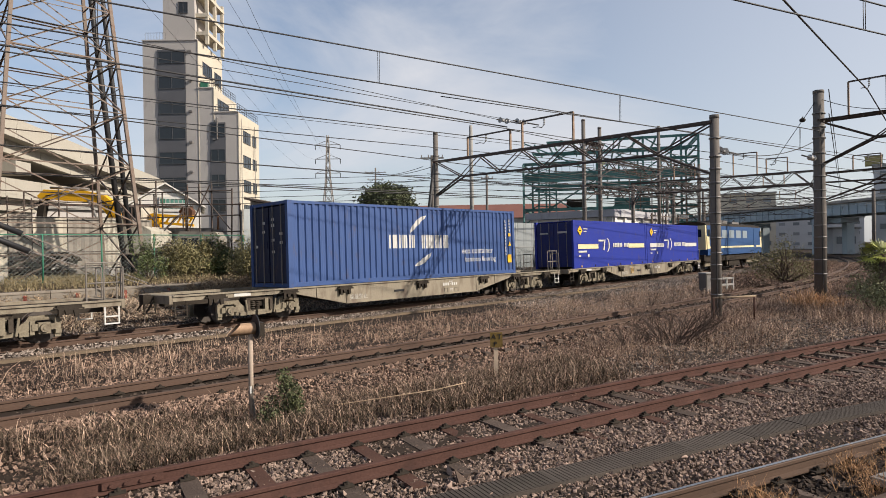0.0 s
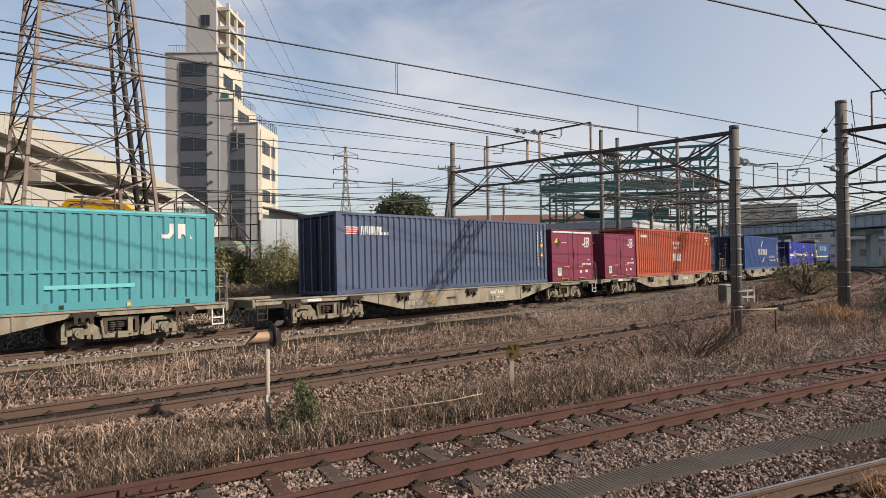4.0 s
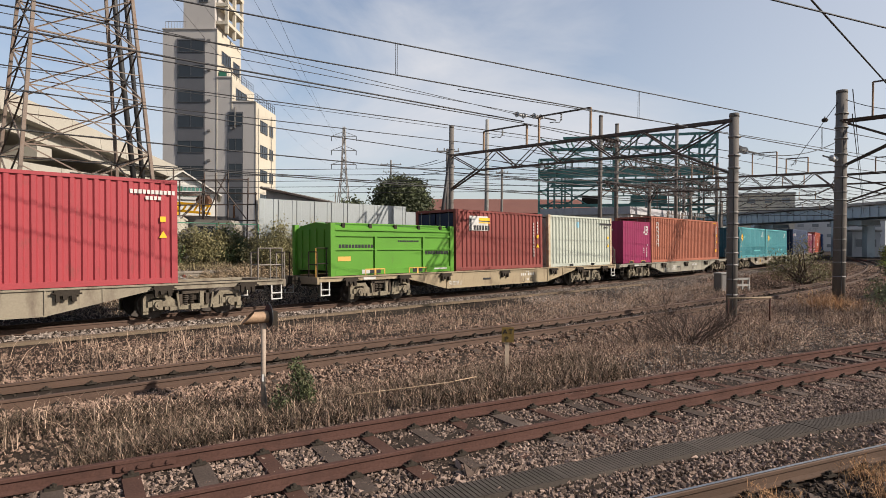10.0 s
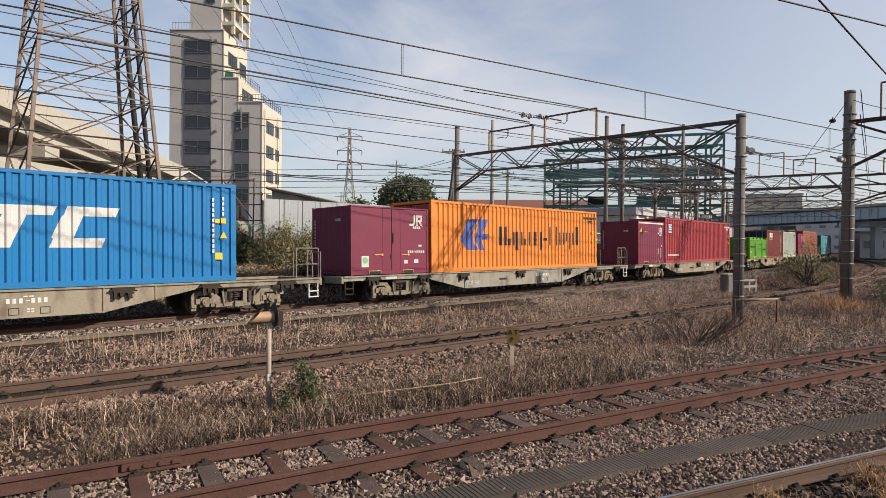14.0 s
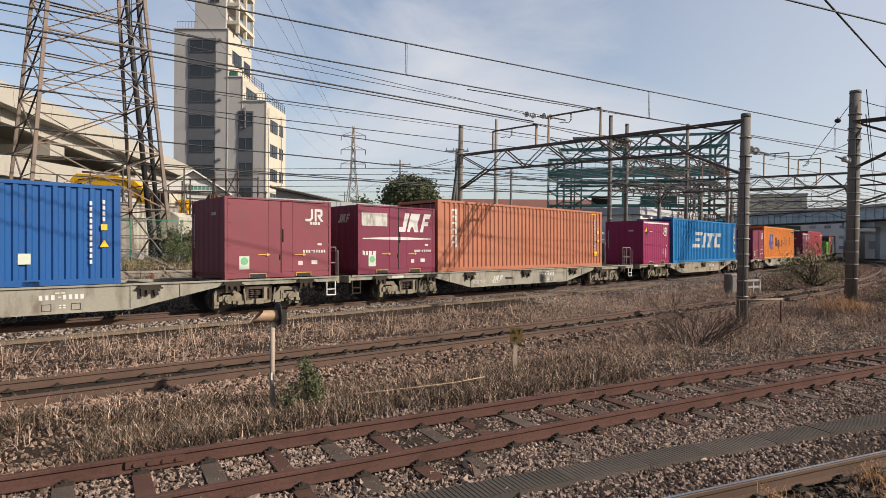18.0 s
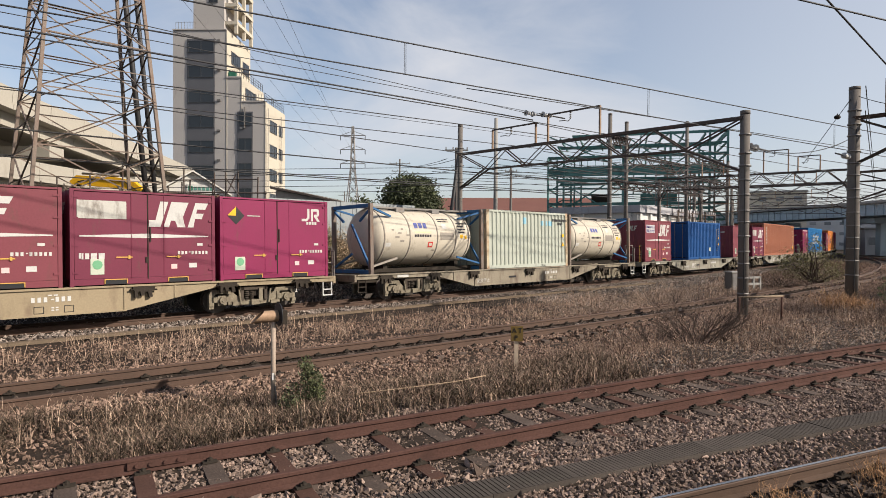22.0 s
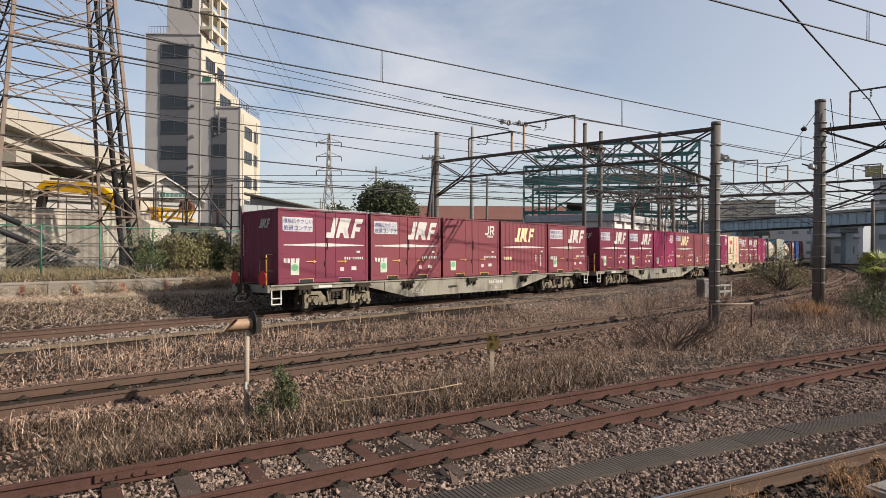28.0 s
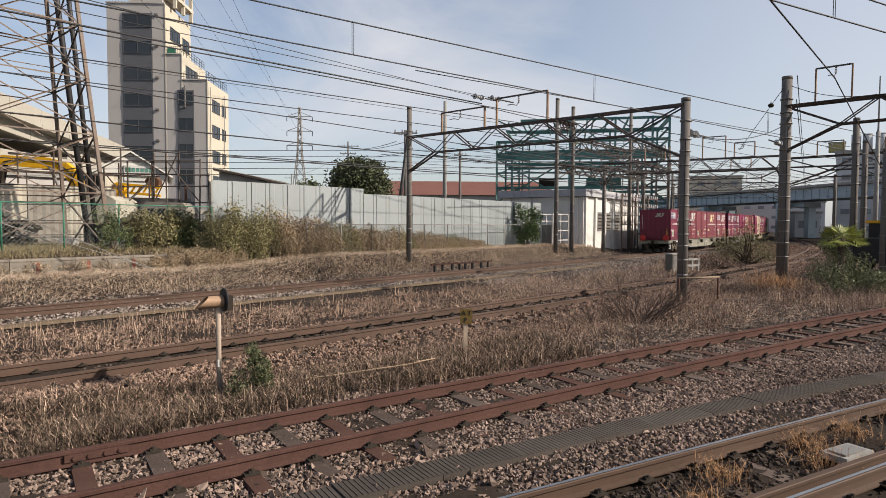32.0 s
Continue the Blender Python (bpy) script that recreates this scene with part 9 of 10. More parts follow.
def scatter(line, s0, s1, o0, o1, n, rng):
    s = rng.uniform(s0, s1, n)
    o = rng.uniform(o0, o1, n)
    pts = np.array([line.at(a, b)[:2] for a, b in zip(s, o)])
    return pts


def clear_of(pts, line, half, s0=-8, s1=60):
    """Keep places that lie off a track."""
    s = np.linspace(s0, s1, 140)
    c = np.array([line.at(a)[:2] for a in s])
    d = np.min(np.hypot(pts[:, None, 0] - c[None, :, 0], pts[:, None, 1] - c[None, :, 1]), axis=1)
    return pts[d > half]


def stones(name, pts, lo, hi, mat, label, rng, lift=0.02, zfix=None):
    n = len(pts)
    z = ground_height(pts[:, 0], pts[:, 1]) if zfix is None else np.full(n, zfix)
    base = np.array([[1, 0, 0], [-1, 0, 0], [0, 1, 0], [0, -1, 0], [0, 0, 1], [0, 0, -1]], float)
    size = rng.uniform(lo, hi, (n, 1, 1))
    v = base[None] * rng.uniform(0.75, 1.2, (n, 6, 3)) + rng.normal(0, 0.24, (n, 6, 3))
    v *= size * rng.uniform(0.6, 1.25, (n, 1, 3))
    q = rng.normal(0, 1, (n, 4))
    q /= np.linalg.norm(q, axis=1, keepdims=True)
    w, x, y, zz = q.T
    R = np.stack([np.stack([1 - 2 * (y * y + zz * zz), 2 * (x * y - w * zz), 2 * (x * zz + w * y)], -1), np.stack([2 * (x * y + w * zz), 1 - 2 * (x * x + zz * zz), 2 * (y * zz - w * x)], -1), np.stack([2 * (x * zz - w * y), 2 * (y * zz + w * x), 1 - 2 * (x * x + y * y)], -1)], 1)
    v = np.einsum("nij,nkj->nki", R, v)
    v[:, :, 0] += pts[:, 0:1]
    v[:, :, 1] += pts[:, 1:2]
    v[:, :, 2] += (z + rng.uniform(-0.03, lift, n))[:, None]
    tri = np.array([[0, 2, 4], [2, 1, 4], [1, 3, 4], [3, 0, 4], [2, 0, 5], [1, 2, 5], [3, 1, 5], [0, 3, 5]])
    f = (tri[None] + 6 * np.arange(n)[:, None, None]).reshape(-1, 3)
    return fast_mesh(name, v.reshape(-1, 3), f, mat, label, "ballast")


def fast_mesh(name, v, f, mat, label, category, smooth_faces=False):
    me = bpy.data.meshes.new(name)
    k = f.shape[1]
    me.vertices.add(len(v))
    me.vertices.foreach_set("co", np.ascontiguousarray(v, dtype=np.float32).ravel())
    me.loops.add(f.size)
    me.loops.foreach_set("vertex_index", np.ascontiguousarray(f, dtype=np.int32).ravel())
    me.polygons.add(len(f))
    me.polygons.foreach_set("loop_start", np.arange(0, f.size, k, dtype=np.int32))
    me.polygons.foreach_set("use_smooth", [smooth_faces] * len(f))
    me.update(calc_edges=True)
    me.materials.append(mat)
    return tagged(new(name, me), label, category, "", "stuff")


RNG = np.random.default_rng(11)
BALLAST_DARK = material("dark_ballast_grime_and_shade", (0.07, 0.053, 0.042), 0.9, 0, 0.3, 0.4, 30, 0.3, None, 0, 1, 1, 0, 0.5)
stones("ballast_near", scatter(LINE_B, -1, 13, -2.0, 1.45, 80000, RNG), 0.013, 0.031, BALLAST, "angular brown-grey ballast stones under rusty rails", RNG, 0.02)
stones("ballast_near_far_end", scatter(LINE_B, 13, 34, -2.0, 1.25, 18000, RNG), 0.020, 0.040, BALLAST, "angular brown-grey ballast stones under rusty rails", RNG, 0.01)
stones("ballast_platform", scatter(LINE_A, -1, 19, 0.6, 2.6, 70000, RNG), 0.014, 0.031, BALLAST, "grey ballast stones beside the platform track", RNG, 0.035)
stones("ballast_between", np.concatenate([scatter(LINE_A, -1, 18, -0.5, 0.5, 9000, RNG), scatter(LINE_A, -1, 18, -2.0, -0.62, 5000, RNG)]), 0.016, 0.036, BALLAST_DARK, "dark grimy ballast stones between platform rails", RNG, 0.02)
stones("ballast_outer", np.concatenate([scatter(LINE_B, -25, -1, -2.0, 1.45, 6000, RNG), scatter(LINE_A, -25, -1, -2.0, 2.4, 6000, RNG)]), 0.04, 0.08, BALLAST, "brown-grey ballast stones along both near tracks", RNG, 0.02)
BALLAST_WARM = material("rusty_ballast_stone", (0.235, 0.158, 0.118), 0.9, 0, 0.3, 0.4, 30, 0.3, None, 0, 1, 1, 0, 0.65)
stones("ballast_middle", np.concatenate([scatter(LINE_C, -1.5, 20, -3.3, -0.6, 46000, RNG), scatter(LINE_C, 20, 40, -2.6, -0.6, 9000, RNG)]), 0.018, 0.036, BALLAST_WARM, "rust-brown ballast stones beside the middle track", RNG, 0.04)
stones("ballast_hollow", clear_of(scatter(LINE_C, 4, 34, -7.5, -3.0, 12000, RNG), LINE_B, 1.4), 0.022, 0.046, BALLAST_WARM, "scattered brown stones in the weedy hollow", RNG, 0.01)
# the shadow between the middle rails is put into these stones' dark colour
stones("ballast_middle_bed", scatter(LINE_C, -2, 36, -0.5, 0.5, 7000, RNG), 0.022, 0.045, BALLAST_DARK, "ballast stones darkened with the shade between the middle rails", RNG, 0.01, -0.19)
stones("ballast_middle_shoulder", np.concatenate([scatter(LINE_C, -2, 34, 0.62, 1.6, 11000, RNG), scatter(LINE_C, -2, 30, -0.95, -0.6, 4500, RNG)]), 0.022, 0.046, BALLAST_WARM, "rust-brown ballast stones along the middle track", RNG, 0.02, -0.165)
stones("ballast_verge", scatter(LINE_C, -2, 32, 1.5, 5.2, 22000, RNG), 0.020, 0.042, BALLAST_WARM, "brown ballast stones scattered among dry grass", RNG, 0.01)
BALLAST_GREY = material("grey_ballast_stone", (0.27, 0.22, 0.185), 0.9, 0, 0.3, 0.4, 30, 0.3, None, 0, 1, 1, 0, 0.55)
between = scatter(TRAIN_LINE, 18, 62, -7.5, -2.2, 16000, RNG)
stones("gravel_between", clear_of(between, LINE_C, 1.4, -8, 80), 0.030, 0.060, BALLAST_GREY, "grey-brown gravel between the diverging tracks", RNG, 0.01)
stones("gravel_field", clear_of(RNG.uniform((3, 11), (20, 28), (26000, 2)), LINE_B, 1.3), 0.020, 0.044, BALLAST_GREY, "grey-brown gravel showing among winter weeds", RNG, 0.012)
stones("ballast_bend", scatter(LINE_C, 34, 80, -1.7, 1.7, 7000, RNG), 0.05, 0.10, BALLAST_WARM, "brown ballast along the bend", RNG, 0.03, -0.18)
stones("ballast_far", np.concatenate([scatter(TRAIN_LINE, 0, 56, -2.3, -0.6, 14000, RNG), scatter(TRAIN_LINE, 0, 56, -0.5, 2.3, 12000, RNG)]), 0.026, 0.052, BALLAST_GREY, "grey ballast stones along the train's track", RNG)


# ---- weeds ----
def weeds(name, pts, h_lo, h_hi, width, mat, label, rng, branches=3, lean=0.25, z=None):
    """Dry stems as thin tapering blades, each with a few side twigs."""
    n = len(pts)
    if z is None:
        z = ground_height(pts[:, 0], pts[:, 1])
    base = np.stack([pts[:, 0], pts[:, 1], z - 0.02], -1)
    h = rng.uniform(h_lo, h_hi, n) * rng.uniform(0.6, 1.0, n)
    ang = rng.uniform(0, 2 * np.pi, n)
    side = np.stack([np.cos(ang), np.sin(ang), np.zeros(n)], -1)
    ld = rng.uniform(0, 2 * np.pi, n)
    tilt = rng.normal(0, lean, n)
    way = np.stack([np.cos(ld) * tilt, np.sin(ld) * tilt, np.ones(n)], -1)
    mid = base + way * (h * 0.55)[:, None]
    bend = way + np.stack([np.cos(ld) * tilt * 1.4, np.sin(ld) * tilt * 1.4, np.zeros(n)], -1)
    top = mid + bend * (h * 0.45)[:, None]
    w = width * rng.uniform(0.6, 1.3, n)[:, None]
    V = np.stack([base - side * w, base + side * w, mid + side * w * 0.8, mid - side * w * 0.8, top], 1)
    tri = np.array([[0, 1, 2], [0, 2, 3], [3, 2, 4]])
    verts = [V.reshape(-1, 3)]
    faces = [(tri[None] + 5 * np.arange(n)[:, None, None]).reshape(-1, 3)]
    count = 5 * n
    for b in range(branches):
        u = rng.uniform(0.3, 0.95, n)[:, None]
        p = base + (top - base) * u
        a = rng.uniform(0, 2 * np.pi, n)
        l = (h * rng.uniform(0.12, 0.35, n))[:, None]
        q = p + np.stack([np.cos(a), np.sin(a), rng.uniform(0.2, 1.2, n)], -1) * l
        d = np.stack([-np.sin(a), np.cos(a), np.zeros(n)], -1) * w * 0.9
        T = np.stack([p - d, p + d, q], 1)
        verts.append(T.reshape(-1, 3))
        faces.append(np.arange(3 * n).reshape(-1, 3) + count)
        count += 3 * n
    return fast_mesh(name, np.concatenate(verts), np.concatenate(faces), mat, label, "dry weeds")


STRAW = material("straw_stem", (0.46, 0.33, 0.24), 0.9, 0, 0.2, 1, 20, 0, None, 0, 1, 1, 0, 0.75)
BROWN = material("brown_stem", (0.25, 0.17, 0.125), 0.95, 0, 0.2, 1, 20, 0, None, 0, 1, 1, 0, 0.75)
OLIVE = material("olive_weed", (0.085, 0.064, 0.044), 0.9, 0, 0.2, 1, 20, 0, None, 0, 1, 1, 0, 0.75)
ORANGE_GRASS = material("orange_straw", (0.50, 0.29, 0.15), 0.9, 0, 0.2, 1, 20, 0, None, 0, 1, 1, 0, 0.4)
LEAF = material("green_leaf", (0.075, 0.12, 0.028), 0.6, 0, 0.2, 1, 20, 0, None, 0, 1, 1, 0, 0.5)
LEAF_DULL = material("dull_ivy_leaf", (0.235, 0.205, 0.09), 0.7, 0, 0.2, 1, 20, 0, None, 0, 1, 1, 0, 0.4)
ROUGH_GRASS = material("rough_green_brown_grass", (0.31, 0.25, 0.14), 0.9, 0, 0.2, 1, 20, 0, None, 0, 1, 1, 0, 0.5)
LEAF_OLIVE = material("olive_bush_leaf", (0.085, 0.095, 0.036), 0.7, 0, 0.2, 1, 20, 0, None, 0, 1, 1, 0, 0.5)
LEAF_BUSH = material("sunlit_bush_leaf", (0.23, 0.235, 0.11), 0.6, 0, 0.2, 1, 20, 0, None, 0, 1, 1, 0, 0.5)
LEAF_MID = material("mid_green_leaf", (0.095, 0.12, 0.038), 0.6, 0, 0.2, 1, 20, 0, None, 0, 1, 1, 0, 0.55)
BANK_STRAW = material("matted_straw", (0.70, 0.56, 0.42), 0.9, 0, 0.2, 1, 20, 0, None, 0, 1, 1, 0, 0.5)
BANK_BROWN = material("matted_dead_vine", (0.54, 0.39, 0.27), 0.9, 0, 0.2, 1, 20, 0, None, 0, 1, 1, 0, 0.5)
VINE_LEAF = material("withered_vine_leaf", (0.36, 0.265, 0.165), 0.8, 0, 0.2, 1, 20, 0, None, 0, 1, 1, 0, 0.35)
LEAF_DARK = material("dark_tree_leaf", (0.075, 0.088, 0.036), 0.7, 0, 0.2, 1, 20, 0, None, 0, 1, 1, 0, 0.5)
BARK_GREY = material("grey_brown_twig", (0.125, 0.092, 0.074), 0.95, 0, 0.25, 3, 30, 0.2)
BARK = material("bark", (0.12, 0.09, 0.07), 0.95, 0, 0.25, 3, 30, 0.4)


def patchy(pts, rng, scale, keep):
    """Thin the places out in patches."""
    v = np.array([noise.noise(Vector((x * scale, y * scale, 3.0))) for x, y in pts])
    return pts[v + rng.uniform(-0.35, 0.35, len(pts)) > keep]


R2 = np.random.default_rng(5)
verge = patchy(scatter(LINE_C, -2, 36, 1.3, 5.0, 9500, R2), R2, 0.7, 0.06)
verge = verge[train_offset(verge[:, 0], verge[:, 1]) < -1.9]
weeds("weeds_verge", verge, 0.15, 0.55, 0.0042, STRAW, "tall pale dry grass between two tracks", R2, 3, 0.28)
weeds("weeds_verge_low", scatter(LINE_C, -2, 36, 1.2, 4.2, 6500, R2), 0.06, 0.26, 0.0055, BROWN, "low brown dry weeds between two tracks", R2, 3, 0.4)
trough = patchy(scatter(LINE_C, 3, 30, -5.2, -2.0, 9000, R2), R2, 0.45, 0.0)


def beyond(pts, line, s0=-8, s1=60):
    """Keep places on the far side of a track."""
    s = np.linspace(s0, s1, 140)
    c = np.array([line.at(a) for a in s])
    k = np.argmin(np.hypot(pts[:, None, 0] - c[None, :, 0], pts[:, None, 1] - c[None, :, 1]), axis=1)
    off = -(pts[:, 0] - c[k, 0]) * np.sin(c[k, 2]) + (pts[:, 1] - c[k, 1]) * np.cos(c[k, 2])
    return pts[off > 1.15]


trough = beyond(trough, LINE_B)
weeds("weeds_hollow", trough, 0.12, 0.45, 0.007, BROWN, "tangled brown dry weeds in the hollow", R2, 4, 0.35)
left_patch = beyond(patchy(scatter(LINE_B, -2, 9, 1.1, 3.3, 15000, R2), R2, 0.7, -0.28), LINE_B)
weeds("weeds_thicket", left_patch, 0.08, 0.36, 0.006, OLIVE, "dense dark olive and brown weeds beside the rails", R2, 4, 0.6)
weeds("weeds_thicket_brown", left_patch[1::2] + R2.normal(0, 0.1, left_patch[1::2].shape), 0.08, 0.36, 0.005, BROWN, "brown stalks among dark weeds", R2, 4, 0.55)
weeds("weeds_thicket_pale", left_patch[::4] + R2.normal(0, 0.1, left_patch[::4].shape), 0.12, 0.45, 0.004, STRAW, "thin pale stalks among dark weeds", R2, 3, 0.3)
field = R2.uniform((2, 12), (34, 40), (26000, 2))
field = clear_of(beyond(field, LINE_B), LINE_C, 1.2, -8, 70)
field = field[train_offset(field[:, 0], field[:, 1]) < -2.2]
field = patchy(field, R2, 0.4, 0.14)
weeds("weeds_field", field[::2], 0.10, 0.44, 0.007, BROWN, "brown winter weeds between diverging tracks", R2, 4, 0.5)
weeds("weeds_field_pale", field[::5] + R2.normal(0, 0.2, field[::5].shape), 0.15, 0.5, 0.005, STRAW, "pale dry grass stalks between diverging tracks", R2, 3, 0.2)
tuft = np.concatenate([np.array(c) + R2.normal(0, s, (n, 2)) for c, s, n in (((13.6, 22.5), 0.38, 420), ((14.2, 22.8), 0.5, 120))])
weeds("grass_orange", tuft, 0.3, 0.85, 0.006, ORANGE_GRASS, "tufts of orange-brown pampas-like grass by the pole", R2, 3, 0.3)
spots = [LINE_A.at(s, o)[:2] for s, o in ((1.0, 0.25), (2.2, -0.1), (2.6, 0.35), (4.6, 0.3), (5.2, 0.35), (6.0, 0.3), (7.0, 0.1), (0.3, -0.2), (8.5, 0.3), (3.4, 0.3))]
tuft = np.concatenate([np.array(c) + R2.normal(0, 0.14, (160, 2)) for c in spots])
weeds("grass_tufts", tuft, 0.10, 0.30, 0.003, ORANGE_GRASS, "straw-coloured grass tufts between the platform rails", R2, 3, 0.45)
bank = np.array([BANK_LINE.at(s, o)[:2] for s, o in zip(R2.uniform(-10, 40, 22000), R2.uniform(1.9, 5.2, 22000))])
weeds("weeds_bank", bank, 0.06, 0.22, 0.005, BANK_BROWN, "matted brown dead vines on the far bank", R2, 4, 1.3)
weeds("weeds_bank_pale", bank + R2.normal(0, 0.3, bank.shape), 0.06, 0.24, 0.005, BANK_STRAW, "pale dry grass on the far bank", R2, 4, 1.5)
weeds("bank_litter", bank[::2] + R2.normal(0, 0.35, bank[::2].shape), 0.08, 0.26, 0.007, BANK_STRAW, "flattened pale straw on the far bank", R2, 2, 3.0)
weeds("weeds_bank_dark", bank[::4] + R2.normal(0, 0.3, bank[::4].shape), 0.08, 0.3, 0.006, BROWN, "dark dead vine stems on the far bank", R2, 4, 1.2)
lawn = np.array([BANK_LINE.at(s, o)[:2] for s, o in zip(R2.uniform(-8, 11, 9500), R2.uniform(5.5, 10.5, 9500))])
weeds("grass_plateau", lawn, 0.12, 0.40, 0.008, ROUGH_GRASS, "rough green-brown grass above the wall", R2, 3, 0.5)
far_grass = np.array([LINE_C.at(s, o)[:2] for s, o in zip(R2.uniform(34, 80, 7000), R2.uniform(1.6, 6, 7000))])
far_grass = far_grass[train_offset(far_grass[:, 0], far_grass[:, 1]) < -2.0]
weeds("weeds_far", far_grass, 0.15, 0.5, 0.016, BROWN, "brown brush along the bend", R2, 3, 0.3)
right_grass = R2.uniform((20, 14), (48, 40), (9000, 2))
right_grass = clear_of(beyond(right_grass, LINE_B), LINE_C, 1.3, -8, 70)
weeds("weeds_right", right_grass[train_offset(right_grass[:, 0], right_grass[:, 1]) < -12], 0.3, 0.8, 0.010, STRAW, "dry grass beside the outer tracks", R2, 3, 0.3)


corner = R2.uniform((11.5, 15.0), (18.5, 21.0), (5000, 2))
corner = corner[np.hypot(corner[:, 0] - 14.6, corner[:, 1] - 21.4) > 1.0]
corner = beyond(corner, LINE_B)
weeds("weeds_corner", corner[::2], 0.15, 0.6, 0.005, BROWN, "tall brown dry weeds before the palm bushes", R2, 4, 0.4)
weeds("weeds_corner_pale", corner[::4] + R2.normal(0, 0.15, corner[::4].shape), 0.25, 0.75, 0.004, STRAW, "thin pale stalks before the palm bushes", R2, 3, 0.3)
near_field = clear_of(beyond(R2.uniform((3, 12), (19, 27), (15000, 2)), LINE_B), LINE_C, 1.0)
lying = np.concatenate([verge[::3], trough[::2], field[::2], near_field[::2]])
lying = lying + R2.normal(0, 0.25, lying.shape)
lying = clear_of(clear_of(lying, LINE_B, 1.1), LINE_C, 0.75, -8, 70)
weeds("dry_litter", lying, 0.10, 0.30, 0.004, STRAW, "pale dead stems lying flat on the soil", R2, 3, 2.6)
weeds("dry_litter_dark", lying[::2] + R2.normal(0, 0.15, lying[::2].shape), 0.08, 0.26, 0.005, BROWN, "brown dead stems lying flat on the soil", R2, 4, 2.2)


# ---- shrubs and trees ----
def leaves(centres, size, rng, fold=0.25):
    """Folded kite leaves at the places given: verts, faces."""
    n = len(centres)
    a = rng.normal(0, 1, (n, 3))
    a /= np.linalg.norm(a, axis=1, keepdims=True)
    b = np.cross(a, rng.normal(0, 1, (n, 3)))
    b /= np.linalg.norm(b, axis=1, keepdims=True)
    c = np.cross(a, b)
    s = size * rng.uniform(0.6, 1.3, (n, 1))
    V = np.stack([centres - a * s, centres + b * s * 0.45 + c * s * fold, centres + a * s, centres - b * s * 0.45 + c * s * fold], 1)
    f = np.array([[0, 1, 2], [0, 2, 3]])
    return V.reshape(-1, 3), (f[None] + 4 * np.arange(n)[:, None, None]).reshape(-1, 3)


def shrub(name, x, y, rx, ry, rz, n, size, mat, label, seed, stems=9, z=None, clumps=16, category="shrub"):
    rng = np.random.default_rng(seed)
    z = gz(x, y) if z is None else z
    t = thing(name, pose(x, y, z), label, category)
    bm = bmesh.new()
    tips = []
    for k in range(clumps):
        d = rng.normal(0, 1, 3)
        d /= np.linalg.norm(d)
        d[2] = abs(d[2])
        tips.append(np.array([d[0] * rx, d[1] * ry, 0.25 * rz + d[2] * rz * 0.75]) * rng.uniform(0.45, 0.95))
    for k in range(stems):
        p = tips[k % clumps]
        m = p * 0.5 + rng.normal(0, 0.08, 3) * rx
        add_tube(bm, (rng.normal(0, 0.1) * rx, rng.normal(0, 0.1) * ry, -0.05), m, 0.02 * max(rx, 0.4), 0.014 * max(rx, 0.4), 5, False)
        add_tube(bm, m, p, 0.014 * max(rx, 0.4), 0.006, 5, False)
    tagged(part("branchwork", bm, BARK, t), kind="stuff")
    pick = rng.integers(0, clumps, n)
    d = rng.normal(0, 1, (n, 3))
    d *= (rng.uniform(0, 1, (n, 1)) ** 0.4) / np.linalg.norm(d, axis=1, keepdims=True)
    c = np.array(tips)[pick] + d * np.array([rx, ry, min(rz * 0.8, 1.6 * rx)]) * 0.34
    c[:, 2] = np.maximum(c[:, 2], 0.02)
    v, f = leaves(c, size, rng)
    ob = fast_mesh("foliage", v, f, mat, "", "")
    ob.parent = t
    return t


shrub("young_bush", -2.30, 8.72, 0.33, 0.30, 0.80, 1700, 0.030, LEAF_OLIVE, "small olive-green bush beside the signal post", 1)


def bare_bush(x, y, r, h, n, label, seed):
    """A leafless bush: arching stems that fork twice."""
    rng = random.Random(seed)
    t = thing("bare_thicket", pose(x, y, gz(x, y)), label, "shrub")
    def grow(bm, p, d, length, thick, depth):
        q = p + d * length * 0.5
        e = (d + Vector((rng.uniform(-0.5, 0.5), rng.uniform(-0.5, 0.5), rng.uniform(-0.3, 0.4)))).normalized()
        w = q + e * length * 0.5
        add_tube(bm, p, q, thick, thick * 0.8, 4, False)
        add_tube(bm, q, w, thick * 0.8, thick * 0.5, 4, False)
        if depth:
            for k in range(3):
                f = (e + Vector((rng.uniform(-0.7, 0.7), rng.uniform(-0.7, 0.7), rng.uniform(-0.2, 0.5)))).normalized()
                grow(bm, q.lerp(w, rng.uniform(0.1, 1.0)), f, length * rng.uniform(0.4, 0.65), thick * 0.5, depth - 1)
    for k in range(n):
        a = rng.uniform(0, 2 * math.pi)
        o = rng.uniform(0, 0.45) * r
        d = Vector((math.cos(a) * rng.uniform(0.3, 1.3), math.sin(a) * rng.uniform(0.2, 0.9), rng.uniform(0.4, 0.9))).normalized()
        bm = bmesh.new()
        grow(bm, Vector((math.cos(a) * o, math.sin(a) * o, -0.03)), d, rng.uniform(0.4, 0.9) * h, 0.013, 2)
        part("stem", bm, BARK_GREY, t)


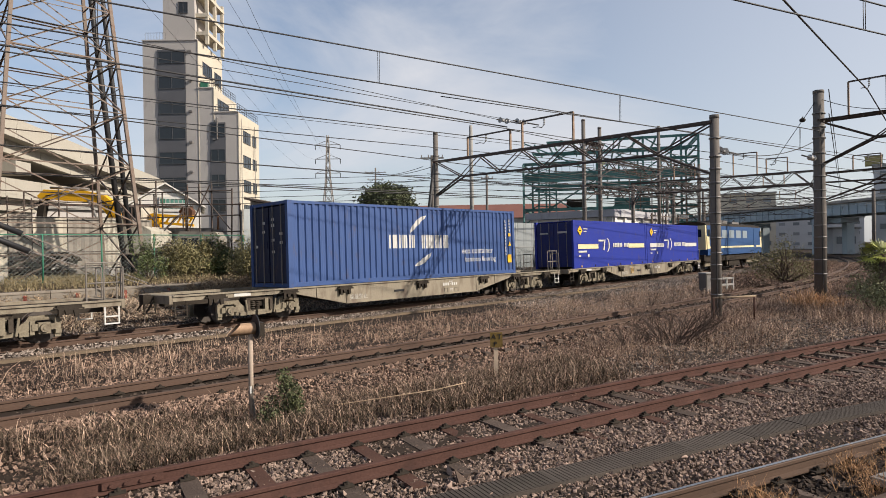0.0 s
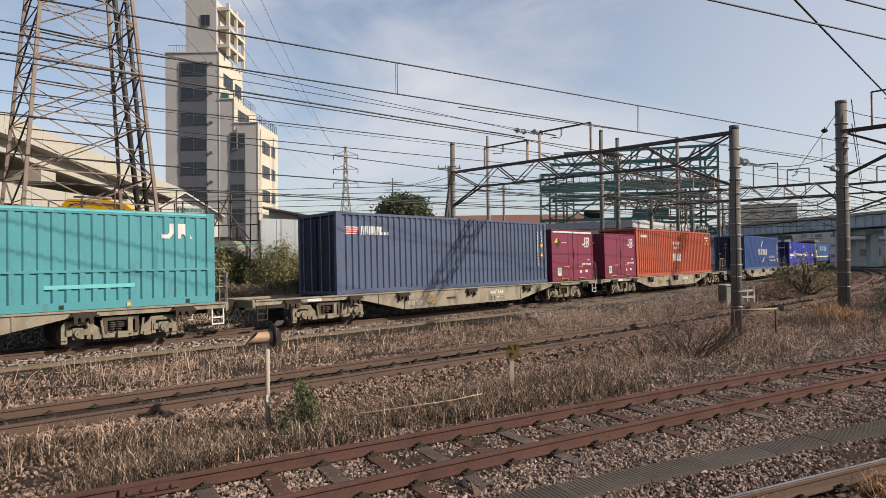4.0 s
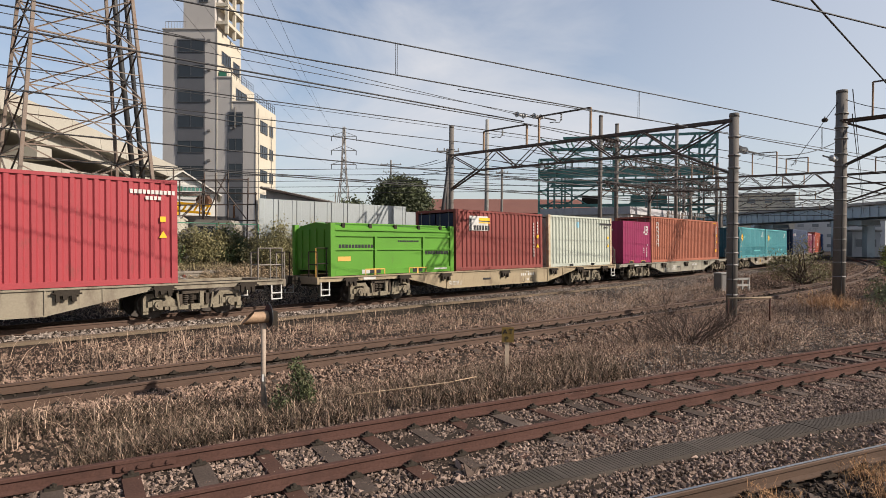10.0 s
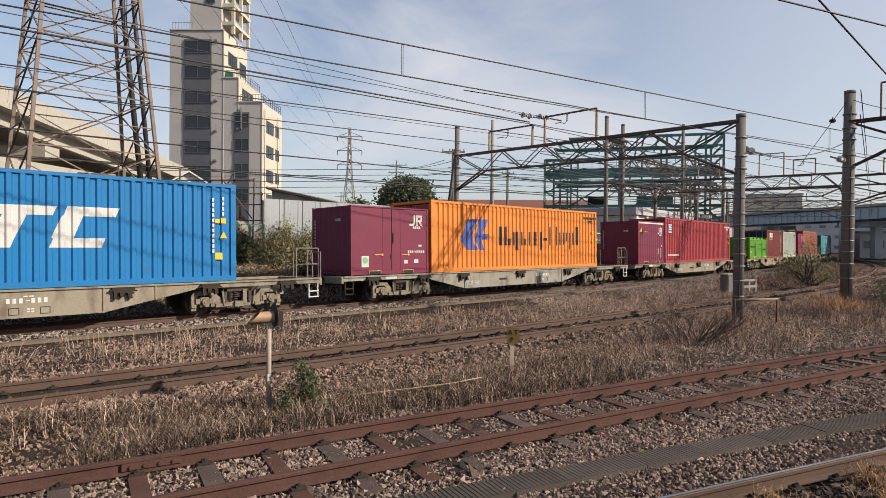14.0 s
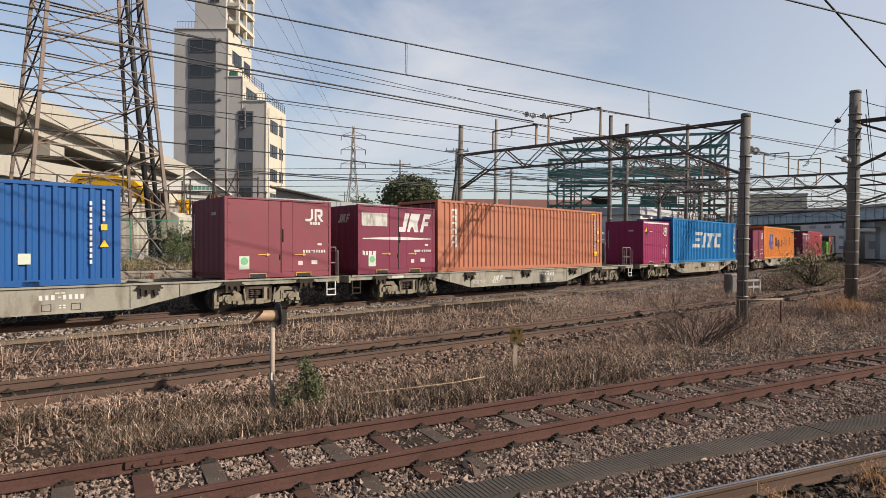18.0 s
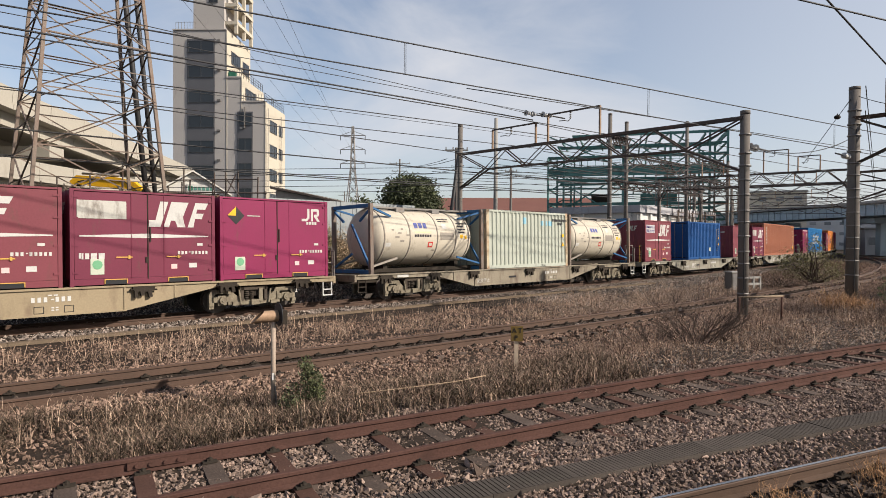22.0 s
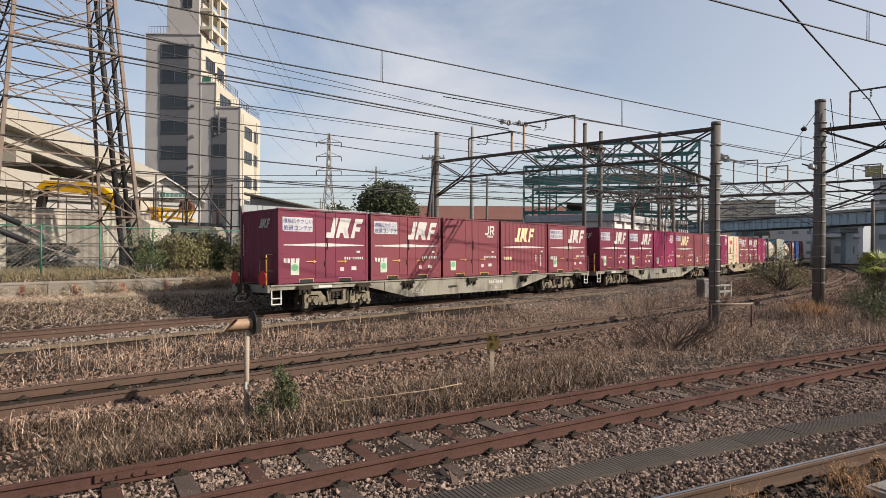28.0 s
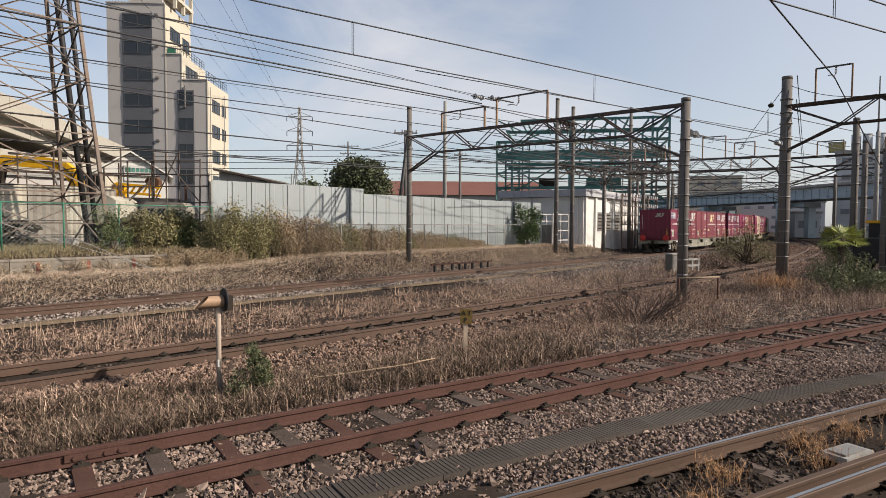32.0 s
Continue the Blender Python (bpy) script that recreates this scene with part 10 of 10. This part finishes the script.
bare_bush(5.7, 15.1, 1.3, 1.15, 60, "leafless grey-brown thicket beside the track", 2)
bare_bush(4.4, 14.6, 0.6, 0.6, 18, "small leafless brown bush among weeds", 12)
shrub("bare_thicket", 20.3, 36.2, 2.0, 1.5, 2.6, 2600, 0.07, LEAF_DULL, "brownish bush with sparse green leaves", 3, 40, None, 30)
shrub("bare_thicket", 16.5, 32.5, 1.6, 1.2, 0.9, 500, 0.05, BROWN, "dry brown brush beside the cabinet", 4, 50, None, 40)
k = 0
for s in np.arange(6.9, 12.0, 0.8):   # ivy along the chain-link fence
    k += 1
    x, y, _ = BANK_LINE.at(float(s), 7.4 if s < 10 else 6.6)
    shrub("ivy_hedge", x, y, 0.9, 0.7, 1.75, 3600, 0.055, LEAF_DULL if k % 3 else LEAF_MID, "overgrown olive ivy hedge covering the fence", 20 + k, 12, None, 26)
for s in np.arange(9.2, 27.0, 0.85):   # dead vines before the hoarding
    k += 1
    x, y, _ = BANK_LINE.at(float(s), 5.15)
    hgt = 2.45 if s < 11 else max(0.7, 2.3 - 0.11 * (s - 11)) * (0.88 + 0.07 * (k % 3))
    shrub("vine_thicket", x, y, 1.25, 0.65, hgt, 5600, 0.048, LEAF_DULL if k % 5 == 0 or s < 10.5 else VINE_LEAF, "withered brown vine thicket climbing the fence", 20 + k, 26, 0.6, 44)
for s in np.arange(6.6, 9.4, 0.7):   # dead vines over the wall end
    k += 1
    x, y, _ = BANK_LINE.at(float(s), 4.9)
    shrub("vine_thicket", x, y, 0.8, 0.6, 0.75, 1800, 0.04, VINE_LEAF, "low withered vines draped over the wall end", 20 + k, 16, None, 26)
for s in np.arange(-8.0, 6.5, 1.15):   # thin dead vines hanging over the wall
    k += 1
    x, y, _ = BANK_LINE.at(float(s), 4.95)
    shrub("vine_thicket", x, y, 0.75, 0.3, 0.55, 420, 0.035, VINE_LEAF, "thin dead vines straggling over the low wall", 20 + k, 18, None, 24)
shrub("laurel_bush", -11.9, 24.7, 0.75, 0.6, 2.2, 1300, 0.055, LEAF_MID, "glossy green climber on the pylon leg", 60, 10, None, 18)
shrub("climber", 7.7, 41.6, 1.1, 0.8, 3.2, 4200, 0.08, LEAF, "green bush climbing beside the hoarding end", 61, 10, 0.6, 18)
shrub("green_bush", 17.9, 20.9, 1.4, 1.0, 0.9, 2600, 0.05, LEAF_BUSH, "low green bush beside the track", 62, 10)
shrub("green_bush", 14.75, 20.6, 1.15, 0.9, 2.0, 4600, 0.05, LEAF_BUSH, "dense green bush under the palm", 63, 10)
shrub("green_bush", 16.5, 20.4, 1.4, 1.1, 1.15, 3600, 0.05, LEAF_BUSH, "dark green bush beside parked machine", 64, 10)
shrub("green_bush", 30.0, 40.5, 2.2, 1.8, 2.0, 1500, 0.10, LEAF_DARK, "dark green bush by the bend", 65, 10)
shrub("green_bush", 36.5, 50.0, 2.4, 1.8, 2.2, 1500, 0.12, LEAF_DARK, "dark green bush by the bend", 66, 10)


def tree(x, y, h, r, label, seed, n, size):
    rng = np.random.default_rng(seed)
    t = thing("evergreen_tree", pose(x, y, 0), label, "tree")
    bm = bmesh.new()
    add_tube(bm, (0, 0, 0), (0.1, 0, h * 0.35), 0.32, 0.24, 10)
    add_tube(bm, (0.1, 0, h * 0.35), (0, 0.1, h * 0.62), 0.24, 0.14, 10)
    part("trunk", bm, BARK, t)
    tips = []
    for k in range(70):
        d = rng.normal(0, 1, 3)
        d /= np.linalg.norm(d)
        p = np.array([d[0] * r, d[1] * r, h * 0.66 + d[2] * h * 0.27]) * np.array([1, 1, 1])
        p[:2] *= rng.uniform(0.6, 1.0)
        tips.append(p)
        bm = bmesh.new()
        add_tube(bm, (0, 0, h * rng.uniform(0.3, 0.55)), p, 0.09, 0.03, 5, False)
        part("limb", bm, BARK, t)
    pick = rng.integers(0, len(tips), n)
    c = np.array(tips)[pick] + rng.normal(0, 1, (n, 3)) * np.array([r, r, h * 0.3]) * 0.17
    v, f = leaves(c, size, rng)
    ob = fast_mesh("crown", v, f, LEAF_DARK, "", "")
    ob.parent = t


tree(-7.9, 89.6, 11.6, 4.0, "round dark evergreen tree behind the hoarding", 70, 16000, 0.26)
tree(-16.4, 96.0, 8.6, 2.6, "small dark evergreen tree behind the hoarding", 71, 4000, 0.28)


def palm(x, y):
    z = gz(x, y)
    rng = random.Random(8)
    p = thing("palm", pose(x, y, z), "yellow-green fan palm above the bushes", "palm tree")
    bm = bmesh.new()
    add_tube(bm, (0, 0, -0.05), (0.05, 0, 2.0), 0.14, 0.11, 10)
    part("trunk", bm, BARK, p)
    for k in range(26):
        a, e = rng.uniform(0, 2 * math.pi), radians(rng.uniform(-15, 70))
        d = Vector((math.cos(a) * math.cos(e), math.sin(a) * math.cos(e), math.sin(e)))
        base = Vector((0.05, 0, 1.95))
        hub = base + d * rng.uniform(0.25, 0.48)
        bm = bmesh.new()
        add_tube(bm, base, hub, 0.012, 0.01, 5, False)
        s = d.cross(Vector((0, 0, 1))).normalized()
        u = s.cross(d)
        for j in range(13):
            w = radians(-80 + 160 * j / 12)
            tip = hub + (d * math.cos(w) + s * math.sin(w)) * 0.46 + u * (-0.12 * abs(math.sin(w))) - Vector((0, 0, 0.08))
            side = (d * -math.sin(w) + s * math.cos(w)) * 0.028
            m = hub.lerp(tip, 0.45)
            v = [bm.verts.new(q) for q in (hub, m + side + u * 0.012, tip, m - side + u * 0.012)]
            bm.faces.new(v)
        part("frond", bm, PALM_LEAF, p)


PALM_LEAF = material("palm_leaf", (0.34, 0.36, 0.07), 0.55, 0, 0.2, 1, 20, 0, None, 0, 1, 1, 0.35)
palm(14.75, 20.5)


# ---- movement ----
def motions():
    times = [float(i) for i in range(33)]
    for ob, car, place in MOVING:
        walk(ob, [(t, wagon_pose(t, car) @ place) for t in times])
    # wheelsets roll; all that sit at the same place on their bogie share one set of keys
    step = 0.05
    rolling = {}
    for ob, ax in SPINNING:
        if ax not in rolling:
            rows = []
            for i in range(int(32 / step) + 1):
                t = min(32.0, i * step)
                rows.append((t, pose(ax, 0, 0.405) @ Matrix.Rotation((travelled(t) - travelled(0)) / 0.405, 4, "Y")))
            walk(ob, rows)
            rolling[ax] = ob
        else:
            first = rolling[ax].animation_data
            ob.rotation_mode = "QUATERNION"
            keys = ob.animation_data_create()
            keys.action = first.action
            keys.action_slot = first.action_slot


motions()
